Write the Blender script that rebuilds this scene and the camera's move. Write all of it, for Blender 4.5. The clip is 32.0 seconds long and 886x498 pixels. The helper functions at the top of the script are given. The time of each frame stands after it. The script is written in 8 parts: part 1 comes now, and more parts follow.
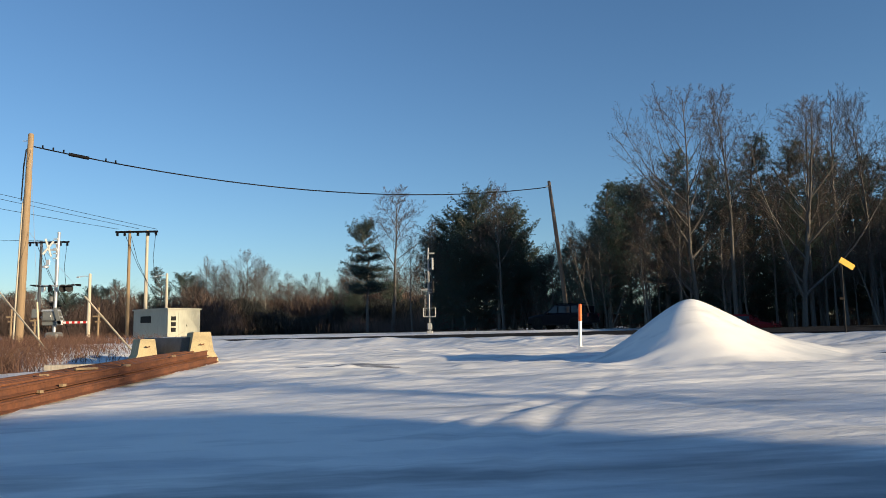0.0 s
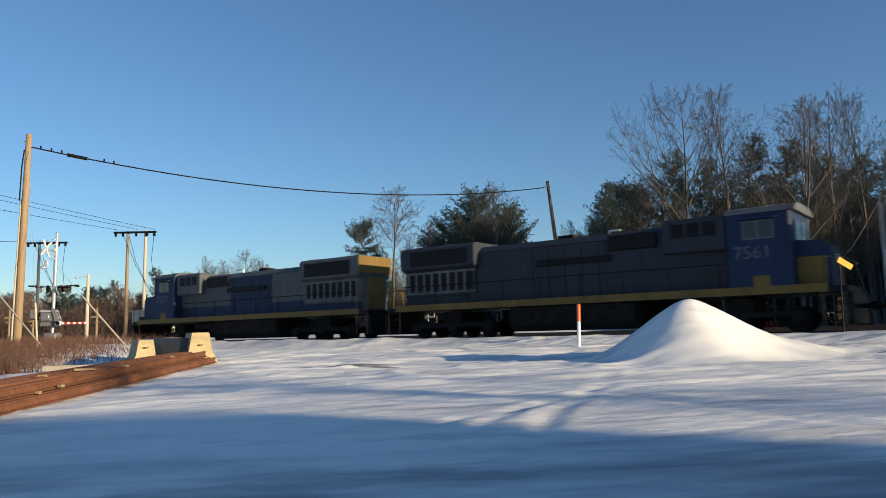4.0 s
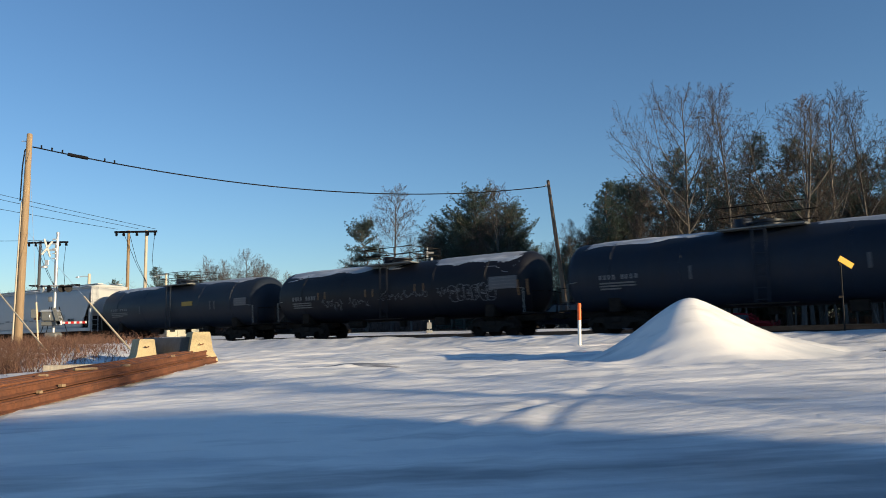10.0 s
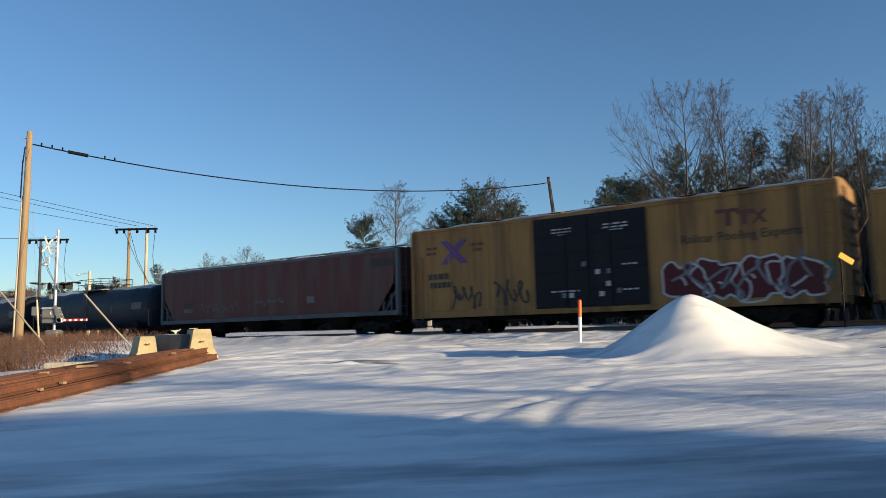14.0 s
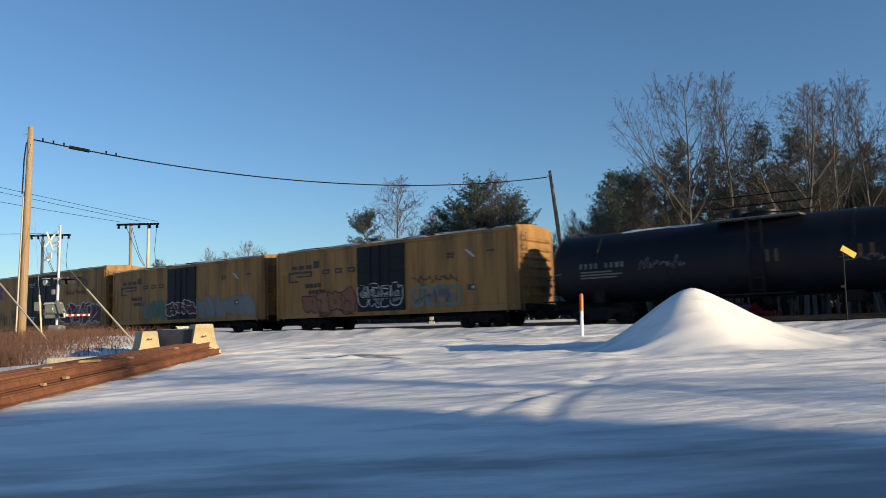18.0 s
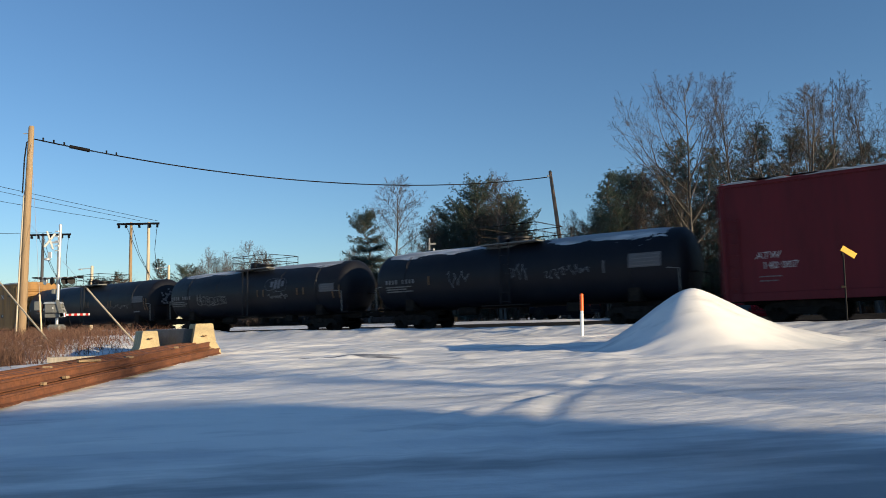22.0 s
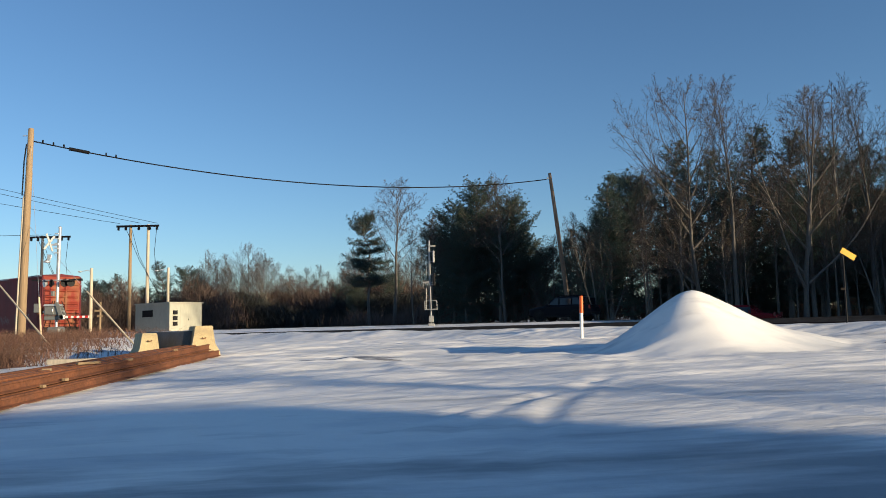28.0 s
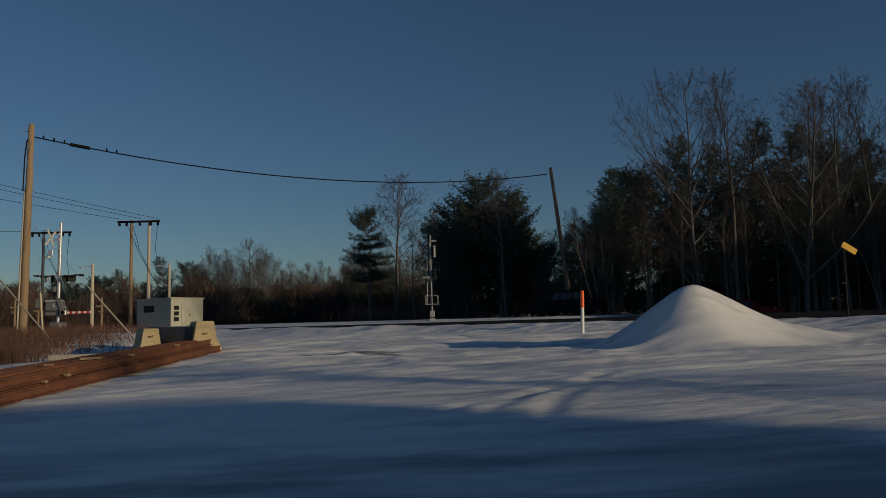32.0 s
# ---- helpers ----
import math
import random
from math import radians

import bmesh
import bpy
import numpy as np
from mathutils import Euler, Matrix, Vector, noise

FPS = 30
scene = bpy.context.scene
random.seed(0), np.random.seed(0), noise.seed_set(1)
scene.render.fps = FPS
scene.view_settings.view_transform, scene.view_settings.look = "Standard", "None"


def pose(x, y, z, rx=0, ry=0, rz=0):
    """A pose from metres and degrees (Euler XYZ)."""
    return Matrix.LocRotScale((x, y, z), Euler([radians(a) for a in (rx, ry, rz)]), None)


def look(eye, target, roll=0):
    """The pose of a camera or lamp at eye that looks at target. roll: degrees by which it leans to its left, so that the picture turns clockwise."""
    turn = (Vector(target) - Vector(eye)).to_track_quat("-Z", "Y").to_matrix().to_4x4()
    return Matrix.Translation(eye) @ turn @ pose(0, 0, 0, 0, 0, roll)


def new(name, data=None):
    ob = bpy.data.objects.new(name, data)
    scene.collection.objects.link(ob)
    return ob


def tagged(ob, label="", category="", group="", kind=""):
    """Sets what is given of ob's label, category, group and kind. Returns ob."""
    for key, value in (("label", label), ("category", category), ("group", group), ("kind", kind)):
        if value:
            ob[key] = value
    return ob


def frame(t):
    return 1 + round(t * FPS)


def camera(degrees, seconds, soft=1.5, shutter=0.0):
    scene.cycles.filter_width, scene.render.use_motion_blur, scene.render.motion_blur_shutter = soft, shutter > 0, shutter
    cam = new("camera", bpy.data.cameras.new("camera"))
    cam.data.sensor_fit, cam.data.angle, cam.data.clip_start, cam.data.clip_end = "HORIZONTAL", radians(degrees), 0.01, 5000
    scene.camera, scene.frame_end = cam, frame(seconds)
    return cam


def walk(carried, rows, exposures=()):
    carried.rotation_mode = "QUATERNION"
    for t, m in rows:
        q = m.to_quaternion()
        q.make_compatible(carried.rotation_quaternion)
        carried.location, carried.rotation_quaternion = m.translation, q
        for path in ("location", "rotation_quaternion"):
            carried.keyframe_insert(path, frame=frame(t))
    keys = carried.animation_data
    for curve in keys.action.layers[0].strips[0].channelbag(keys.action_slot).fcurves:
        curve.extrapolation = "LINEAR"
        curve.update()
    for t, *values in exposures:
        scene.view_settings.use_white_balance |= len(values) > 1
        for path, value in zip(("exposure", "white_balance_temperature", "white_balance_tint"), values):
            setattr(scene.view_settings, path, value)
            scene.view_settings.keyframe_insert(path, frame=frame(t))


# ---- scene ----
# ---- camera ----
EYE = 1.25
cam = camera(61.42, 32.0, soft=0.9, shutter=0.35)
EXPO, KELVIN, SKY, SUN = 0.54, 6050, 0.100, 5.5

TURNS = [
    (0, 96.35, 0.997, -0.01), (0.5, 96.511, 1.063, 0.078), (1, 96.314, 1.059, 0.056), (1.5, 96.198, 1.104, 0.026), (2, 96.19, 1.21, -0.014),
    (2.5, 96.195, 1.205, -0.037), (3, 96.258, 1.069, -0.082), (3.5, 96.376, 1.085, -0.105), (5.5, 96.289, 1.004, -0.137), (6, 96.283, 1.007, -0.137),
    (6.5, 96.289, 1.0, -0.132), (7, 96.277, 1.016, -0.109), (7.5, 96.224, 1.013, -0.067), (8, 96.181, 1.06, -0.04), (8.5, 96.187, 1.048, -0.035),
    (9, 96.197, 1.071, -0.081), (9.5, 96.244, 1.154, -0.065), (10, 96.299, 1.123, -0.058), (10.5, 96.24, 1.09, 0.002), (11, 96.228, 1.094, -0.002),
    (11.5, 96.149, 1.156, -0.037), (12, 96.09, 1.209, 0.019), (12.5, 96.049, 1.171, 0.066), (13, 96.006, 1.167, 0.07), (13.5, 95.994, 1.197, 0.064),
    (14, 96.066, 1.199, -0.021), (14.5, 95.975, 1.242, 0.028), (16.5, 95.702, 1.231, 0.128), (17, 95.689, 1.315, 0.124), (17.5, 95.613, 1.285, 0.152),
    (18, 95.628, 1.345, 0.118), (18.5, 95.641, 1.313, 0.108), (19, 95.641, 1.31, 0.119), (19.5, 95.647, 1.293, 0.112), (20, 95.647, 1.293, 0.128),
    (20.5, 95.64, 1.289, 0.099), (21, 95.653, 1.298, 0.106), (21.5, 95.612, 1.31, 0.113), (22, 95.618, 1.28, 0.125), (22.5, 95.665, 1.298, 0.08),
    (23, 95.646, 1.335, 0.096), (23.5, 95.559, 1.311, 0.148), (24, 95.584, 1.295, 0.192), (24.5, 95.591, 1.287, 0.221), (25, 95.641, 1.301, 0.187),
    (25.5, 95.635, 1.32, 0.191), (27.5, 95.753, 1.274, 0.095), (28, 95.785, 1.299, 0.1), (28.5, 95.67, 1.41, 0.161), (29, 95.486, 1.434, 0.194),
    (29.5, 95.473, 1.419, 0.151), (30, 95.546, 1.387, 0.13), (30.5, 95.473, 1.406, 0.161), (31, 95.481, 1.385, 0.176), (31.5, 95.46, 1.405, 0.173),
    (32, 95.396, 1.4, 0.179),
]
walk(cam, [(t, pose(0, 0, EYE, rx, ry, rz)) for t, rx, ry, rz in TURNS],
     exposures=[(t, EXPO + e, KELVIN, 10) for t, e in ((0, 0), (31.2, 0), (31.5, -0.35), (31.75, -0.85), (32, -1.75))])

# ---- sky and sun ----
SUN_EL, SUN_AZ = radians(10.5), math.atan2(0.835, -0.55)   # low sun, to the right and behind the camera
world = bpy.data.worlds.new("world")
scene.world = world
world.use_nodes = True
wn = world.node_tree.nodes
sky = wn.new("ShaderNodeTexSky")
sky.sky_type, sky.sun_disc = "NISHITA", False
sky.sun_elevation, sky.sun_rotation = SUN_EL, SUN_AZ
sky.air_density, sky.dust_density, sky.ozone_density = 1.0, 0.12, 3.4
world.node_tree.links.new(sky.outputs[0], wn["Background"].inputs[0])
wn["Background"].inputs[1].default_value = SKY
sun = new("sun", bpy.data.lights.new("sun", "SUN"))
sun.data.energy, sun.data.angle, sun.data.color = SUN, radians(0.53), (1.0, 0.78, 0.47)
to_sun = Vector((math.sin(SUN_AZ) * math.cos(SUN_EL), math.cos(SUN_AZ) * math.cos(SUN_EL), math.sin(SUN_EL)))
sun.matrix_world = look(to_sun * 200, (0, 0, 0))


# ---- materials ----
def mat(name, color, rough=0.7, metal=0.0, vary=0.25, big=0.6, fine=14.0, bump=0.15, dirt=None, dirt_amount=0.35, streak=1.0, random_piece=0.0, coat=0.0):
    """A painted, stained or grainy surface: two scales of variation, dirt patches and a fine relief."""
    m = bpy.data.materials.new(name)
    m.use_nodes = True
    nt = m.node_tree
    N, L = nt.nodes, nt.links
    b = N["Principled BSDF"]
    tc = N.new("ShaderNodeTexCoord")
    mp = N.new("ShaderNodeMapping")
    mp.inputs["Scale"].default_value = (1, 1, streak)
    L.new(tc.outputs["Object"], mp.inputs[0])
    n1, n2 = N.new("ShaderNodeTexNoise"), N.new("ShaderNodeTexNoise")
    n1.inputs["Scale"].default_value, n1.inputs["Detail"].default_value = big, 5
    n2.inputs["Scale"].default_value, n2.inputs["Detail"].default_value = fine, 4
    L.new(mp.outputs[0], n1.inputs["Vector"])
    L.new(mp.outputs[0], n2.inputs["Vector"])
    add = N.new("ShaderNodeMath")
    add.operation = "ADD"
    L.new(n1.outputs[0], add.inputs[0])
    L.new(n2.outputs[0], add.inputs[1])
    rng = N.new("ShaderNodeMapRange")
    rng.inputs[1].default_value, rng.inputs[2].default_value = 0.6, 1.4
    rng.inputs[3].default_value, rng.inputs[4].default_value = 1 - vary, 1 + vary
    L.new(add.outputs[0], rng.inputs[0])
    val = rng.outputs[0]
    if random_piece:
        oi = N.new("ShaderNodeObjectInfo")
        r2 = N.new("ShaderNodeMapRange")
        r2.inputs[3].default_value, r2.inputs[4].default_value = 1 - random_piece, 1 + random_piece
        L.new(oi.outputs["Random"], r2.inputs[0])
        mul = N.new("ShaderNodeMath")
        mul.operation = "MULTIPLY"
        L.new(val, mul.inputs[0])
        L.new(r2.outputs[0], mul.inputs[1])
        val = mul.outputs[0]
    sc = N.new("ShaderNodeVectorMath")
    sc.operation = "SCALE"
    sc.inputs[0].default_value = color
    L.new(val, sc.inputs["Scale"])
    out = sc.outputs[0]
    if dirt:
        n3 = N.new("ShaderNodeTexNoise")
        n3.inputs["Scale"].default_value, n3.inputs["Detail"].default_value = big * 2.3, 8
        L.new(mp.outputs[0], n3.inputs["Vector"])
        r3 = N.new("ShaderNodeMapRange")
        r3.inputs[1].default_value, r3.inputs[2].default_value, r3.inputs[4].default_value = 0.46, 0.72, dirt_amount
        L.new(n3.outputs[0], r3.inputs[0])
        mix = N.new("ShaderNodeMix")
        mix.data_type = "RGBA"
        L.new(r3.outputs[0], mix.inputs["Factor"])
        L.new(out, mix.inputs["A"])
        mix.inputs["B"].default_value = (*dirt, 1)
        out = mix.outputs["Result"]
    L.new(out, b.inputs["Base Color"])
    rr = N.new("ShaderNodeMapRange")
    rr.inputs[3].default_value, rr.inputs[4].default_value = max(0.02, rough - 0.12), min(1, rough + 0.12)
    L.new(n2.outputs[0], rr.inputs[0])
    L.new(rr.outputs[0], b.inputs["Roughness"])
    b.inputs["Metallic"].default_value = metal
    b.inputs["Coat Weight"].default_value = coat
    if bump:
        bp = N.new("ShaderNodeBump")
        bp.inputs["Strength"].default_value, bp.inputs["Distance"].default_value = bump, 0.03
        L.new(n2.outputs[0], bp.inputs["Height"])
        L.new(bp.outputs[0], b.inputs["Normal"])
    return m


STREAK_X, STREAK_Y = 0.3, 0.6


def snow_material():
    """Old, wind-packed snow: bright grain, soft relief, a little sheen of ice."""
    m = mat("snow", (0.84, 0.82, 0.80), 0.55, vary=0.05, big=0.35, fine=2.2, bump=0.0)
    N, L = m.node_tree.nodes, m.node_tree.links
    b = N["Principled BSDF"]
    tc = N["Texture Coordinate"]
    mp = N.new("ShaderNodeMapping")
    mp.inputs["Scale"].default_value, mp.inputs["Rotation"].default_value = (0.55, 1.5, 1), (0, 0, radians(-18))
    L.new(tc.outputs["Object"], mp.inputs[0])
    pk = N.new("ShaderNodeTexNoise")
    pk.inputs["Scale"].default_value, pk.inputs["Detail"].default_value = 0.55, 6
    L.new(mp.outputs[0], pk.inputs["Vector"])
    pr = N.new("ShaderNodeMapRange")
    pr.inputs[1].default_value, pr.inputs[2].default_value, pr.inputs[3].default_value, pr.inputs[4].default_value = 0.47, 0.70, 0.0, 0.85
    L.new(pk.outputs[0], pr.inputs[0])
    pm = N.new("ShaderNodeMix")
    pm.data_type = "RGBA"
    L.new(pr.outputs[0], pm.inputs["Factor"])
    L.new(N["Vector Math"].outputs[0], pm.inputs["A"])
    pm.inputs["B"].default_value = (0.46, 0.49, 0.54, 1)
    # dark grey streaks by noise, more of them towards the camera
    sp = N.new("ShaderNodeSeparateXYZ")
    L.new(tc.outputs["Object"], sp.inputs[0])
    nearer = N.new("ShaderNodeMapRange")
    nearer.inputs[1].default_value, nearer.inputs[2].default_value, nearer.inputs[3].default_value, nearer.inputs[4].default_value = 8.4, 4.8, 0.0, 0.30
    L.new(sp.outputs["Y"], nearer.inputs[0])
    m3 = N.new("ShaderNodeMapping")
    m3.inputs["Scale"].default_value, m3.inputs["Rotation"].default_value, m3.inputs["Location"].default_value = (0.30, 1.25, 1), (0, 0, radians(-9)), (STREAK_X, STREAK_Y, 0)
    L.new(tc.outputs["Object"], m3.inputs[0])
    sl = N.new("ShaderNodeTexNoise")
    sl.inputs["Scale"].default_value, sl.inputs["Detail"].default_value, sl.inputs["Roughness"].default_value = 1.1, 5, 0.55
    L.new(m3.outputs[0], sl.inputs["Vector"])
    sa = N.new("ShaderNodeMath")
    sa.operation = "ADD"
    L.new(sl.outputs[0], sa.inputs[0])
    L.new(nearer.outputs[0], sa.inputs[1])
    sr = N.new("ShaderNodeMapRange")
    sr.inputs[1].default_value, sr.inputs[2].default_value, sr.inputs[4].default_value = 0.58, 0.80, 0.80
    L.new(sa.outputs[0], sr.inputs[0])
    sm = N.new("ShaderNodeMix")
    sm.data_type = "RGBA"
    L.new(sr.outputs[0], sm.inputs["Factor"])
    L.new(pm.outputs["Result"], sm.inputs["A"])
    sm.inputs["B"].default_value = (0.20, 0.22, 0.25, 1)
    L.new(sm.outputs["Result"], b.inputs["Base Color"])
    a, c = N.new("ShaderNodeTexNoise"), N.new("ShaderNodeTexNoise")
    a.inputs["Scale"].default_value, a.inputs["Detail"].default_value = 3.6, 6
    c.inputs["Scale"].default_value, c.inputs["Detail"].default_value = 60, 3
    L.new(mp.outputs[0], a.inputs["Vector"])
    L.new(tc.outputs["Object"], c.inputs["Vector"])
    b1, b2 = N.new("ShaderNodeBump"), N.new("ShaderNodeBump")
    # the ploughed mound is packed smooth
    far_off = N.new("ShaderNodeVectorMath")
    far_off.operation = "DISTANCE"
    flat = N.new("ShaderNodeVectorMath")
    flat.operation = "MULTIPLY"
    flat.inputs[1].default_value = (1, 1, 0)
    L.new(tc.outputs["Object"], flat.inputs[0])
    L.new(flat.outputs[0], far_off.inputs[0])
    far_off.inputs[1].default_value = (6.1, 17.3, 0)
    rough_by = N.new("ShaderNodeMapRange")
    rough_by.inputs[1].default_value, rough_by.inputs[2].default_value, rough_by.inputs[3].default_value, rough_by.inputs[4].default_value = 2.2, 3.6, 0.08, 0.45
    L.new(far_off.outputs["Value"], rough_by.inputs[0])
    L.new(rough_by.outputs[0], b1.inputs["Strength"])
    b1.inputs["Strength"].default_value, b1.inputs["Distance"].default_value = 0.45, 0.06
    b2.inputs["Strength"].default_value, b2.inputs["Distance"].default_value = 0.25, 0.008
    L.new(a.outputs[0], b1.inputs["Height"])
    L.new(c.outputs[0], b2.inputs["Height"])
    e, b3 = N.new("ShaderNodeTexNoise"), N.new("ShaderNodeBump")
    e.inputs["Scale"].default_value, e.inputs["Detail"].default_value, e.inputs["Roughness"].default_value = 9, 5, 0.6
    L.new(mp.outputs[0], e.inputs["Vector"])
    L.new(rough_by.outputs[0], b3.inputs["Strength"])
    b3.inputs["Strength"].default_value, b3.inputs["Distance"].default_value = 0.32, 0.03
    L.new(e.outputs[0], b3.inputs["Height"])
    L.new(b1.outputs[0], b3.inputs["Normal"])
    L.new(b3.outputs[0], b2.inputs["Normal"])
    L.new(b2.outputs[0], b.inputs["Normal"])
    return m


def glass_material(name, color):
    m = bpy.data.materials.new(name)
    m.use_nodes = True
    b = m.node_tree.nodes["Principled BSDF"]
    b.inputs["Base Color"].default_value = (*color, 1)
    b.inputs["Roughness"].default_value, b.inputs["IOR"].default_value = 0.04, 1.5
    return m


SNOW = snow_material()
ASPHALT = mat("asphalt", (0.055, 0.055, 0.06), 0.85, vary=0.35, big=0.8, fine=60, bump=0.4, dirt=(0.16, 0.16, 0.17), dirt_amount=0.3)
LITTER = mat("leaf_litter", (0.50, 0.51, 0.53), 0.95, vary=0.3, big=0.7, fine=9, bump=0.8, dirt=(0.10, 0.08, 0.065), dirt_amount=0.85)
VERGE = mat("dark_verge", (0.035, 0.03, 0.027), 0.95, vary=0.5, big=0.7, fine=9, bump=0.8, dirt=(0.4, 0.42, 0.45), dirt_amount=0.12)
for dull in (ASPHALT, LITTER, VERGE):
    dull.node_tree.nodes["Principled BSDF"].inputs["Specular IOR Level"].default_value = 0.08
POLE_BROWN = mat("brown_pole_wood", (0.20, 0.145, 0.105), 0.85, vary=0.3, big=1.5, fine=25, streak=0.06, bump=0.5, dirt=(0.12, 0.08, 0.06), dirt_amount=0.5)
BALLAST = mat("ballast", (0.026, 0.024, 0.023), 0.95, vary=0.5, big=1.5, fine=22, bump=0.6, dirt=(0.3, 0.31, 0.33), dirt_amount=0.05)
BALLAST.node_tree.nodes["Principled BSDF"].inputs["Specular IOR Level"].default_value = 0.08
RUST = mat("rusty_steel", (0.17, 0.065, 0.030), 0.8, 0.2, vary=0.6, big=1.2, fine=18, bump=0.35, dirt=(0.09, 0.04, 0.025), dirt_amount=0.6, random_piece=0.25)
RAIL_DARK = mat("rail_steel", (0.025, 0.019, 0.017), 0.8, 0.0, vary=0.3, bump=0.1)
TIE = mat("creosoted_tie", (0.03, 0.024, 0.021), 0.95, vary=0.4, streak=0.3, bump=0.5)
for dull in (RAIL_DARK, TIE):
    dull.node_tree.nodes["Principled BSDF"].inputs["Specular IOR Level"].default_value = 0.08
POLE_WOOD = mat("weathered_pole_wood", (0.27, 0.19, 0.11), 0.85, vary=0.3, big=1.5, fine=25, streak=0.06, bump=0.5, dirt=(0.16, 0.10, 0.06), dirt_amount=0.5)
POLE_GREY = mat("grey_pole_wood", (0.50, 0.43, 0.33), 0.85, vary=0.3, big=1.5, fine=25, streak=0.06, bump=0.5, dirt=(0.14, 0.10, 0.07), dirt_amount=0.5)
BARK = mat("bark", (0.13, 0.115, 0.10), 0.95, vary=0.45, big=2.0, fine=18, streak=0.3, bump=0.8, dirt=(0.22, 0.20, 0.17), dirt_amount=0.45)
BARK_PALE = mat("pale_bark", (0.105, 0.095, 0.085), 0.9, vary=0.35, big=2.0, fine=18, streak=0.3, bump=0.6, dirt=(0.10, 0.08, 0.06), dirt_amount=0.5)
TWIG = mat("twig", (0.070, 0.055, 0.046), 0.9, vary=0.35, big=0.5, fine=6, bump=0.0, random_piece=0.2)
PINE_GREEN = mat("pine_needles", (0.070, 0.100, 0.085), 0.75, vary=0.5, big=0.6, fine=5, bump=0.0, dirt=(0.085, 0.080, 0.040), dirt_amount=0.3, random_piece=0.25)
def let_light_through(m, share, color):
    """Thin needles pass part of the light on."""
    N, L = m.node_tree.nodes, m.node_tree.links
    b = N["Principled BSDF"]
    tr, mx = N.new("ShaderNodeBsdfTranslucent"), N.new("ShaderNodeMixShader")
    tr.inputs["Color"].default_value = (*color, 1)
    mx.inputs[0].default_value = share
    L.new(b.outputs[0], mx.inputs[1])
    L.new(tr.outputs[0], mx.inputs[2])
    L.new(mx.outputs[0], N["Material Output"].inputs["Surface"])


let_light_through(PINE_GREEN, 0.45, (0.12, 0.17, 0.15))
WEED = mat("dead_weeds", (0.125, 0.062, 0.042), 0.95, vary=0.45, big=0.8, fine=7, bump=0.0, dirt=(0.17, 0.11, 0.065), dirt_amount=0.5)
CONCRETE = mat("weathered_concrete", (0.47, 0.375, 0.215), 0.9, vary=0.32, big=2.0, fine=30, bump=0.4, dirt=(0.22, 0.18, 0.13), dirt_amount=0.5)
GALV = mat("galvanised_steel", (0.55, 0.56, 0.57), 0.45, 0.6, vary=0.18, big=2, fine=20, bump=0.1)
BLACK = mat("black_paint", (0.012, 0.012, 0.014), 0.55, vary=0.35, big=1.0, fine=12, bump=0.08)
BLACK.node_tree.nodes["Principled BSDF"].inputs["Specular IOR Level"].default_value = 0.12
RUNGEAR = mat("grimy_running_gear", (0.016, 0.014, 0.013), 0.9, vary=0.5, big=2.5, fine=15, bump=0.4, dirt=(0.035, 0.028, 0.022), dirt_amount=0.6)
RUNGEAR.node_tree.nodes["Principled BSDF"].inputs["Specular IOR Level"].default_value = 0.10
WHITE = mat("white_paint", (0.78, 0.78, 0.76), 0.5, vary=0.08, bump=0.03)
STENCIL = mat("white_stencil", (0.40, 0.40, 0.40), 0.7, vary=0.25, big=4, fine=30, bump=0.0)
STENCIL_DIM = mat("faded_stencil", (0.13, 0.13, 0.13), 0.8, vary=0.4, big=4, fine=30, bump=0.0)
STENCIL_BLACK = mat("black_stencil", (0.03, 0.03, 0.03), 0.7, vary=0.3, bump=0.0)
TAIL_RED = mat("dark_red_lens", (0.12, 0.008, 0.008), 0.35, vary=0.1, bump=0.0)
RED = mat("red_paint", (0.55, 0.03, 0.02), 0.45, vary=0.15, bump=0.03)
ORANGE = mat("orange_plastic", (0.85, 0.13, 0.02), 0.5, vary=0.1, bump=0.03)
YELLOW = mat("yellow_paint", (0.75, 0.42, 0.02), 0.5, vary=0.15, bump=0.03)
RUBBER = mat("rubber", (0.02, 0.02, 0.02), 0.9, vary=0.2)
CABLE = mat("black_cable", (0.007, 0.007, 0.009), 0.6, vary=0.1, bump=0.0)
CABLE.node_tree.nodes["Principled BSDF"].inputs["Specular IOR Level"].default_value = 0.08
GLASS = glass_material("window_glass", (0.02, 0.025, 0.03))
HUT_PAINT = mat("pale_hut_paint", (0.37, 0.365, 0.30), 0.6, vary=0.12, big=1, fine=10, bump=0.06, dirt=(0.30, 0.29, 0.24), dirt_amount=0.3, streak=0.3)
SIDING = mat("clapboard_paint", (0.55, 0.53, 0.48), 0.7, vary=0.1)
SHINGLE = mat("roof_shingles", (0.08, 0.08, 0.085), 0.9, vary=0.3)


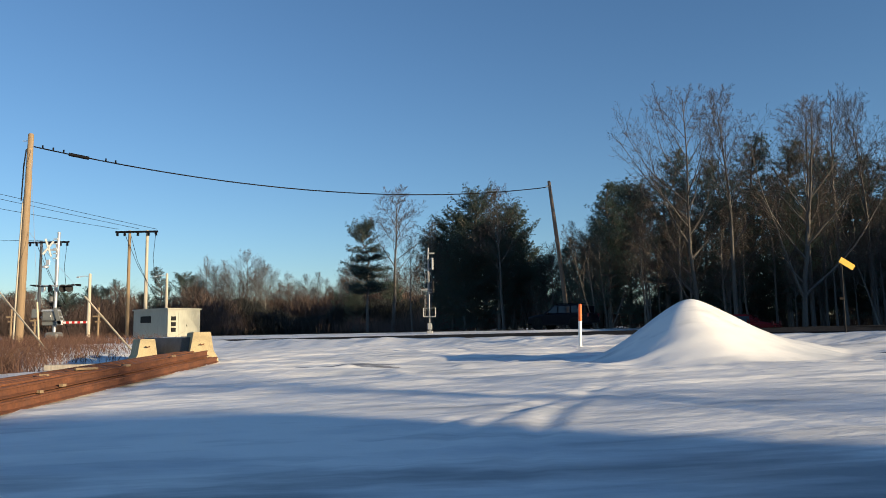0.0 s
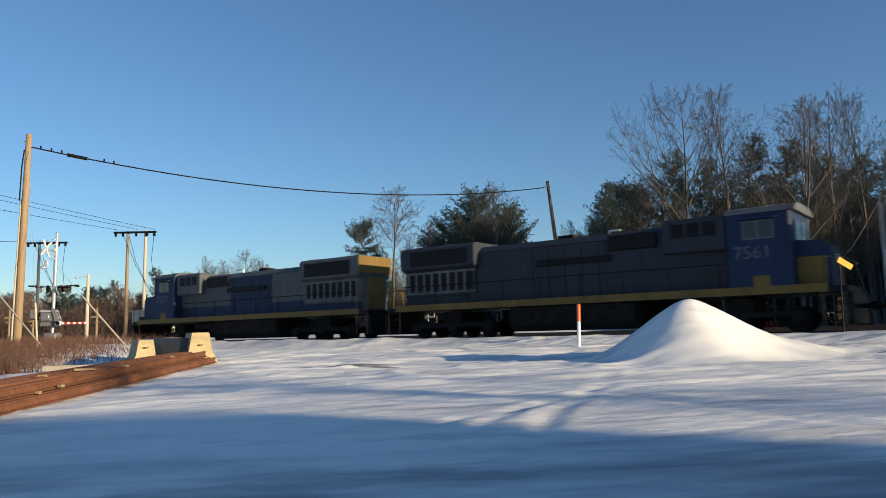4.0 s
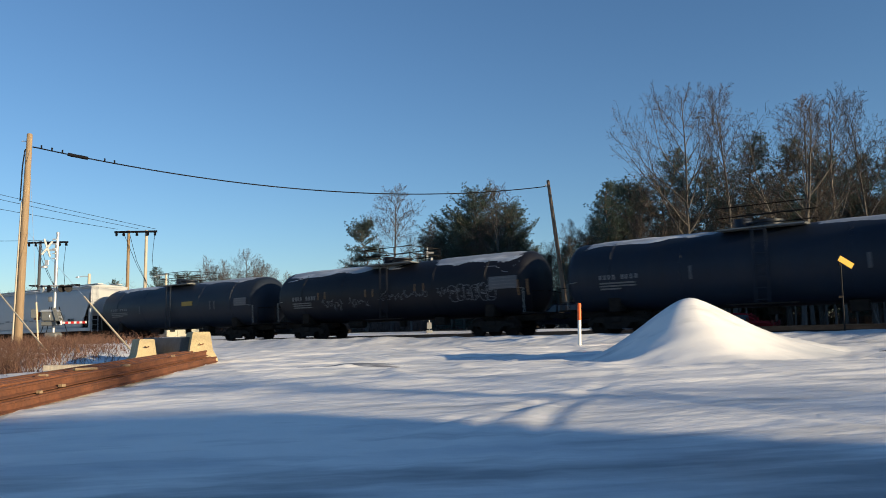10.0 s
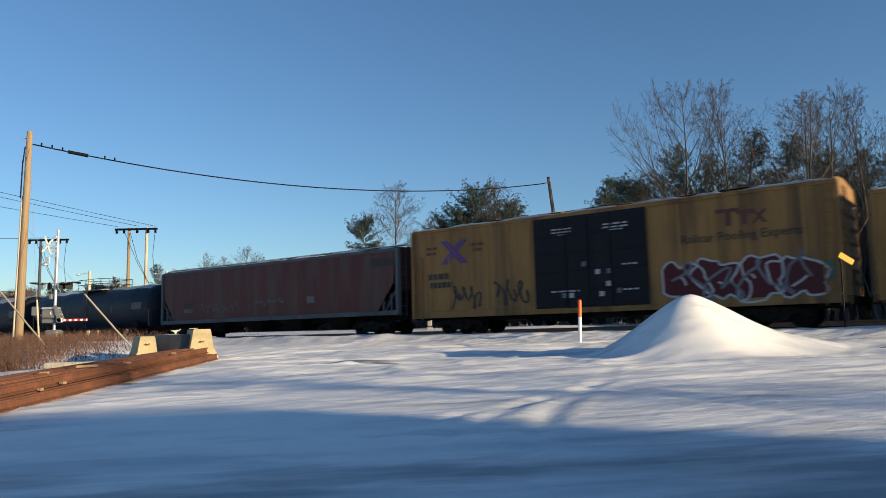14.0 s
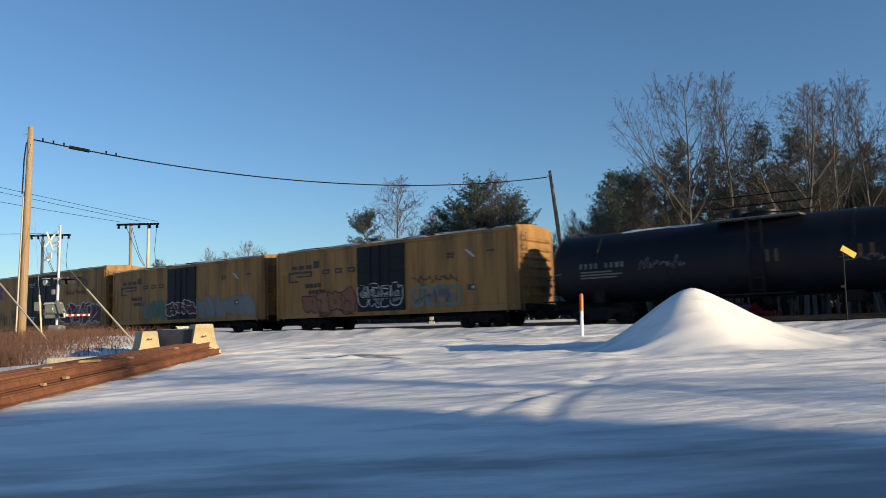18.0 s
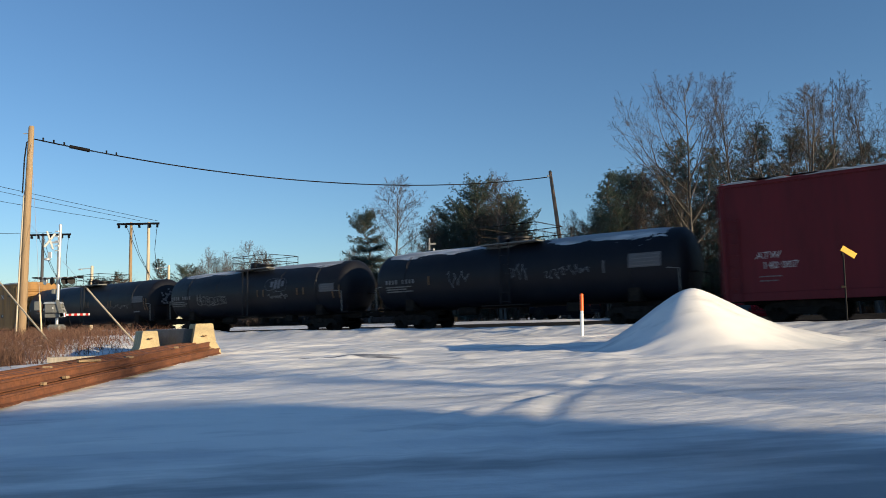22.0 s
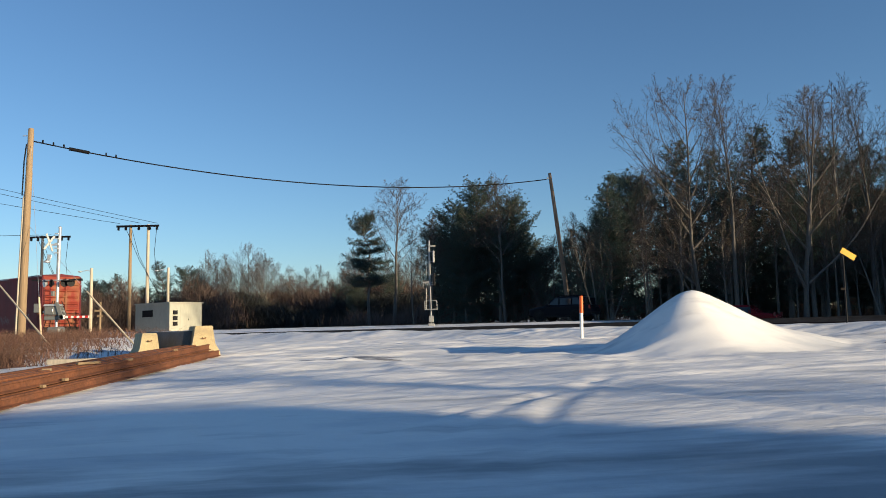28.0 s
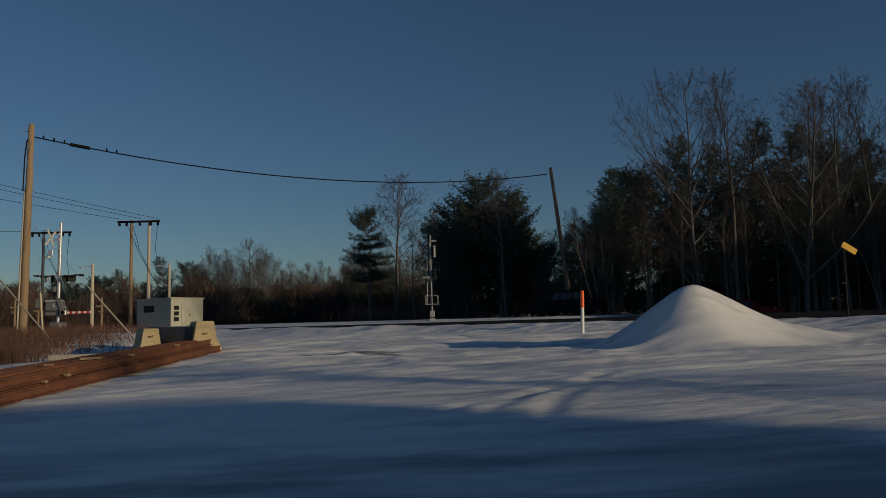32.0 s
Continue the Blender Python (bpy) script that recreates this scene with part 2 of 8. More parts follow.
# ---- mesh building ----
class MB:
    """Collects vertices and faces of one mesh."""
    def __init__(self):
        self.v, self.f = [], []

    def add(self, verts, faces):
        n = len(self.v)
        self.v.extend(verts)
        self.f.extend([tuple(i + n for i in q) for q in faces])
        return self

    def box(self, x0, x1, y0, y1, z0, z1, c=0.0):
        c = min(c, (x1 - x0) / 2.2, (y1 - y0) / 2.2, (z1 - z0) / 2.2)
        if c <= 0:
            vs = [(x, y, z) for x in (x0, x1) for y in (y0, y1) for z in (z0, z1)]
            return self.add(vs, [(0, 1, 3, 2), (4, 6, 7, 5), (0, 4, 5, 1), (2, 3, 7, 6), (0, 2, 6, 4), (1, 5, 7, 3)])
        vs, key, faces = [], {}, []
        for ix, x in enumerate((x0, x1)):
            for iy, y in enumerate((y0, y1)):
                for iz, z in enumerate((z0, z1)):
                    sx, sy, sz = (c, -c)[ix], (c, -c)[iy], (c, -c)[iz]
                    for a, p in enumerate(((x, y + sy, z + sz), (x + sx, y, z + sz), (x + sx, y + sy, z))):
                        key[ix, iy, iz, a] = len(vs)
                        vs.append(p)
        for i in (0, 1):
            s = ((0, 0), (0, 1), (1, 1), (1, 0)) if i == 0 else ((0, 0), (1, 0), (1, 1), (0, 1))
            faces += [tuple(key[i, p, q, 0] for p, q in s), tuple(key[q, i, p, 1] for p, q in s), tuple(key[p, q, i, 2] for p, q in s)]
        for i in (0, 1):
            for j in (0, 1):
                faces += [(key[i, j, 0, 0], key[i, j, 1, 0], key[i, j, 1, 1], key[i, j, 0, 1]),
                          (key[i, 0, j, 0], key[i, 1, j, 0], key[i, 1, j, 2], key[i, 0, j, 2]),
                          (key[0, i, j, 1], key[1, i, j, 1], key[1, i, j, 2], key[0, i, j, 2])]
                for k in (0, 1):
                    faces.append((key[i, j, k, 0], key[i, j, k, 1], key[i, j, k, 2]))
        return self.add(vs, faces)

    def tube(self, pts, radii, n=8, caps=True):
        """A round bar along points, with a radius at each."""
        pts = [Vector(p) for p in pts]
        if not hasattr(radii, "__len__"):
            radii = [radii] * len(pts)
        base = len(self.v)
        t = (pts[1] - pts[0]).normalized()
        side = t.orthogonal().normalized()
        for i, p in enumerate(pts):
            t = (pts[min(i + 1, len(pts) - 1)] - pts[max(i - 1, 0)]).normalized()
            side = (side - t * side.dot(t)).normalized()
            up = t.cross(side)
            for k in range(n):
                a = 2 * math.pi * k / n
                self.v.append(tuple(p + (side * math.cos(a) + up * math.sin(a)) * radii[i]))
        for i in range(len(pts) - 1):
            for k in range(n):
                a, b = base + i * n + k, base + i * n + (k + 1) % n
                self.f.append((a, b, b + n, a + n))
        if caps:
            self.f.append(tuple(base + k for k in reversed(range(n))))
            self.f.append(tuple(base + (len(pts) - 1) * n + k for k in range(n)))
        return self

    def lathe(self, profile, origin=(0, 0, 0), axis="z", n=20):
        """profile: (radius, height) pairs turned round an axis through origin."""
        base = len(self.v)
        for r, h in profile:
            for k in range(n):
                a = 2 * math.pi * k / n
                c, s = r * math.cos(a), r * math.sin(a)
                p = {"z": (c, s, h), "x": (h, c, s), "y": (s, h, c)}[axis]
                self.v.append((p[0] + origin[0], p[1] + origin[1], p[2] + origin[2]))
        for i in range(len(profile) - 1):
            for k in range(n):
                a, b = base + i * n + k, base + i * n + (k + 1) % n
                self.f.append((a, b, b + n, a + n))
        self.f.append(tuple(base + k for k in reversed(range(n))))
        self.f.append(tuple(base + (len(profile) - 1) * n + k for k in range(n)))
        return self

    def extrude(self, outline, along, x0, x1):
        """A flat outline of (a, b) pairs pulled along an axis from x0 to x1."""
        n = len(outline)
        def put(a, b, x):
            return {"x": (x, a, b), "y": (a, x, b), "z": (a, b, x)}[along]
        vs = [put(a, b, x0) for a, b in outline] + [put(a, b, x1) for a, b in outline]
        fs = [tuple(range(n))[::-1], tuple(range(n, 2 * n))]
        fs += [(i, (i + 1) % n, n + (i + 1) % n, n + i) for i in range(n)]
        return self.add(vs, fs)

    def moved(self, m):
        self.v = [tuple(m @ Vector(p)) for p in self.v]
        return self

    def mesh(self, name, material, smooth=None, fix=True):
        me = bpy.data.meshes.new(name)
        me.from_pydata(self.v, [], self.f)
        if fix:
            bm = bmesh.new()
            bm.from_mesh(me)
            bmesh.ops.recalc_face_normals(bm, faces=bm.faces)
            bm.to_mesh(me)
            bm.free()
        me.materials.append(material)
        if smooth is not None:
            me.polygons.foreach_set("use_smooth", [True] * len(me.polygons))
            me.set_sharp_from_angle(angle=radians(smooth))
        return me


def part(name, mb, material, parent, label="", smooth=None, at=None, fix=True):
    """One mesh object under a thing or a part; mb is a builder or a finished mesh."""
    me = mb.mesh(name, material, smooth, fix) if isinstance(mb, MB) else mb
    ob = new(name, me)
    ob.parent = parent
    if at is not None:
        ob.matrix_basis = at
    if label:
        ob["label"] = label
    return ob


def thing(name, m, label, category, group="", kind=""):
    ob = new(name)
    ob.empty_display_size = 0.3
    ob.matrix_basis = m
    return tagged(ob, label, category, group, kind)


def text_mesh(body, size, material, depth=0.004):
    """Lettering in the built-in font as a mesh, lower left at the origin, in its xy plane."""
    cu = bpy.data.curves.new("lettering", "FONT")
    cu.body, cu.size, cu.extrude, cu.resolution_u = body, size, depth / 2, 2
    ob = bpy.data.objects.new("lettering", cu)
    scene.collection.objects.link(ob)
    dg = bpy.context.evaluated_depsgraph_get()
    me = bpy.data.meshes.new_from_object(ob.evaluated_get(dg))
    bpy.data.objects.remove(ob)
    me.materials.clear()
    me.materials.append(material)
    return me


# ---- the lie of the land ----
TURN = 0.66163                                    # the track's angle to the picture plane
UX, UY = -math.cos(TURN), math.sin(TURN)          # the way the train goes
NX, NY = math.sin(TURN), math.cos(TURN)           # from the camera to the track
TRACK_Q, BEND, GRADE, RAIL_Z = 29.19, -0.000346, -0.00574, 1.07


def track(s, off=0.0):
    """A point on the track's centre line s metres along it, moved off metres away from the camera, at the rails' top; and its heading."""
    slope = 2 * BEND * s
    q = TRACK_Q + BEND * s * s
    k = math.hypot(1, slope)
    tx, ty = (UX + slope * NX) / k, (UY + slope * NY) / k
    return Vector((UX * s + NX * q + ty * off, UY * s + NY * q - tx * off, RAIL_Z + GRADE * s)), math.atan2(ty, tx)


def vnoise(x, y, seed):
    """Smooth value noise between -1 and 1 on arrays."""
    xi, yi = np.floor(x).astype(np.int64), np.floor(y).astype(np.int64)
    fx, fy = x - xi, y - yi
    fx, fy = fx * fx * fx * (fx * (fx * 6 - 15) + 10), fy * fy * fy * (fy * (fy * 6 - 15) + 10)
    def h(a, b):
        k = (a * 374761393 + b * 668265263 + seed * 974634541) & 0x7FFFFFFF
        k = ((k ^ (k >> 13)) * 1274126177) & 0x7FFFFFFF
        return ((k ^ (k >> 16)) & 0xFFFF) / 32767.5 - 1
    return (h(xi, yi) * (1 - fx) + h(xi + 1, yi) * fx) * (1 - fy) + (h(xi, yi + 1) * (1 - fx) + h(xi + 1, yi + 1) * fx) * fy


def smooth(a, b, x):
    t = np.clip((x - a) / (b - a), 0, 1)
    return t * t * (3 - 2 * t)


def plain(x, y):
    """The height of the land without the snow's own shapes."""
    x, y = np.asarray(x, float), np.asarray(y, float)
    q, s = NX * x + NY * y, UX * x + UY * y
    qt = TRACK_Q + BEND * np.clip(s, -300, 300) ** 2          # the track's own distance there
    e = q - qt                                                # beyond the track: positive
    w = np.clip(q / 27, 0, 1)
    z = 0.0335 * np.clip(q, 0, 27) + GRADE * s * w
    z += 0.50 * smooth(-9, -16, x) * smooth(20, 31, y) * smooth(-4, -8, e)
    bed = RAIL_Z - 0.20 + GRADE * np.clip(s, -300, 300)
    k = smooth(-4.5, -2.2, e)
    z = z * (1 - k) + (bed + 0.07) * k
    k = smooth(-1.5, -1.0, e)
    z = z * (1 - k) + (bed - 0.03) * k
    k = smooth(1.0, 2.8, e)
    z = z * (1 - k) + (bed + 0.36) * k
    k = smooth(3.5, 8.0, e)
    z = z * (1 - k) + (1.28 - 0.78 * smooth(21, 11, s)) * k
    return z + 0.9 * smooth(60, 200, q)


def ground_z(x, y):
    """The snow's surface."""
    x, y = np.asarray(x, float), np.asarray(y, float)
    z = plain(x, y)
    q, s = NX * x + NY * y, UX * x + UY * y
    e = q - (TRACK_Q + BEND * np.clip(s, -300, 300) ** 2)
    near = smooth(-2.2, -4.5, e)
    z = z + 0.07 * near * vnoise(x * 0.22 + 3, y * 0.22, 1)
    xr, yr = 0.985 * x + 0.17 * y, -0.17 * x + 0.985 * y
    lumps = 1 - 0.85 * np.exp(-(((x - 6.0) / 2.9) ** 2 + ((y - 17.5) / 2.4) ** 2) ** 2)      # the mound is smooth
    calm = smooth(9.5, 15.5, y)                               # packed flatter where cars turn
    ridge = np.clip(1 - 3.0 * np.abs(vnoise(xr * 0.26 + 5, yr * 1.3, 21)), 0, 1) * smooth(-0.3, 0.5, vnoise(xr * 0.2, yr * 0.35, 22)) + 0.5 * np.clip(1 - 3.4 * np.abs(vnoise(xr * 0.45, yr * 2.7, 23)), 0, 1)
    z = z + near * (lumps * (0.045 * vnoise(xr * 0.25, yr * 0.85, 2) + 0.036 * vnoise(xr * 0.45, yr * 2.0, 3) + 0.022 * vnoise(xr * 1.0, yr * 4.6, 4) + 0.012 * vnoise(xr * 2.4, yr * 9, 5) + 0.05 * ridge * calm) * (0.35 + 0.65 * calm))
    # wheel ruts that cross the lot and fan out
    for x0, y0, ang, amp in ((0.9, 9.0, 62, 0.05), (1.5, 9.0, 74, 0.05), (0.2, 8.6, 48, 0.04), (3.0, 9.5, 118, 0.04), (-3, 13, 20, 0.05), (-2, 15, 17, 0.05), (4, 12, 12, 0.05)):
        a = radians(ang)
        d = -(x - x0) * math.sin(a) + (y - y0) * math.cos(a) + 0.2 * np.sin(0.5 * (x + y))
        l = (x - x0) * math.cos(a) + (y - y0) * math.sin(a)
        amp = 0.4 * amp
        z = z - amp * np.exp(-(d / 0.12) ** 2) * np.exp(-(l / 3.2) ** 2) + 0.6 * amp * np.exp(-((np.abs(d) - 0.26) / 0.11) ** 2) * np.exp(-(l / 3.2) ** 2)
    # the ploughed mound
    dx, dy = x - 5.72, y - 17.5
    dx = dx + 0.10 * vnoise(x * 0.9, y * 0.9, 9)
    r = ((np.sqrt(dx * dx + 0.02) / np.where(dx < 0, 2.55, 3.75)) ** 1.6 + (np.abs(dy - 0.16 * dx) / 2.7) ** 1.6) ** (1 / 1.6)
    r = np.sqrt(r * r + 0.020)
    m = np.clip(1.06 - r, 0, 1)
    z = z + 1.60 * (m ** 1.5) * (1 + 0.02 * vnoise(x * 1.2, y * 1.2, 7)) * (r < 1.06)
    # a low ploughed ridge along the track
    crest = 0.13 + 0.0052 * np.clip(s, 0, 60) + 0.14 * smooth(33, 40, s) - 0.30 * smooth(44, 54, s)
    z = z + crest * np.exp(-(np.abs(e + 3.4) / 1.15) ** 2.6) * (1 + 0.22 * vnoise(s * 0.6, e * 0.4, 8) + 0.10 * vnoise(s * 1.9, e * 0.8, 18))
    return z


def gz(x, y):
    return float(ground_z(np.array([x]), np.array([y]))[0])


def sheet(name, xs, ys, material, height, label, category="ground"):
    """A ground sheet over a grid of uneven steps."""
    X, Y = np.meshgrid(xs, ys)
    Z = height(X, Y)
    nx, ny = len(xs), len(ys)
    co = np.stack([X, Y, Z], -1).reshape(-1, 3)
    i = (np.arange(ny - 1)[:, None] * nx + np.arange(nx - 1)[None]).ravel()
    quads = np.stack([i, i + 1, i + 1 + nx, i + nx], 1)
    me = bpy.data.meshes.new(name)
    me.vertices.add(len(co))
    me.vertices.foreach_set("co", co.ravel().astype(np.float32))
    me.loops.add(quads.size)
    me.loops.foreach_set("vertex_index", quads.ravel().astype(np.int32))
    me.polygons.add(len(quads))
    me.polygons.foreach_set("loop_start", np.arange(0, quads.size, 4, dtype=np.int32))
    me.polygons.foreach_set("use_smooth", np.ones(len(quads), dtype=bool))
    me.update()
    me.validate()
    me.materials.append(material)
    return tagged(new(name, me), label, category, kind="structure")


def steps(a, b, d0, grow=1.0):
    out, x, d = [], a, d0
    while x < b:
        out.append(x)
        x += d
        d *= grow
    return out


xs = sorted([-11 - v for v in steps(0.15, 2600, 0.15, 1.12)] + steps(-11, 12, 0.095) + [12 + v for v in steps(0.05, 2600, 0.15, 1.12)])
ys = sorted([3 - v for v in steps(0.1, 2600, 0.2, 1.16)] + steps(3, 13, 0.07) + steps(13, 29, 0.11) + [29 + v for v in steps(0.05, 2600, 0.14, 1.07)])
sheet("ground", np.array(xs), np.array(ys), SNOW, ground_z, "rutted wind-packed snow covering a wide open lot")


# ---- setting: track, road, woods floor ----
def strip(name, q0, q1, s0, s1, ds, lift, material, label, category, cross=2, uneven=0.0, seed=1):
    """A band that follows the track between two offsets, laid on the land."""
    vs, fs, rows = [], [], 0
    s = s0
    while s <= s1:
        for k in range(cross + 1):
            o = q0 + (q1 - q0) * k / cross
            if 0 < k < cross:
                o += 0
            else:
                o += uneven * float(vnoise(np.array([s * 0.35]), np.array([k * 3.7]), seed)[0])
            p, _ = track(s, o)
            vs.append((p.x, p.y, float(ground_z(p.x, p.y)) + (lift if 0 < k < cross or lift < 0.1 else 0.01)))
        rows += 1
        s += ds
    n = cross + 1
    for i in range(rows - 1):
        for k in range(cross):
            a = i * n + k
            fs.append((a, a + 1, a + 1 + n, a + n))
    mb = MB().add(vs, fs)
    return tagged(new(name, mb.mesh(name, material, 60)), label, category, kind="structure")


strip("track_bed", -1.05, 3.3, -120, 230, 1.6, 0.02, BALLAST, "dark stone ballast with thin snow between the ties", "track bed", cross=6, uneven=0.2, seed=5)
strip("verge", 2.7, 7.4, -60, 18.5, 2.0, 0.02, VERGE, "dark earth and dead grass verge beside the road", "ground", cross=3, uneven=0.5, seed=9)
strip("road", 7.2, 13.6, -150, 260, 3.0, 0.015, ASPHALT, "ploughed dark asphalt road behind the track", "road", cross=4, uneven=0.25, seed=6)
strip("woods_floor", 13.4, 90.0, -150, 260, 5.0, 0.02, LITTER, "snow with patches of brown leaf litter under the trees", "ground", cross=10, uneven=1.2, seed=7)

rail_track = thing("rail_track", Matrix.Identity(4), "single railway track with dark steel rails on wooden ties", "railway track", kind="structure")
RAIL_PROFILE = [(-0.07, -0.17), (0.07, -0.17), (0.07, -0.155), (0.012, -0.13), (0.012, -0.045), (0.036, -0.035), (0.036, -0.004), (0.028, 0), (-0.028, 0), (-0.036, -0.004), (-0.036, -0.035), (-0.012, -0.045), (-0.012, -0.13), (-0.07, -0.155)]
for gauge in (-0.755, 0.755):
    mb = MB()
    n = len(RAIL_PROFILE)
    ss = list(range(-120, 231, 6))
    for s in ss:
        p, h = track(s, gauge)
        for a, b in RAIL_PROFILE:
            mb.v.append((p.x - math.sin(h) * -a, p.y + math.cos(h) * -a, p.z + b))
    for i in range(len(ss) - 1):
        for k in range(n):
            mb.f.append((i * n + k, i * n + (k + 1) % n, (i + 1) * n + (k + 1) % n, (i + 1) * n + k))
    part("rail", mb, RAIL_DARK, rail_track)
tie_mesh = MB().box(-0.11, 0.11, -1.3, 1.3, -0.30, -0.165, 0.012).mesh("tie", TIE)
for i in range(130):
    p, h = track(-18 + i * 0.56)
    part("tie", tie_mesh, TIE, rail_track, at=Matrix.Translation(p) @ Matrix.Rotation(h, 4, "Z"))

# bare asphalt where the snow is worn through
def bare_patch(cx, cy, rx, ry, seed, turn=0.0):
    r = random.Random(seed)
    vs, fs, n = [(0.0, 0.0)], [], 40
    ph = [r.uniform(0, 6.28) for _ in range(4)]
    for ring in (0.5, 1.0):
        for k in range(n):
            a = 2 * math.pi * k / n
            w = ring * (1 + (0.22 * math.sin(2 * a + ph[0]) + 0.16 * math.sin(3 * a + ph[1]) + 0.12 * math.sin(7 * a + ph[2])) * ring)
            vs.append((rx * w * math.cos(a), ry * w * math.sin(a)))
    c, s = math.cos(turn), math.sin(turn)
    pts = []
    for i, (a, b) in enumerate(vs):
        x, y = cx + a * c - b * s, cy + a * s + b * c
        pts.append((x, y, gz(x, y) + (0.022 if i <= n else -0.004)))
    fs = [(0, 1 + k, 1 + (k + 1) % n) for k in range(n)]
    fs += [(1 + k, 1 + n + k, 1 + n + (k + 1) % n, 1 + (k + 1) % n) for k in range(n)]
    return tagged(new("bare_patch", MB().add(pts, fs).mesh("bare_patch", WORN, 80)), "grey worn patch of asphalt showing through the snow", "ground patch", "worn patches", kind="structure")


WORN = mat("icy_asphalt", (0.17, 0.17, 0.18), 0.7, vary=0.3, big=1.2, fine=12, bump=0.3, dirt=(0.62, 0.62, 0.63), dirt_amount=0.8)
bare_patch(-2.35, 18.6, 1.35, 0.6, 3, 0.1)
bare_patch(10.9, 17.2, 0.8, 0.35, 5, -0.1)


# ---- trees ----
def bare_tree(seed, height, spread=0.6, lean=0.0, stems=1, density=1.0, pale=False, low=0.28, limbs=None):
    """Trunk and limbs in one mesh, fine twigs in another. limbs: (height, compass, opening in degrees, length) of each main limb, as shares of the height."""
    r = random.Random(seed)
    wood, twigs = MB(), MB()

    def grow(p, d, length, rad, level, az0):
        seg = (11, 9, 6, 4, 2)[level]
        wob = (0.035, 0.075, 0.11, 0.15, 0.2)[level]
        rise = (0.03, 0.05, 0.045, 0.035, 0.01)[level]
        pts, rads, cur, dirn = [p], [rad], p.copy(), d.copy()
        for i in range(seg):
            dirn = (dirn + Vector((r.gauss(0, wob), r.gauss(0, wob), r.gauss(0, wob * 0.6) + rise))).normalized()
            cur = cur + dirn * (length / seg)
            pts.append(cur.copy())
            rads.append(max(0.0042, rad * (1 - 0.88 * ((i + 1) / seg) ** 0.85)))
        (wood if level < 2 else twigs).tube(pts, rads, (8, 6, 4, 3, 3)[level], caps=False)
        if level >= 4:
            return
        kids = max(2, int((17, 10, 6, 5)[level] * density * r.uniform(0.85, 1.15)))
        plan = limbs if level == 0 and limbs else [None] * kids
        kids = len(plan)
        for k, given in enumerate(plan):
            start = (low, 0.18, 0.15, 0.15)[level]
            f = min(given[0] if given else start + (1 - start) * (k + r.random()) / kids, 0.99)
            j = min(int(f * seg), seg - 1)
            at = pts[j].lerp(pts[j + 1], f * seg - j)
            axis = (pts[j + 1] - pts[j]).normalized()
            if given:
                a, o = radians(given[1] + r.uniform(-12, 12)), radians(given[2])
                nd = Vector((math.cos(a) * math.sin(o), math.sin(a) * math.sin(o), math.cos(o)))
                grow(at, nd, height * given[3], max(rads[j] * 0.60, 0.02), 1, r.uniform(0, 6.28))
                continue
            az = az0 + 2.4 * k + r.uniform(-0.5, 0.5) if level == 0 else az0 + math.pi * k + r.uniform(-0.9, 0.9)
            side = Matrix.Rotation(az, 3, axis) @ axis.orthogonal().normalized()
            if level == 0:
                open_ = spread * (1.30 - 0.65 * f) * r.uniform(0.8, 1.2)
                ln = height * (0.10 + 0.42 * (1 - f) ** 0.7) * r.uniform(0.75, 1.1)
                if f < 0.45 and r.random() < 0.35:
                    ln *= 0.4
            else:
                open_ = r.uniform(0.5, 1.0)
                ln = length * (0.44, 0.46, 0.55)[level - 1] * (1.2 - 0.65 * f) * r.uniform(0.7, 1.25)
            nd = (axis * math.cos(open_) + side * math.sin(open_)).normalized()
            grow(at, nd, ln, max(rads[j] * (0.52, 0.50, 0.55, 0.6)[level], (0.02, 0.011, 0.007, 0.0055)[level]), level + 1, r.uniform(0, 6.28))

    for k in range(stems):
        a = 2 * math.pi * k / max(stems, 1) + r.random()
        out = 0.0 if stems == 1 else 0.24
        d = Vector((math.sin(lean) + out * math.cos(a), out * math.sin(a), 1)).normalized()
        grow(Vector((0.15 * math.cos(a) * (stems > 1), 0.15 * math.sin(a) * (stems > 1), -0.2)), d, height * r.uniform(0.9, 1.0) + 0.2, height * (0.0115 if stems == 1 else 0.0085), 0, r.uniform(0, 6.28))
    return wood.mesh("trunk", BARK_PALE if pale else BARK, 50, fix=False), twigs.mesh("twigs", TWIG, fix=False)


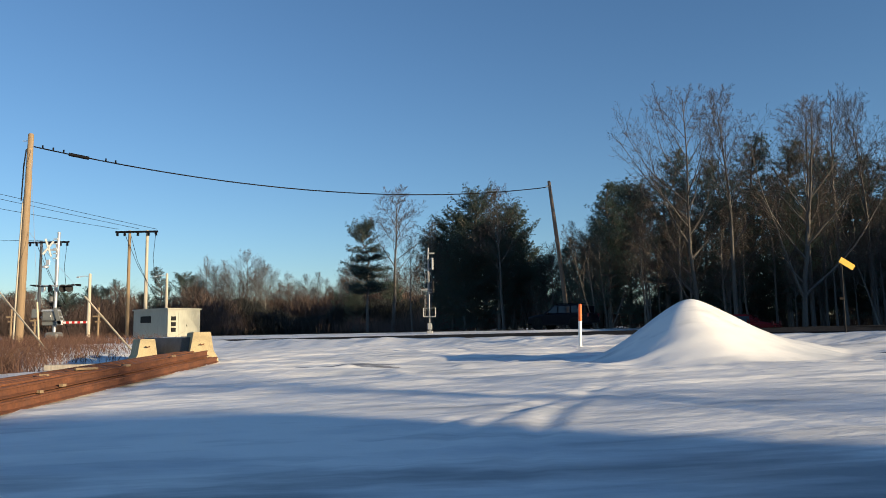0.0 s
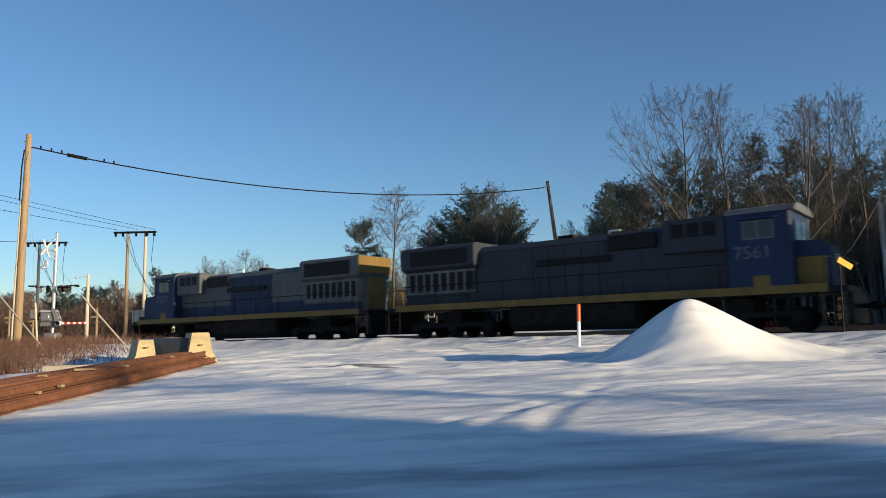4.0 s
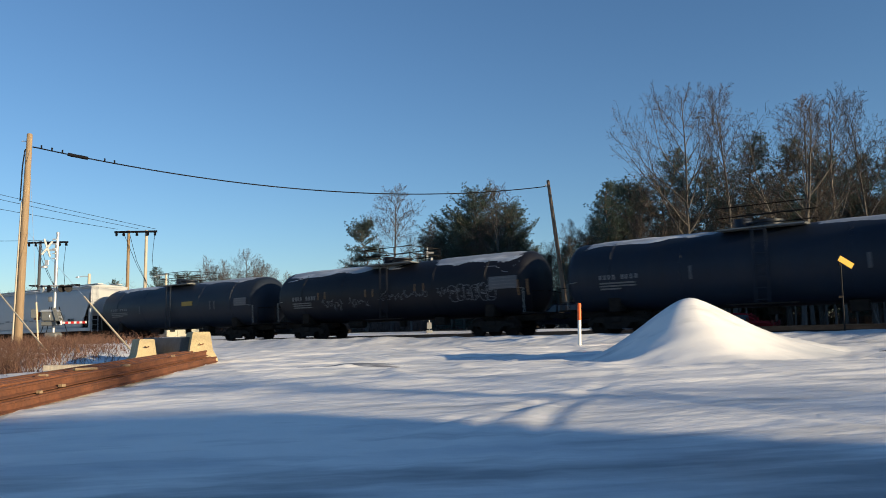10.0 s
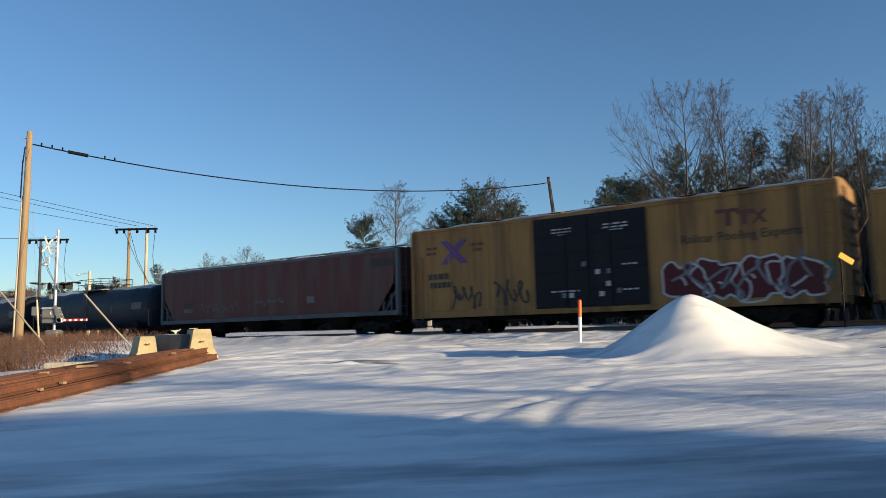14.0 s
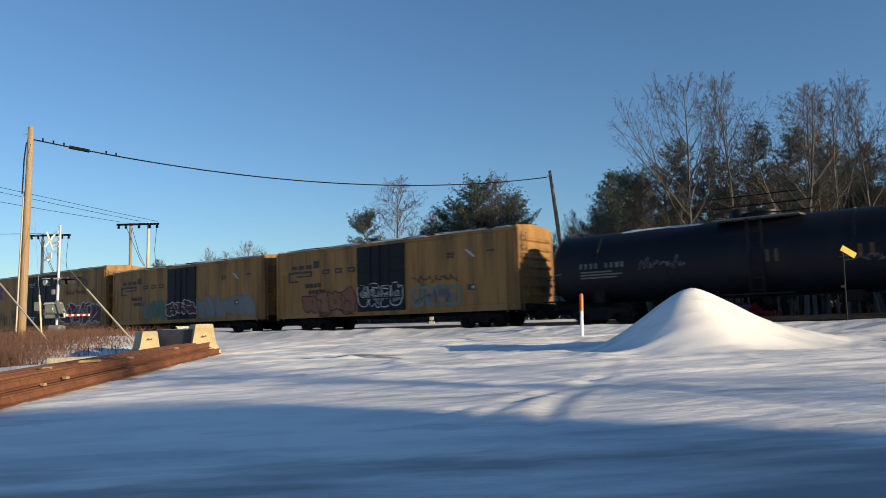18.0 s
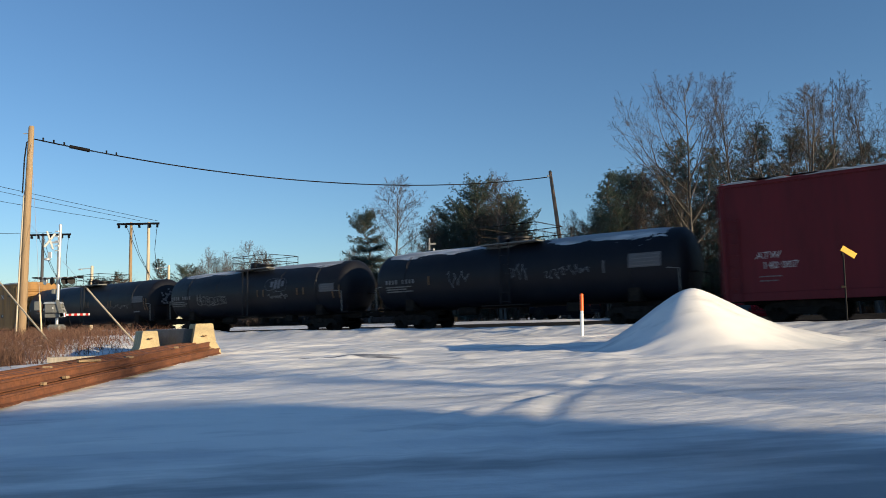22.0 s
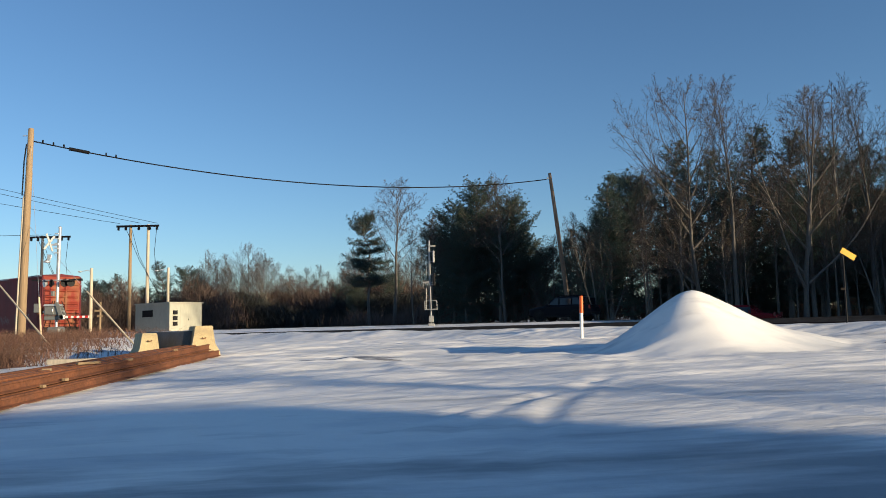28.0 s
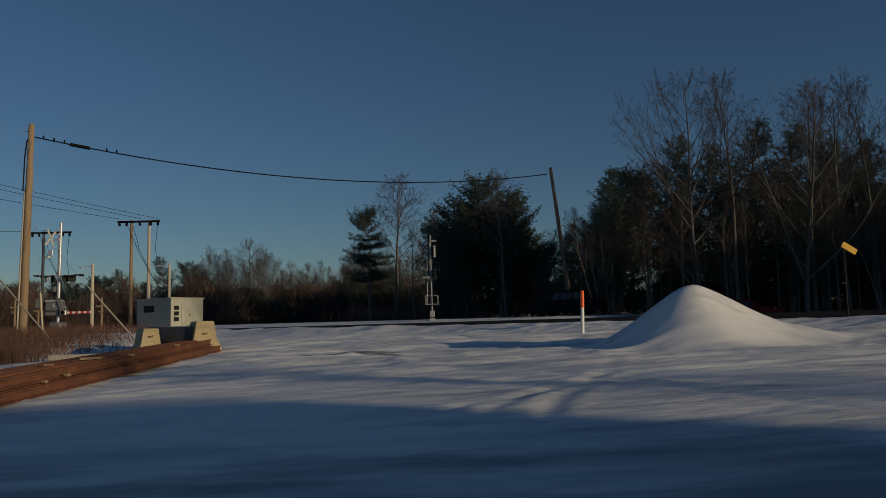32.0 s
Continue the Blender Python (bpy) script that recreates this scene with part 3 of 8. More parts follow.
def pine_tree(seed, height, width, bare=0.15, dense=1.0, round_top=0.0, shape=None):
    """A pine with whorled limbs, side sprays and needle tufts that sweep up."""
    r = random.Random(seed)
    wood, leaf = MB(), MB()
    pts = [Vector((r.gauss(0, 0.05) * i, r.gauss(0, 0.05) * i, height * i / 7 - 0.2)) for i in range(8)]
    wood.tube(pts, [height * 0.014 * (1 - 0.9 * i / 7) + 0.01 for i in range(8)], 7, caps=False)
    whorls = int(height * 2.3 * dense)
    up = Vector((0, 0, 1))
    for w in range(whorls):
        f = bare + (1 - bare) * (w + r.random()) / whorls
        j = min(int(f * 7), 6)
        at = pts[j].lerp(pts[j + 1], f * 7 - j)
        prof = (1 - f) ** 0.75 * (1 - round_top) + round_top * math.sqrt(max(0.02, 1 - ((f - 0.62) / 0.42) ** 2)) if f < 1.02 else 0.1
        if shape:
            if f < 0.78:
                f = round(f * 13) / 13 + r.uniform(-0.02, 0.02)
                j = min(int(f * 7), 6)
                at = pts[j].lerp(pts[j + 1], f * 7 - j)
            prof = float(np.interp(f, [a for a, _ in shape], [b for _, b in shape]))
        for k in range(r.randint(4, 6)):
            az = r.uniform(0, 6.283)
            ln = width / 2 * max(prof, 0.14) * r.uniform(0.5, 1.2)
            rise = r.uniform(-0.10, 0.45) + 0.65 * f if not shape else r.uniform(-0.12, 0.10) + (0.7 if f > 0.8 else 0.0)
            d = Vector((math.cos(az), math.sin(az), rise)).normalized()
            tip = at + d * ln + Vector((0, 0, 0.10 * ln))
            mid = at + d * ln * 0.6 + Vector((0, 0, -0.05 * ln))
            wood.tube([at, mid, tip], [0.03 + 0.012 * ln, 0.02, 0.008], 3, caps=False)
            flat = d.cross(up).normalized()
            n = max(3, int(ln * 6.5))
            for q in range(n):
                g = 0.22 + 0.78 * (q + r.random()) / n
                b0 = at.lerp(mid, g / 0.6) if g < 0.6 else mid.lerp(tip, (g - 0.6) / 0.4)
                bd = (d * r.uniform(0.4, 1.0) + flat * r.choice((-1, 1)) * r.uniform(0.4, 1.1) + up * r.uniform(-0.15, 0.75)).normalized()
                bl = (0.20 + 0.22 * ln * (1.15 - g)) * r.uniform(0.7, 1.3)
                for t in range(max(3, int(bl * 9))):
                    c = b0 + bd * bl * (t + r.random()) / max(3, int(bl * 9)) + Vector((r.gauss(0, 0.08), r.gauss(0, 0.08), r.gauss(0.02, 0.11)))
                    for _ in range(15):
                        nd = Vector((r.gauss(0, 0.8) + bd.x * 0.9, r.gauss(0, 0.8) + bd.y * 0.9, r.gauss(0.45, 0.6))).normalized()
                        sd = Matrix.Rotation(r.uniform(0, 6.28), 3, nd) @ nd.orthogonal().normalized()
                        L, W = r.uniform(0.10, 0.19), r.uniform(0.010, 0.018)
                        leaf.add([tuple(c - sd * W), tuple(c + sd * W), tuple(c + nd * L)], [(0, 1, 2)])
    return wood.mesh("trunk", BARK, 50, fix=False), leaf.mesh("crown", PINE_GREEN, fix=False)


FAN = [(0.12, 188, 58, 0.26), (0.19, 176, 50, 0.38), (0.27, 172, 60, 0.18), (0.34, 15, 45, 0.18), (0.40, 180, 36, 0.50), (0.44, 335, 42, 0.26), (0.47, 200, 56, 0.34), (0.50, 172, 50, 0.46),
       (0.54, 20, 46, 0.30), (0.57, 188, 52, 0.42), (0.60, 270, 50, 0.30), (0.63, 0, 45, 0.30), (0.66, 178, 48, 0.36), (0.69, 90, 46, 0.26), (0.73, 350, 40, 0.27), (0.76, 186, 42, 0.27),
       (0.80, 30, 38, 0.22), (0.84, 170, 36, 0.20), (0.88, 330, 34, 0.16), (0.91, 200, 32, 0.14), (0.95, 30, 30, 0.11)]
VEE = [(0.21, 0, 46, 0.66), (0.19, 185, 24, 0.70), (0.26, 178, 50, 0.20), (0.30, 20, 18, 0.58), (0.36, 190, 38, 0.40), (0.42, 350, 40, 0.42), (0.50, 100, 35, 0.36),
       (0.55, 180, 34, 0.34), (0.62, 0, 34, 0.30), (0.68, 250, 36, 0.26), (0.74, 170, 32, 0.24), (0.80, 10, 30, 0.20), (0.87, 190, 28, 0.16), (0.93, 40, 26, 0.12)]
BARES = [bare_tree(11, 14, lean=-0.075, pale=True, limbs=FAN), bare_tree(12, 14, 0.52, density=1.0, pale=True, low=0.40), bare_tree(13, 13, lean=0.02, pale=True, limbs=VEE),
         bare_tree(14, 14, 0.70, density=0.95, low=0.3), bare_tree(15, 9, 0.55, lean=-0.25, stems=2, density=0.7), bare_tree(16, 10, 0.80, density=0.95, pale=True, low=0.46)]
PINES = [pine_tree(21, 12, 6.0, 0.12, 1.1, 0.2), pine_tree(22, 13, 5.4, 0.14, 1.0, 0.45), pine_tree(23, 11, 6.5, 0.05, 1.5, 0.75),
         pine_tree(24, 11.2, 5.4, 0.36, 1.25, 0.0, [(0.3, 0.3), (0.40, 0.85), (0.52, 1.0), (0.62, 0.90), (0.70, 0.78), (0.80, 0.72), (0.90, 0.66), (0.97, 0.46), (1.0, 0.25)])]


def tree(kind, k, x, y, size=1.0, turn=0.0, label="", wide=1.0):
    meshes = (BARES if kind == "bare" else PINES)[k]
    m = Matrix.Translation((x, y, float(plain(x, y)) - 0.1)) @ Matrix.Rotation(turn, 4, "Z") @ Matrix.Diagonal((size * wide, size * wide, size, 1))
    t = thing("bare_tree" if kind == "bare" else "pine_tree", m, label or ("leafless grey-brown tree at the edge of the woods" if kind == "bare" else "dark green pine in the shaded woods"), "tree", "bare trees" if kind == "bare" else "pines")
    part("trunk", meshes[0], None, t)
    part("crown", meshes[1], None, t)
    return t


# the tall woods beside the road
tree("bare", 0, 14.75, 42.5, 1.03, 0.0, "tall leafless tree with a wide spreading crown at the wood's edge", 0.92)
tree("bare", 1, 16.5, 42.0, 0.97, 0.7, "tall slender leafless tree with a pale straight trunk")
tree("bare", 2, 19.3, 40.0, 1.0, 0.0, "leafless tree with several pale stems in a V", 1.1)
for x, y, k, sz, turn in ((21.3, 43, 1, 0.82, 3.1), (23.5, 43.5, 3, 0.84, 4.2), (26.0, 45, 1, 0.85, 0.4), (29, 44, 0, 0.82, 1.2), (32.5, 45, 3, 0.86, 2.4), (12.4, 45, 5, 0.75, 1.0), (24.6, 41.5, 4, 0.8, 1.0)):
    tree("bare", k, x, y, sz * 1.17, turn)
tree("bare", 4, 9.3, 45.0, 0.72, 0.2, "thin leaning leafless tree with two stems beside the road")
tree("bare", 4, 10.4, 47.0, 0.7, 2.6)
for x, y, k, sz, turn in ((10.9, 48.5, 0, 0.80, 0.3), (12.6, 50, 2, 0.84, 1.4), (15.1, 49.5, 1, 0.92, 2.2), (17.2, 51.5, 0, 0.90, 3.2), (20.7, 49.5, 1, 1.0, 0.9), (19, 53, 0, 0.92, 5.1), (23.2, 51, 2, 0.92, 4.4), (26.6, 50, 1, 0.97, 5.6), (29, 52, 0, 1.0, 1.8), (31.5, 49, 2, 1.02, 2.9), (14, 55, 3, 0.95, 2.5), (34.5, 52, 2, 1.05, 0.5), (18.2, 47.5, 1, 0.88, 4.0), (22.0, 47.3, 1, 0.95, 1.1), (24.8, 48.5, 1, 0.90, 2.0), (28.0, 48.0, 0, 1.0, 3.0), (30.2, 47.0, 1, 0.90, 5.0), (33.0, 48.0, 1, 0.92, 0.1)):
    tree("pine", k, x, y, sz, turn, wide=1.15)
deep = random.Random(31)
for i in range(24):
    x = 9.5 + i * 1.4 + deep.uniform(-0.6, 0.6)
    tree("pine", deep.choice((0, 1, 2)), x, (51, 55, 59, 64)[i % 4] + deep.uniform(-1.5, 1.5), 0.58 + 0.012 * min(i, 20) + deep.uniform(-0.06, 0.10), deep.uniform(0, 6), "dark pine deep in the shaded woods", 1.25)
# the clump behind the signal
tree("pine", 2, 2.9, 62.0, 1.05, 0.6, "dense dark pine with a broad ragged crown", 1.05)
for x, y, k, sz, turn in ((0.9, 63.5, 2, 0.90, 1.6), (5.9, 62.5, 2, 0.95, 2.7), (3.8, 66, 2, 0.90, 3.3), (-0.4, 66, 2, 0.74, 4.4), (7.4, 64, 2, 0.66, 5.1), (1.8, 60.5, 2, 0.72, 2.0), (4.6, 60.2, 1, 0.70, 4.0), (6.4, 65, 2, 0.75, 0.3), (8.6, 61.0, 2, 0.55, 2.2), (9.8, 60.0, 1, 0.50, 0.8)):
    tree("pine", k, x, y, sz, turn, wide=1.15)
tree("bare", 5, 4.5, 55.0, 1.05, 0.4, "leafless tree with a pale trunk before the dark pines")
tree("bare", 5, 8.6, 58.0, 0.66, 1.8)
tree("bare", 4, 10.2, 58.0, 0.85, 3.6)
tree("bare", 1, -0.9, 60.0, 0.60, 2.2)
tree("bare", 3, -2.6, 64.0, 0.55, 2.9)
# the lone pine and its bare neighbour
tree("pine", 3, -7.5, 75.0, 1.0, 0.7, "narrow layered pine with a rounded brownish top", 1.0)
tree("bare", 5, -5.0, 75.0, 1.42, 4.0, "tall leafless tree with a fine branching crown", 1.3)
# the woods go on along the road and shade what lies beyond
for i in range(70):
    p, _ = track(-5 - 1.1 * i, 15 + (i * 7 % 5) * 4.0 + deep.uniform(-1, 1))
    tree("pine", deep.choice((0, 1, 2)), p.x, p.y, 0.70 + 0.42 * min(1.0, max(0, i - 14) / 14) + deep.uniform(-0.08, 0.12), deep.uniform(0, 6), "dark pine in the woods along the road", 1.3)
# bare trees beside the building, whose shadows streak the snow
for x, y, k, turn in ((31, -8.6, 3, 0.2), (36, -12.2, 1, 2.2)):
    tree("bare", k, x, y, 0.9, turn, "leafless tree standing beside the lot")
# the low woods farther along
far = random.Random(5)
for i in range(70):
    x = -34 + i * 0.50 + far.uniform(-0.9, 0.9)
    y = 100 - 0.22 * (x + 4) + far.uniform(-10, 12)
    hgt = 0.54 + 0.16 * far.random()
    tree("bare", far.choice((1, 3, 5, 2, 0)), x, y, hgt * (0.95 if i % 4 else 1.12), far.uniform(0, 6), "small leafless tree in the distant brown woods")
tree("bare", 0, -21.5, 92, 0.62, 0.5, "round-crowned leafless tree above the distant woods")
for x, y, sz, k in ((-30.2, 88, 0.66, 2), (-33.2, 88, 0.62, 1), (-38.8, 97, 0.52, 2), (-41.0, 95, 0.56, 1), (-43.5, 96, 0.58, 2), (-46.0, 98, 0.60, 2), (-48.5, 97, 0.54, 2), (-51.5, 99, 0.58, 2), (-54.5, 98, 0.56, 2), (-57.5, 100, 0.55, 2), (-61, 100, 0.54, 2), (-30.0, 104, 0.46, 2), (-15, 104, 0.5, 2), (-12.5, 88, 0.42, 0), (-20, 108, 0.42, 2), (-9.5, 82, 0.5, 2), (-26, 98, 0.40, 2), (-5.5, 84, 0.52, 2)):
    tree("pine", k, x, y, sz, x * 1.7, "dark green pine among the distant trees", 1.2)
# thin stems before the dark pines
for i in range(22):
    x = 11.5 + i * 0.72 + deep.uniform(-0.3, 0.3)
    tree("bare", deep.choice((1, 1, 5, 3)), x, 43.0 + deep.uniform(-1.6, 3.2), 0.40 + deep.uniform(0, 0.22), deep.uniform(0, 6), "thin leafless sapling at the edge of the shaded woods")
for i in range(9):
    tree("bare", deep.choice((1, 4, 5)), 7.6 + i * 0.55 + deep.uniform(-0.2, 0.2), 52.0 + deep.uniform(-1.5, 5.0), 0.42 + deep.uniform(0, 0.15), deep.uniform(0, 6), "thin reddish leafless sapling beside the road")


def thicket(name, spots, count, h0, h1, material, label, seed, thick=0.02, lean=0.35, kind="stuff", canopy=0.0):
    """Countless thin stems, joined."""
    r = np.random.RandomState(seed)
    vs, fs = [], []
    for i in range(count):
        x0, y0, x1, y1, dep = spots[r.randint(len(spots))]
        f = r.rand()
        x, y = x0 + (x1 - x0) * f + r.normal() * dep * 0.3, y0 + (y1 - y0) * f + r.rand() * dep
        vs.append((x, y, r.uniform(h0, h1) * (0.6 + 0.4 * r.rand()), r.normal() * lean, r.normal() * lean, r.uniform(0, 3.14)))
    a = np.array(vs)
    z = plain(a[:, 0], a[:, 1])
    co = np.empty((count, 5, 3))
    w = thick * (0.6 + 0.8 * r.rand(count))
    cx, sx = np.cos(a[:, 5]) * w, np.sin(a[:, 5]) * w
    h = a[:, 2]
    lift = canopy * r.rand(count) * (0.7 + 0.5 * vnoise(a[:, 0] * 0.35, a[:, 1] * 0.15, seed))
    for k, (f, ww) in enumerate(((0, -1), (0, 1), (0.55, 0.7), (0.55, -0.7), (1, 0))):
        bend = f * f
        co[:, k, 0] = a[:, 0] + a[:, 3] * h * bend * 0.8 + cx * ww
        co[:, k, 1] = a[:, 1] + a[:, 4] * h * bend * 0.8 + sx * ww
        co[:, k, 2] = z - 0.05 + h * f + lift
    b = np.arange(count)[:, None] * 5
    faces = np.concatenate([b + np.array([[0, 1, 2, 3]])]).tolist() + (b + np.array([[3, 2, 4]])).tolist()
    me = bpy.data.meshes.new(name)
    me.from_pydata(co.reshape(-1, 3).tolist(), [], faces)
    me.materials.append(material)
    return tagged(new(name, me), label, "undergrowth", kind=kind)


BRUSH = mat("brown_brush", (0.115, 0.078, 0.064), 0.95, vary=0.5, big=0.25, fine=3, bump=0.0)
thicket("brush", [(-34, 104, -6, 92, 14), (-32, 100, 2, 82, 8)], 150000, 0.6, 2.0, BRUSH, "dense grey-brown leafless brush along the distant wood's edge", 3, 0.014, 0.9, canopy=5.2)
thicket("brush", [(-36, 106, -4, 90, 10), (-14, 96, 2, 84, 6)], 30000, 1.0, 2.8, BRUSH, "tall thin saplings above the distant brush", 23, 0.010, 0.5, canopy=5.6)
# near-black stems added to stand for the shade at the brush's foot
SHADE_BRUSH = mat("shade_dark_brush", (0.030, 0.032, 0.031), 0.95, vary=0.5, big=0.3, fine=3, bump=0.0)
thicket("brush", [(-33, 96, -3, 79, 4)], 70000, 0.5, 1.5, SHADE_BRUSH, "near-black stems standing for the shade along the distant brush", 33, 0.018, 0.9, canopy=3.9)
thicket("brush", [(-64, 101, -30, 92, 10), (-62, 90, -26, 84, 6)], 90000, 0.6, 1.9, BRUSH, "low brown brush below the distant pines", 13, 0.015, 0.9, canopy=4.8)
thicket("brush", [(-9, 76, 12, 60, 8), (8, 52, 36, 46, 6), (9, 56, 36, 54, 6)], 16000, 0.5, 2.2, BRUSH, "leafless brush under the pines", 4, 0.012, 0.7, canopy=1.2)
thicket("brush", [(-10, 88, 14, 72, 6), (6, 62, 45, 58, 8)], 14000, 0.8, 2.6, BRUSH, "dense leafless saplings deep in the woods", 6, 0.03, 0.6, canopy=3.5)
thicket("weeds", [(-24, 31, -13.5, 27.2, 4), (-19, 24.5, -13.2, 23.2, 4), (-15, 21.0, -13.0, 20.6, 2.0)], 15000, 0.2, 0.85, WEED, "dry reddish-brown weeds and brambles", 7, 0.009, 1.0)
thicket("weeds", [(-32, 46, -14, 34, 4), (-24, 40, -16, 33, 4)], 4000, 0.25, 0.8, WEED, "dry straw-coloured weeds by the crossing", 8, 0.012, 0.9)


# ---- left of the lot: poles, crossing signal, hut ----
def pole(name, base, top, r0, r1, material, label, group="utility poles"):
    base, top = Vector(base), Vector(top)
    t = thing(name, Matrix.Translation(base), label, "utility pole", group)
    d = top - base
    part("shaft", MB().tube([(0, 0, -0.3), d * 0.35, d * 0.7, d * 0.995, d], [r0 * 1.03, r0 * 0.85 + r1 * 0.15, (r0 + r1) / 2, r1, r1 * 0.8], 12), material, t, smooth=50)
    return t


P1B, P1T = (-19.2, 34.0, gz(-19.2, 34.0)), (-19.05, 34.0, 10.78)
p1 = pole("utility_pole", P1B, P1T, 0.175, 0.125, POLE_WOOD, "tall sunlit wooden utility pole standing in brown weeds")
d = Vector(P1T) - Vector(P1B)
part("conduit", MB().tube([(-0.20, -0.08, -0.1), (-0.18 + d.x * 0.3, -0.08, d.z * 0.3), (-0.15 + d.x * 0.66, -0.06, d.z * 0.66), (-0.11 + d.x * 0.7, 0, d.z * 0.70)], 0.05, 8), POLE_GREY, p1, "pale riser moulding", smooth=50)
part("cable_riser", MB().tube([(-0.17, 0, d.z * 0.68), (-0.10, -0.05, d.z * 0.84), (0.0, -0.08, d.z * 0.92), (0.12, 0, d.z * 0.935)], 0.03, 6), CABLE, p1, smooth=50)
part("insulator_bracket", MB().box(0.05, 0.22, -0.05, 0.05, d.z * 0.928, d.z * 0.945, 0.01), GALV, p1)
part("eye_bolt", MB().tube([(-0.22, 0, d.z * 0.965), (0.2, 0, d.z * 0.965)], 0.02, 6), GALV, p1)

PFB, PFT = (8.12, 48.0, gz(8.12, 48)), (7.10, 48.0, 10.95)
p2 = pole("utility_pole", PFB, PFT, 0.15, 0.10, POLE_BROWN, "leaning brown wooden utility pole before the dark woods")
part("insulator_bracket", MB().box(-0.22, 0.1, -0.05, 0.05, PFT[2] - PFB[2] - 0.42, PFT[2] - PFB[2] - 0.30, 0.01).moved(Matrix.Translation((-0.99, 0, 0))), GALV, p2)


def wire(name, a, b, sag, r, label, n=24, group="wires"):
    a, b = Vector(a), Vector(b)
    pts = [a.lerp(b, i / n) - Vector((0, 0, 4 * sag * (i / n) * (1 - i / n))) for i in range(n + 1)]
    mid = a
    t = thing(name, Matrix.Translation(mid), label, "cable", group)
    part("strand", MB().tube([p - mid for p in pts], r, 6), CABLE, t, smooth=60)
    return t, [p - mid for p in pts]


WA, WB = Vector((-18.9, 34.0, 10.16)), Vector((6.87, 48.0, 10.52))
w1, wp = wire("overhead_cable", WA, WB, 1.21, 0.030, "thick black sagging cable between two wooden poles", 40)
part("splice_sleeve", MB().tube([wp[2].lerp(wp[3], 0.0), wp[2].lerp(wp[3], 0.5), wp[3].lerp(wp[4], 0.2)], 0.085, 8), CABLE, w1, "fat black splice sleeve", smooth=50)
for f in (0.5, 1.1, 1.7, 4.2, 4.8):
    i = int(f)
    c = wp[i].lerp(wp[i + 1], f - i)
    part("cable_clip", MB().box(c.x - 0.03, c.x + 0.03, c.y - 0.03, c.y + 0.03, c.z, c.z + 0.16, 0.008), CABLE, w1)


DULL = mat("dull_grey_paint", (0.17, 0.175, 0.17), 0.6, 0.2, vary=0.25)


# dark blue-grey copy of the pole wood: the leg's shade put into its colour
SHADE_WOOD = mat("shade_dark_pole_wood", (0.055, 0.06, 0.07), 0.8, vary=0.3, big=1.5, fine=20, streak=0.06, bump=0.3)


def h_frame(xl, xr, y, ztop, x0, x1, label, leg):
    b = float(plain(xl, y))
    t = thing("h_frame_pole", Matrix.Translation((xl, y, b)), label, "utility pole", "h-frame poles")
    h = ztop - b
    for x in (0, xr - xl):
        part("post", MB().tube([(x, 0, -0.3), (x, 0, h * 0.5), (x, 0, h)], [0.19, 0.16, 0.13], 10), leg if x == 0 else POLE_GREY, t, smooth=50)
    part("crossarm", MB().box(x0 - xl, x1 - xl, -0.22, -0.10, h - 0.26, h - 0.06, 0.015), CABLE, t, "dark weathered crossarm")
    for x in (x0 - xl + 0.2, x0 - xl + 0.9, (xr - xl) / 2, x1 - xl - 0.9, x1 - xl - 0.2):
        part("insulator", MB().lathe([(0.04, 0), (0.15, 0.04), (0.09, 0.10), (0.15, 0.16), (0.09, 0.22), (0.13, 0.27), (0.03, 0.32)], (x, -0.16, h - 0.56), "z", 8), CABLE, t, smooth=40)
    for k, (xa, xb, za, zb) in enumerate(((x1 - xl - 0.2, x1 - xl - 0.1, -0.3, -5.2), (x0 - xl + 0.9, (xr - xl) + 1.2, -0.3, -6.8), (0.2, (xr - xl) + 0.4, -0.5, -5.5))):
        part("down_lead", MB().tube([(xa, -0.2, h + za), ((xa + xb) / 2 - 0.25, -0.2, h + (za + zb) / 2), (xb, -0.2, h + zb)], 0.022, 5), CABLE, t)
    return t


h_frame(-30.31, -28.6, 72.0, 11.6, -31.63, -27.5, "two-legged wooden power pole with a crossarm and insulators", POLE_WOOD)
h_frame(-42.1, -40.4, 78.0, 11.5, -43.4, -39.1, "distant two-legged power pole with a dark leg and a crossarm", SHADE_WOOD)
for a, g in (((-27.7, 72, 11.7), (-36.0, 60, 13.3)), ((-29.4, 72, 11.75), (-36.0, 60, 12.9)), ((-31.4, 72, 11.75), (-36.0, 60, 12.1))):
    wire("power_line", a, tuple(p + 3 * (q - p) for p, q in zip(a, g)), 0.25, 0.02, "thin power line running away from the crossarm")
for k, x in enumerate((-43.2, -41.2)):
    wire("power_line", (x, 78, 11.6), (x - 32, 62, 12.6 - 0.3 * k), 0.8, 0.018, "thin power line running away from the crossarm")


def lamp_pole(x, y, ztop, arm, label):
    b = float(plain(x, y))
    t = pole("street_lamp_pole", (x, y, b), (x, y, ztop), 0.15, 0.11, POLE_GREY, label, "lamp poles")
    h = ztop - b
    part("lamp_arm", MB().tube([(0, 0, h - 0.25), (arm * 0.5, -0.1, h - 0.2), (arm, -0.2, h - 0.28)], 0.03, 6), GALV, t, smooth=50)
    part("lamp_head", MB().box(arm * 1.0 - 0.25 if arm < 0 else arm, arm if arm < 0 else arm + 0.25, -0.3, -0.1, h - 0.36, h - 0.24, 0.03), GALV, t)


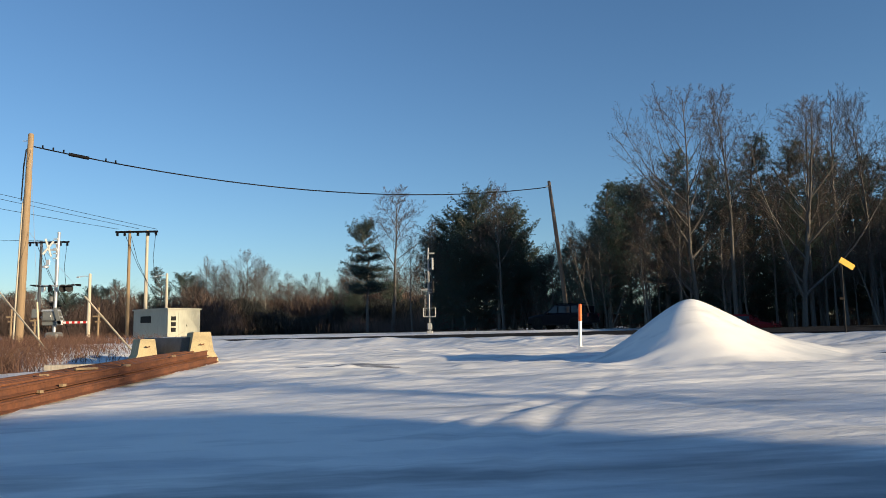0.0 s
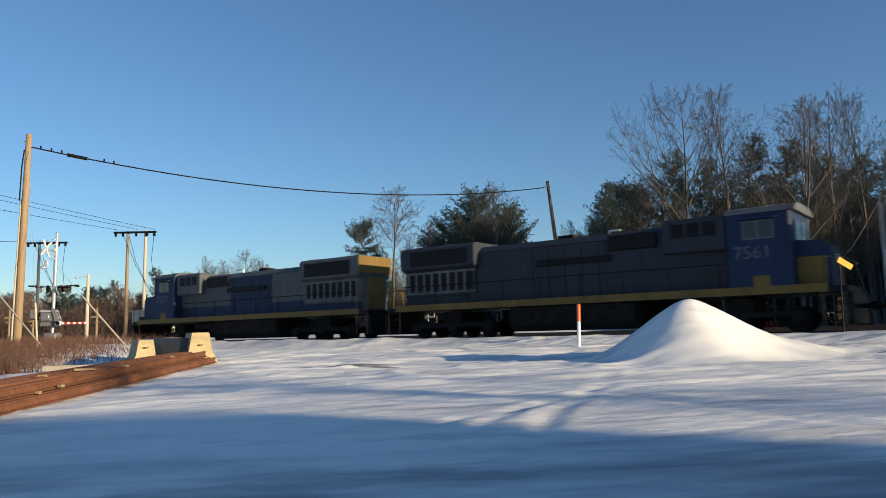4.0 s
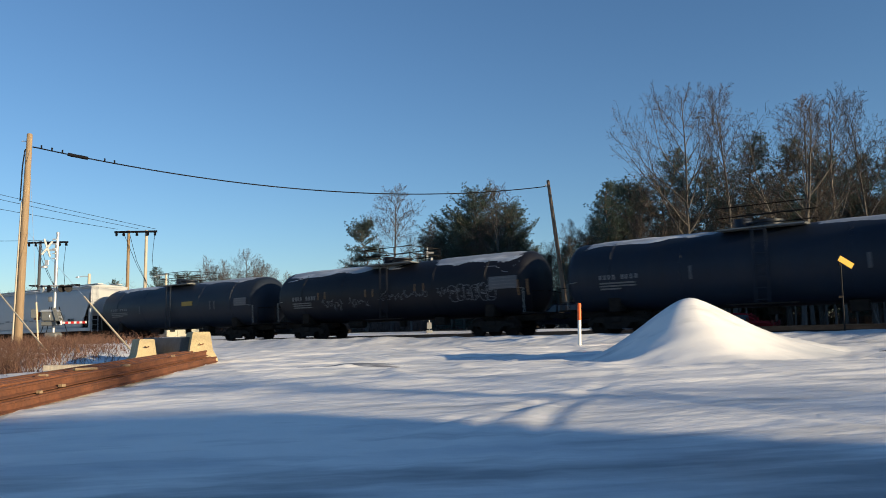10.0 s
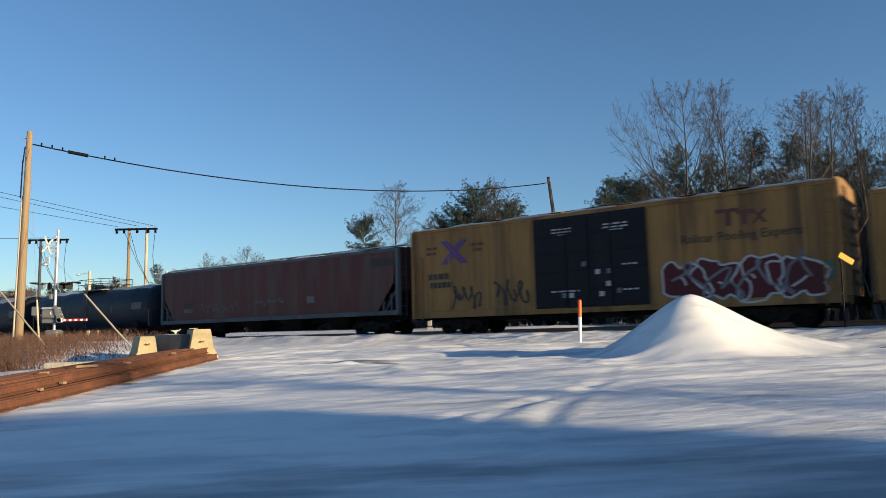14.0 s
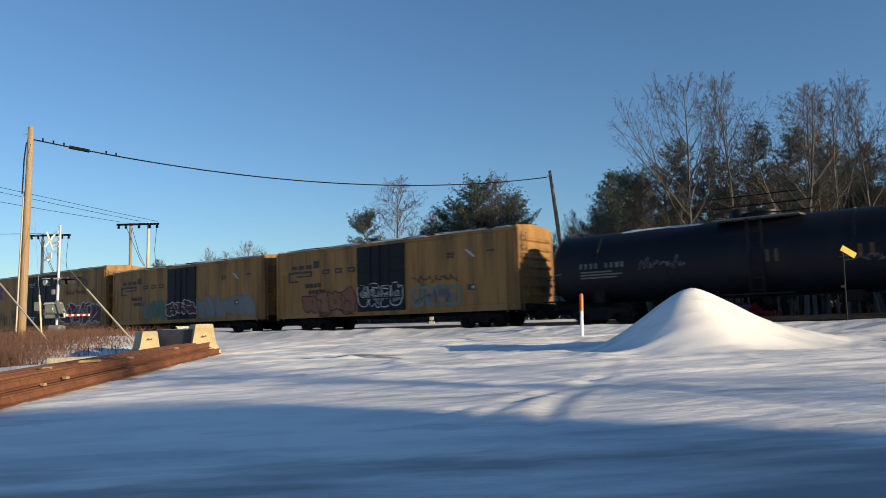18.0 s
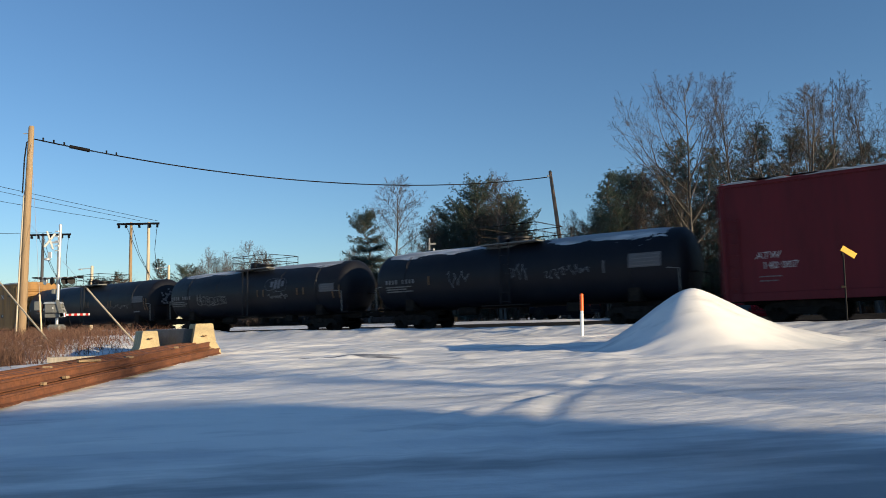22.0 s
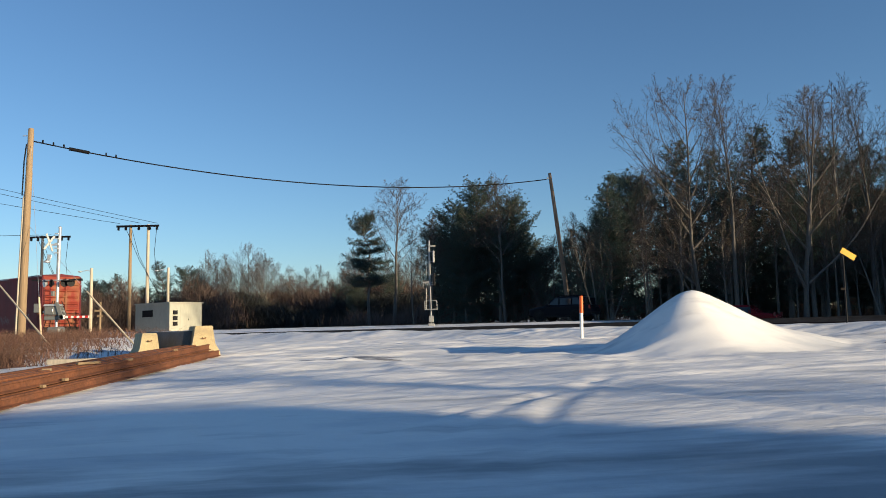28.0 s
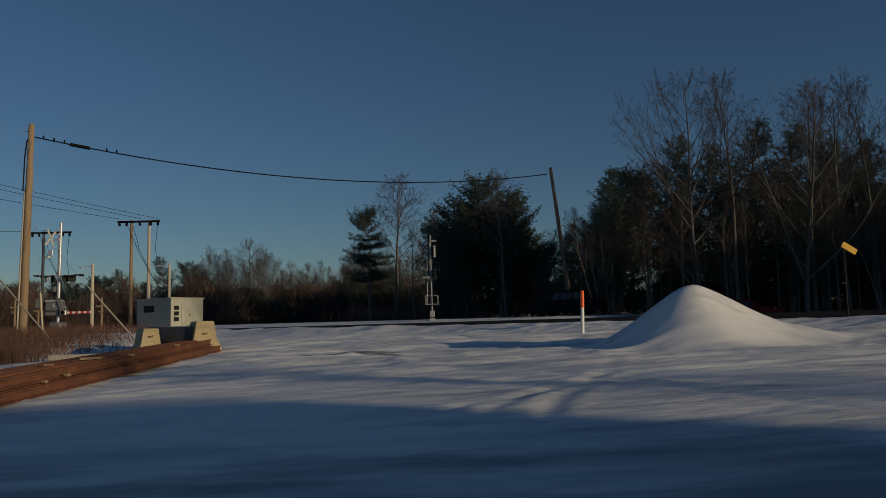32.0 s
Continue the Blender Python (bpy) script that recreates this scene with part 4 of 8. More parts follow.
lamp_pole(-29.3, 62.0, 6.6, -0.75, "short wooden pole with a small arm light")
lamp_pole(-27.7, 75.0, 7.6, -1.0, "short wooden pole with a small arm light")
for x, y, zt in ((-26.65, 58, 3.6), (-38.0, 66, 3.9), (-37.0, 68, 3.6)):
    b = float(plain(x, y))
    t = pole("line_pole", (x, y, b), (x, y, zt), 0.09, 0.07, POLE_WOOD, "short wooden post with a small crossarm", "line poles")
    part("crossarm", MB().box(-0.42, 0.42, -0.1, -0.03, zt - b - 0.75, zt - b - 0.62, 0.01), POLE_WOOD, t)
    part("crossarm", MB().box(-0.22, 0.22, -0.1, -0.03, zt - b - 1.15, zt - b - 1.04, 0.01), POLE_WOOD, t)


GUARD = mat("yellowed_plastic", (0.62, 0.50, 0.33), 0.6, vary=0.15, bump=0.03)


def guy(a, b, guard, label):
    a, b = Vector(a), Vector(b)
    t = thing("guy_wire", Matrix.Translation(b), label, "guy wire", "guy wires")
    part("strand", MB().tube([a - b, (0, 0, 0)], 0.007, 5), GALV, t)
    if guard:
        part("guard", MB().tube([(a - b) * guard, (0, 0, 0)], 0.034, 7), GUARD, t, "pale yellow guy guard", smooth=50)


guy((-19.05, 34, 10.2), (-16.11, 30.0, gz(-16.1, 30.0)), 0.20, "steel guy wire with a pale guard anchored in the weeds")
guy((-25.6, 39, 6.6), (-14.68, 28.0, gz(-14.7, 28.0)), 0.52, "steel guy wire with a pale guard anchored in the weeds")
guy((-19.0, 34.0, 6.2), (-10.85, 27.0, gz(-10.85, 27.0)), 0.43, "steel guy wire with a pale guard beside concrete barriers")

# crossing signal
GALV_WHITE = mat("dull_white_paint", (0.42, 0.42, 0.41), 0.55, vary=0.15, bump=0.03)
CX, CY = -20.72, 40.0
cb = gz(CX, CY)
cs = thing("crossing_signal", Matrix.Translation((CX, CY, cb)), "silver railway crossing signal with lights, crossbuck and lowered gate arm", "crossing signal")
part("base", MB().box(-0.36, 0.36, -0.36, 0.36, -0.3, 0.62, 0.10), DULL, cs, "concrete footing")
part("mast", MB().tube([(0, 0, 0.4), (0.06, 0, 5.95)], 0.075, 12), GALV, cs, smooth=50)
part("mast_cap", MB().lathe([(0.09, 0), (0.09, 0.05), (0.03, 0.10)], (0.06, 0, 5.93), "z", 10), GALV, cs)
for ang in (48, -48):
    part("crossbuck_blade", MB().box(-0.50, 0.50, -0.02, 0.02, -0.055, 0.055, 0.008).moved(Matrix.Translation((-0.42, -0.14, 5.15)) @ Matrix.Rotation(radians(62), 4, "Z") @ Matrix.Rotation(radians(ang * 1.25 + 8), 4, "Y")), GALV_WHITE, cs, "white crossbuck blade")
for k in range(5):
    part("mast_step", MB().box(-0.18, 0.02, -0.1, -0.06, 4.55 + 0.26 * k, 4.61 + 0.26 * k, 0.008), GALV, cs)
part("crossbuck_arm", MB().box(-0.5, 0.06, -0.08, -0.02, 4.98, 5.08, 0.01), GALV, cs)
part("bell", MB().lathe([(0.02, 0), (0.16, 0.02), (0.17, 0.10), (0.05, 0.16)], (-0.55, -0.1, 4.05), "z", 12), GALV, cs, smooth=40)
part("track_sign", MB().box(-0.52, -0.30, -0.16, -0.13, 4.20, 4.50, 0.01), GALV, cs)
part("lamp_bar", MB().tube([(-0.80, -0.05, 3.10), (0.95, -0.05, 3.10)], 0.045, 8), GALV, cs)
for x, flip, tone in ((-0.64, -1, GALV), (-0.28, -1, BLACK), (0.46, 1, BLACK), (0.80, 1, BLACK)):
    lp = part("signal_lamp", MB().lathe([(0.20, 0.0), (0.21, 0.03), (0.15, 0.10), (0.06, 0.17), (0.02, 0.18)], (0, 0, 0), "y", 16), tone, cs, "round lamp housing", smooth=30, at=pose(x, -0.15, 2.95, 0, 0, 40 * flip))
    part("lens", MB().lathe([(0.02, -0.02), (0.12, -0.01), (0.125, 0.01), (0.02, 0.02)], (0, 0, 0), "y", 14), BLACK if tone is BLACK else GALV, lp, smooth=40)
    part("visor", MB().box(-0.13, 0.13, -0.34, -0.02, 0.10, 0.13, 0.01), BLACK, lp)
for x0, x1 in ((-1.26, -0.86), (0.95, 1.38)):
    part("visor", MB().extrude([(x0, 3.10), (x1, 3.03), (x1, 3.16), (x0, 3.16)], "y", -0.25, -0.05), BLACK, cs, "black lamp hood seen edge-on")
gm = part("gate_mechanism", MB().box(-0.48, 0.30, -0.42, 0.05, 1.22, 1.72, 0.05), DULL, cs, "grey gate mechanism cabinet")
part("cabinet_door", MB().box(-0.42, 0.06, -0.445, -0.42, 1.28, 1.66, 0.02), DULL, gm)
part("latch", MB().box(-0.02, 0.02, -0.47, -0.445, 1.42, 1.54, 0.008), GALV, gm)
part("cabinet_lid", MB().extrude([(-0.52, 1.72), (0.34, 1.72), (0.26, 1.82), (-0.44, 1.82)], "y", -0.44, 0.06), GALV, gm)
part("main_shaft", MB().tube([(-0.62, -0.2, 1.42), (0.5, -0.2, 1.42)], 0.06, 10), GALV, cs)
part("mount_bracket", MB().box(-0.52, 0.42, -0.30, -0.12, 0.98, 1.20, 0.03), DULL, cs)
part("counterweight", MB().box(-0.98, -0.66, -0.5, -0.30, 1.38, 1.86, 0.03), DULL, cs)
part("counterweight", MB().box(-0.94, -0.62, -0.27, -0.12, 1.30, 1.72, 0.03), RUST, cs)
part("gate_support", MB().extrude([(0.14, 1.88), (0.30, 1.92), (0.62, 1.06), (0.44, 0.98)], "y", -0.5, -0.42), DULL, cs)
part("gate_support", MB().extrude([(0.18, 1.75), (0.32, 1.78), (0.60, 1.12), (0.46, 1.06)], "y", -0.12, -0.04), DULL, cs)
part("conversion_bracket", MB().box(0.36, 0.66, -0.50, -0.36, 1.0, 1.24, 0.02), GALV, cs)
part("junction_box", MB().box(-0.22, -0.06, -0.24, -0.08, 2.25, 2.52, 0.02), DULL, cs)
ga = part("gate_arm", MB().box(0.4, 1.95, -0.46, -0.40, 1.06, 1.17, 0.005), WHITE, cs, "white gate arm with red bands")
for i in range(5):
    x = 0.55 + i * 0.30
    part("red_band", MB().box(x, x + 0.15, -0.464, -0.396, 1.056, 1.174), RED, ga)
for x in (-1.0, -0.6, 0.9):
    part("stay", MB().tube([(x, 0.2, -0.1), (x * 0.25, 0.05, 2.0)], 0.02, 5), CABLE, cs)

# signal hut
HX, HY = -22.2, 60.5
hz = float(plain(HX, HY))
hut = thing("signal_hut", Matrix.Translation((HX, HY, hz)) @ Matrix.Rotation(radians(-2), 4, "Z"), "pale grey metal signal hut with a flat roof behind the track", "hut")
HB, HH = 0.0, 2.35
E1 = Vector((1.70, 2.57, 0))
E2 = Vector((-4.0, 2.65, 0))
def slab(name, o, a, b, z0, z1, th, material, parent, label=""):
    """An upright panel from o+a to o+b, th thick."""
    p, q = o + a, o + b
    d = (q - p).normalized()
    nrm = Vector((d.y, -d.x, 0)) * th
    vs = [p, q, q - nrm, p - nrm]
    mb = MB().add([(v.x, v.y, z0) for v in vs] + [(v.x, v.y, z1) for v in vs], [(0, 1, 2, 3), (4, 7, 6, 5), (0, 4, 5, 1), (1, 5, 6, 2), (2, 6, 7, 3), (3, 7, 4, 0)])
    return part(name, mb, material, parent, label)
O = Vector((0, 0, 0))
slab("end_wall", O, O, E1, -0.2, HH, 0.08, HUT_PAINT, hut)
slab("side_wall", O, E2, O, -0.2, HH, 0.08, HUT_PAINT, hut)
slab("back_wall", O, E1, E1 + E2, -0.2, HH, 0.08, HUT_PAINT, hut)
slab("back_wall", O, E1 + E2, E2, -0.2, HH, 0.08, HUT_PAINT, hut)
e1, e2 = E1.normalized(), E2.normalized()
rc = [O - e1 * 0.1 - e2 * 0.1, E1 + e1 * 0.1 - e2 * 0.1, E1 + E2 + e1 * 0.1 + e2 * 0.1, E2 - e1 * 0.1 + e2 * 0.1]
mid = (E1 + E2) / 2
part("roof", MB().add([(v.x, v.y, HH) for v in rc] + [(v.x, v.y, HH + 0.10) for v in rc] + [(mid.x, mid.y, HH + 0.2)], [(0, 1, 5, 4), (1, 2, 6, 5), (2, 3, 7, 6), (3, 0, 4, 7), (4, 5, 8), (5, 6, 8), (6, 7, 8), (7, 4, 8), (3, 2, 1, 0)]), HUT_PAINT, hut, "flat pale roof with a lip")
out1 = Vector((e1.y, -e1.x, 0))
out2 = Vector((e2.y, -e2.x, 0)) * -1
door = slab("door", out1 * 0.03, E1 * 0.32, E1 * 0.62, 0.0, 2.0, 0.05, HUT_PAINT, hut, "pale metal door")
slab("handle", out1 * 0.07, E1 * 0.56, E1 * 0.58, 0.95, 1.1, 0.03, BLACK, door)
for z in (1.62, 1.16, 0.70):
    slab("meter_box", out1 * 0.12, E1 * 0.10, E1 * 0.22, z - 0.17, z + 0.15, 0.12, BLACK, hut, "dark meter box")
slab("vent_window", out2 * 0.04 + O, E2 * 0.78, E2 * 0.48, 1.30, 1.85, 0.06, BLACK, hut, "dark louvred wall unit")

# concrete barriers
JERSEY = [(-0.36, 0), (0.36, 0), (0.36, 0.09), (0.25, 0.35), (0.19, 0.86), (0.17, 0.89), (-0.17, 0.89), (-0.19, 0.86), (-0.25, 0.35), (-0.36, 0.09)]
def barrier(x, y, turn, length, label, lift=0.0, fat=1.12, tall=1.12, tone=None):
    t = thing("concrete_barrier", Matrix.Translation((x, y, gz(x, y) - 0.03 + lift)) @ Matrix.Rotation(turn, 4, "Z"), label, "barrier", "concrete barriers")
    body = MB().extrude([(a * fat, b * tall) for a, b in JERSEY], "x", 0, length)
    part("body", body, tone or CONCRETE, t)
    part("lifting_loop", MB().tube([(0.0, -0.05, 0.55), (-0.09, -0.04, 0.53), (-0.09, 0.04, 0.53), (0.0, 0.05, 0.55)], 0.014, 6), RUST, t)
    part("lifting_loop", MB().tube([(0.0, -0.05, 0.25), (-0.09, -0.04, 0.23), (-0.09, 0.04, 0.23), (0.0, 0.05, 0.25)], 0.014, 6), RUST, t)
    return t


# rusty rails stacked on the ground
rail_mb = MB().extrude(RAIL_PROFILE, "y", -6.0, 6.0)
rail_me = rail_mb.mesh("steel_rail", RUST)
rr = random.Random(8)
rows = [(-6.75 - 0.155 * k, 17.2 + rr.uniform(-0.5, 0.4), 0, rr.uniform(-0.6, 0.6)) for k in range(11)]
rows += [(-6.92 - 0.155 * k, 16.9 + rr.uniform(-0.7, 0.5), 1, rr.uniform(-0.8, 0.8)) for k in range(8)]
rows += [(-6.85 - 0.155 * k, 8.6 + rr.uniform(-0.6, 0.6), 0, rr.uniform(-0.6, 0.6)) for k in range(10)]
for x, y, layer, turn in rows:
    za, zb = gz(-7.0, y - 5), gz(-7.0, y + 5)
    m = Matrix.Translation((x, y, (za + zb) / 2 + 0.20 + 0.172 * layer)) @ Matrix.Rotation(radians(1.2 + turn * 0.35), 4, "Z") @ Matrix.Rotation(math.atan2(zb - za, 10), 4, "X")
    ob = new("steel_rail", rail_me)
    ob.matrix_basis = m
    tagged(ob, "long rusty brown steel rail lying in a stack on the snow", "rail", "stacked rails")
for k, (x, y, z, lx, turn) in enumerate(((-7.05, 13.9, 0.42, 0.16, 20), (-6.6, 16.4, 0.42, 0.20, 60), (-7.4, 12.6, 0.42, 0.55, 85), (-6.9, 15.2, 0.42, 0.5, 60), (-6.5, 19.0, 0.40, 0.10, 10), (-6.40, 13.3, 0.25, 0.10, 80), (-6.42, 12.6, 0.22, 0.08, 80))):
    ob = new("wood_scrap", MB().box(-lx / 2, lx / 2, -0.04, 0.04, 0, 0.05, 0.006).mesh("wood_scrap", POLE_WOOD))
    ob.matrix_basis = Matrix.Translation((x - 0.3, y, gz(x, y) + z - 0.02)) @ Matrix.Rotation(radians(turn), 4, "Z")
    tagged(ob, "pale splinter of wood lying on rusty rails", "wood scrap", "wood scraps")

# darker grey copy of the concrete: the far barrier's shade put into its colour
SHADE_CONCRETE = mat("shade_grey_concrete", (0.17, 0.175, 0.18), 0.9, vary=0.3, big=1.5, fine=25, bump=0.3, dirt=(0.10, 0.10, 0.10), dirt_amount=0.5)
barrier(-8.80, 22.4, radians(117), 2.4, "weathered tan concrete barrier with its end in the sun", 0.04, 1.1, 0.86)
barrier(-7.34, 22.9, radians(113), 2.4, "weathered tan concrete barrier beside the stacked rails", 0.06, 1.35, 1.02)
barrier(-7.95, 23.5, math.atan2(UY, UX) - 0.16, 3.0, "concrete barrier half sunk in drifted snow, shade put into its grey", -0.16, 1.2, 1.12, SHADE_CONCRETE)
for x, y, l, w, turn in ((-9.6, 21.3, 1.3, 0.35, 20), (-10.6, 21.0, 0.9, 0.3, 8)):
    ob = new("timber", MB().box(-l / 2, l / 2, -w / 2, w / 2, 0, 0.16, 0.02).mesh("timber", POLE_GREY))
    ob.matrix_basis = Matrix.Translation((x, y, gz(x, y) + 0.0)) @ Matrix.Rotation(radians(turn), 4, "Z")
    tagged(ob, "short weathered timber lying in the snow", "timber", "timbers")

# marker post and yellow sign
mz = gz(4.38, 24.0)
mp_ = thing("marker_post", Matrix.Translation((4.38, 24.0, mz)) @ Matrix.Rotation(radians(1.5), 4, "Y"), "white marker post with an orange top standing in snow", "marker post")
mh = 2.07 - mz
part("post", MB().tube([(0, 0, -0.3), (0, 0, mh - 0.55)], 0.055, 12), WHITE, mp_, smooth=50)
part("sleeve", MB().tube([(0, 0, mh - 0.55), (0, 0, mh - 0.03), (0, 0, mh)], [0.06, 0.06, 0.04], 12), ORANGE, mp_, "orange top sleeve", smooth=50)
sz = gz(12.37, 23.05)
sg = thing("tilted_sign", Matrix.Translation((12.37, 23.05, sz)), "thin steel post with a small tilted yellow sign plate", "sign")
part("post", MB().tube([(0, 0, -0.3), (0.03, 0, 3.126 - sz)], 0.028, 8), BLACK, sg, smooth=50)
part("plate", MB().box(-0.04, 0.46, -0.05, -0.03, -0.095, 0.095, 0.008).moved(Matrix.Translation((0.0, 0, 3.25 - sz)) @ Matrix.Rotation(radians(33), 4, "Y")), YELLOW, sg, "yellow sign plate hanging aslant")
part("bracket", MB().box(-0.04, 0.02, -0.05, 0.0, 3.03 - sz, 3.14 - sz, 0.008), RUNGEAR, sg)
part("tag", MB().box(-0.13, 0.0, -0.05, -0.03, 2.03 - sz, 2.10 - sz, 0.004), RUNGEAR, sg)

# block signal behind the track
MAST_GREY = mat("weathered_silver_paint", (0.30, 0.30, 0.30), 0.6, 0.3, vary=0.25)
bz = gz(-0.78, 45.0)
bs = thing("block_signal", Matrix.Translation((-0.78, 45.0, bz)), "silver railway block signal mast with two heads", "railway signal")
part("base", MB().box(-0.2, 0.2, -0.2, 0.2, -0.3, 0.14, 0.04), MAST_GREY, bs, "concrete footing")
part("mast", MB().tube([(0, 0, 0.1), (-0.03, 0, 5.15)], 0.042, 10), MAST_GREY, bs, smooth=50)
part("platform", MB().box(-0.36, 0.36, -0.3, 0.3, 0.95, 1.0, 0.01), MAST_GREY, bs)
for x in (-0.36, 0.36):
    for y in (-0.3, 0.3):
        part("platform_post", MB().tube([(x, y, 0.95), (x, y, 1.5)], 0.02, 5), MAST_GREY, bs)
part("platform_rail", MB().box(-0.37, 0.37, -0.31, -0.29, 1.47, 1.5), MAST_GREY, bs)
part("relay_box", MB().box(-0.14, 0.14, -0.14, 0.14, 0.2, 0.6, 0.03), MAST_GREY, bs)
for z in (2.75, 4.15):
    hd = part("signal_head", MB().box(0.16, 0.28, -0.24, -0.12, z - 0.36, z + 0.36, 0.03), GALV_WHITE if z > 4 else BLACK, bs, "dull signal head seen from behind")
    for k in (-0.25, 0.0, 0.25):
        part("lens", MB().lathe([(0.02, -0.02), (0.09, 0), (0.09, 0.04)], (0.23, -0.14, z + k), "y", 10), BLACK, hd)
part("arm", MB().box(-0.45, 0.3, -0.05, 0.05, 2.55, 2.63, 0.01), MAST_GREY, bs)
part("ladder", MB().tube([(-0.28, 0.1, 1.0), (-0.22, 0.1, 4.9)], 0.018, 5).tube([(-0.10, 0.1, 1.0), (-0.08, 0.1, 4.9)], 0.018, 5), MAST_GREY, bs, smooth=40)
for i in range(12):
    part("rung", MB().tube([(-0.27, 0.1, 1.2 + i * 0.3), (-0.1, 0.1, 1.2 + i * 0.3)], 0.012, 4), MAST_GREY, bs)
for z in (2.45, 3.05, 3.85, 4.45):
    part("head_bracket", MB().box(-0.06, 0.20, -0.10, -0.04, z - 0.025, z + 0.025, 0.006), MAST_GREY, bs)
part("arm", MB().tube([(-0.45, -0.05, 2.30), (-0.45, -0.05, 2.62), (-0.05, -0.05, 2.66)], 0.022, 6), MAST_GREY, bs)
part("number_bracket", MB().box(0.0, 0.35, -0.06, -0.04, 4.75, 4.85), MAST_GREY, bs)


# ---- parked vehicles on the road ----
def vehicle(name, x, y, z, turn, paint, label, suv=True, size=1.0):
    t = thing(name, Matrix.Translation((x, y, z)) @ Matrix.Rotation(turn, 4, "Z") @ Matrix.Scale(size, 4), label, "car", "parked cars")
    h = 1.0 if suv else 0.88
    # lower body by cross-sections along its length (front at +x)
    def hull(sections, mat_, nm, lab=""):
        mb, n = MB(), 0
        for xx, w, z0, z1, r in sections:
            ring = [(-w + r, z0), (w - r, z0), (w, z0 + r), (w, z1 - r), (w - r * 1.2, z1), (-w + r * 1.2, z1), (-w, z1 - r), (-w, z0 + r)]
            mb.v += [(xx, a, b) for a, b in ring]
            n += 1
        for i in range(n - 1):
            for k in range(8):
                mb.f.append((i * 8 + k, i * 8 + (k + 1) % 8, (i + 1) * 8 + (k + 1) % 8, (i + 1) * 8 + k))
        mb.f += [tuple(range(8)), tuple(range((n - 1) * 8, n * 8))[::-1]]
        return part(nm, mb, mat_, t, lab, smooth=35)
    hull([(2.32, 0.70, 0.45, 0.72, 0.08), (2.22, 0.84, 0.32, 0.86 * h, 0.1), (1.6, 0.90, 0.28, 0.98 * h, 0.1), (0.9, 0.91, 0.26, 1.05 * h, 0.1), (-1.9, 0.91, 0.28, 1.08 * h, 0.1), (-2.2, 0.88, 0.34, 1.05 * h, 0.1), (-2.34, 0.78, 0.45, 0.9 * h, 0.08)], paint, "body")
    top = 1.66 if suv else 1.42
    rear = -2.05 if suv else -1.5
    hull([(1.0, 0.80, 1.0 * h, 1.06 * h, 0.02), (0.25, 0.72, 1.0 * h, top - 0.06, 0.1), (-0.3, 0.70, 1.0 * h, top, 0.1), (rear + 0.6, 0.69, 1.0 * h, top - 0.02, 0.1), (rear, 0.72, 1.0 * h, top - 0.14 if suv else 1.1 * h, 0.06)], paint, "cabin")
    for side in (1, -1):
        for x0, x1, x2, x3 in ((0.72, -0.05, 0.18, -0.05), (-0.15, -1.0, -0.15, -1.0), (-1.1, rear + 0.35, -1.1, rear + 0.55)):
            mb = MB().add([(x0, side * 0.80, 1.08 * h), (x1, side * 0.80, 1.08 * h), (x3, side * 0.735, top - 0.12), (x2, side * 0.735, top - 0.12)], [(0, 1, 2, 3)])
            part("window", mb, GLASS, t)
        part("wing_mirror", MB().box(0.55, 0.75, side * 0.98 - 0.08, side * 0.98 + 0.08, 1.02 * h, 1.16 * h, 0.03), paint, t)
        part("headlight", MB().box(2.16, 2.28, side * 0.65 - 0.14, side * 0.65 + 0.14, 0.66, 0.78, 0.03), GALV, t)
        part("tail_light", MB().box(-2.36, -2.26, side * 0.74 - 0.08, side * 0.74 + 0.08, 0.78, 1.0, 0.02), TAIL_RED, t)
        part("sill_trim", MB().box(-1.9, 1.9, side * 0.905 - 0.02, side * 0.905 + 0.02, 0.26, 0.36, 0.01), BLACK, t)
        for xx in (1.42, -1.38):
            wh = part("wheel", MB().lathe([(0.20, -0.11), (0.32, -0.11), (0.345, -0.08), (0.345, 0.08), (0.32, 0.11), (0.20, 0.11)], (0, 0, 0), "y", 22), RUBBER, t, smooth=40, at=pose(xx, side * 0.82, 0.345))
            part("rim", MB().lathe([(0.05, -0.10), (0.21, -0.09), (0.21, 0.09), (0.05, 0.10)], (0, 0, 0), "y", 16), GALV, wh, smooth=30)
            part("wheel_arch", MB().lathe([(0.36, -0.03), (0.42, -0.03), (0.42, 0.03), (0.36, 0.03)], (xx, side * 0.90, 0.36), "y", 20), BLACK, t, smooth=30)
    part("windscreen", MB().add([(0.98, -0.68, 1.09 * h), (0.98, 0.68, 1.09 * h), (0.30, 0.60, top - 0.10), (0.30, -0.60, top - 0.10)], [(0, 1, 2, 3)]), GLASS, t)
    part("bumper", MB().box(2.2, 2.38, -0.75, 0.75, 0.36, 0.52, 0.05), BLACK, t)
    part("bumper", MB().box(-2.42, -2.2, -0.78, 0.78, 0.40, 0.58, 0.05), BLACK, t)
    if suv:
        for side in (1, -1):
            part("roof_rail", MB().tube([(0.1, side * 0.6, top), (-0.2, side * 0.6, top + 0.05), (-1.6, side * 0.6, top + 0.04), (-1.8, side * 0.6, top - 0.02)], 0.02, 5), BLACK, t)
    return t


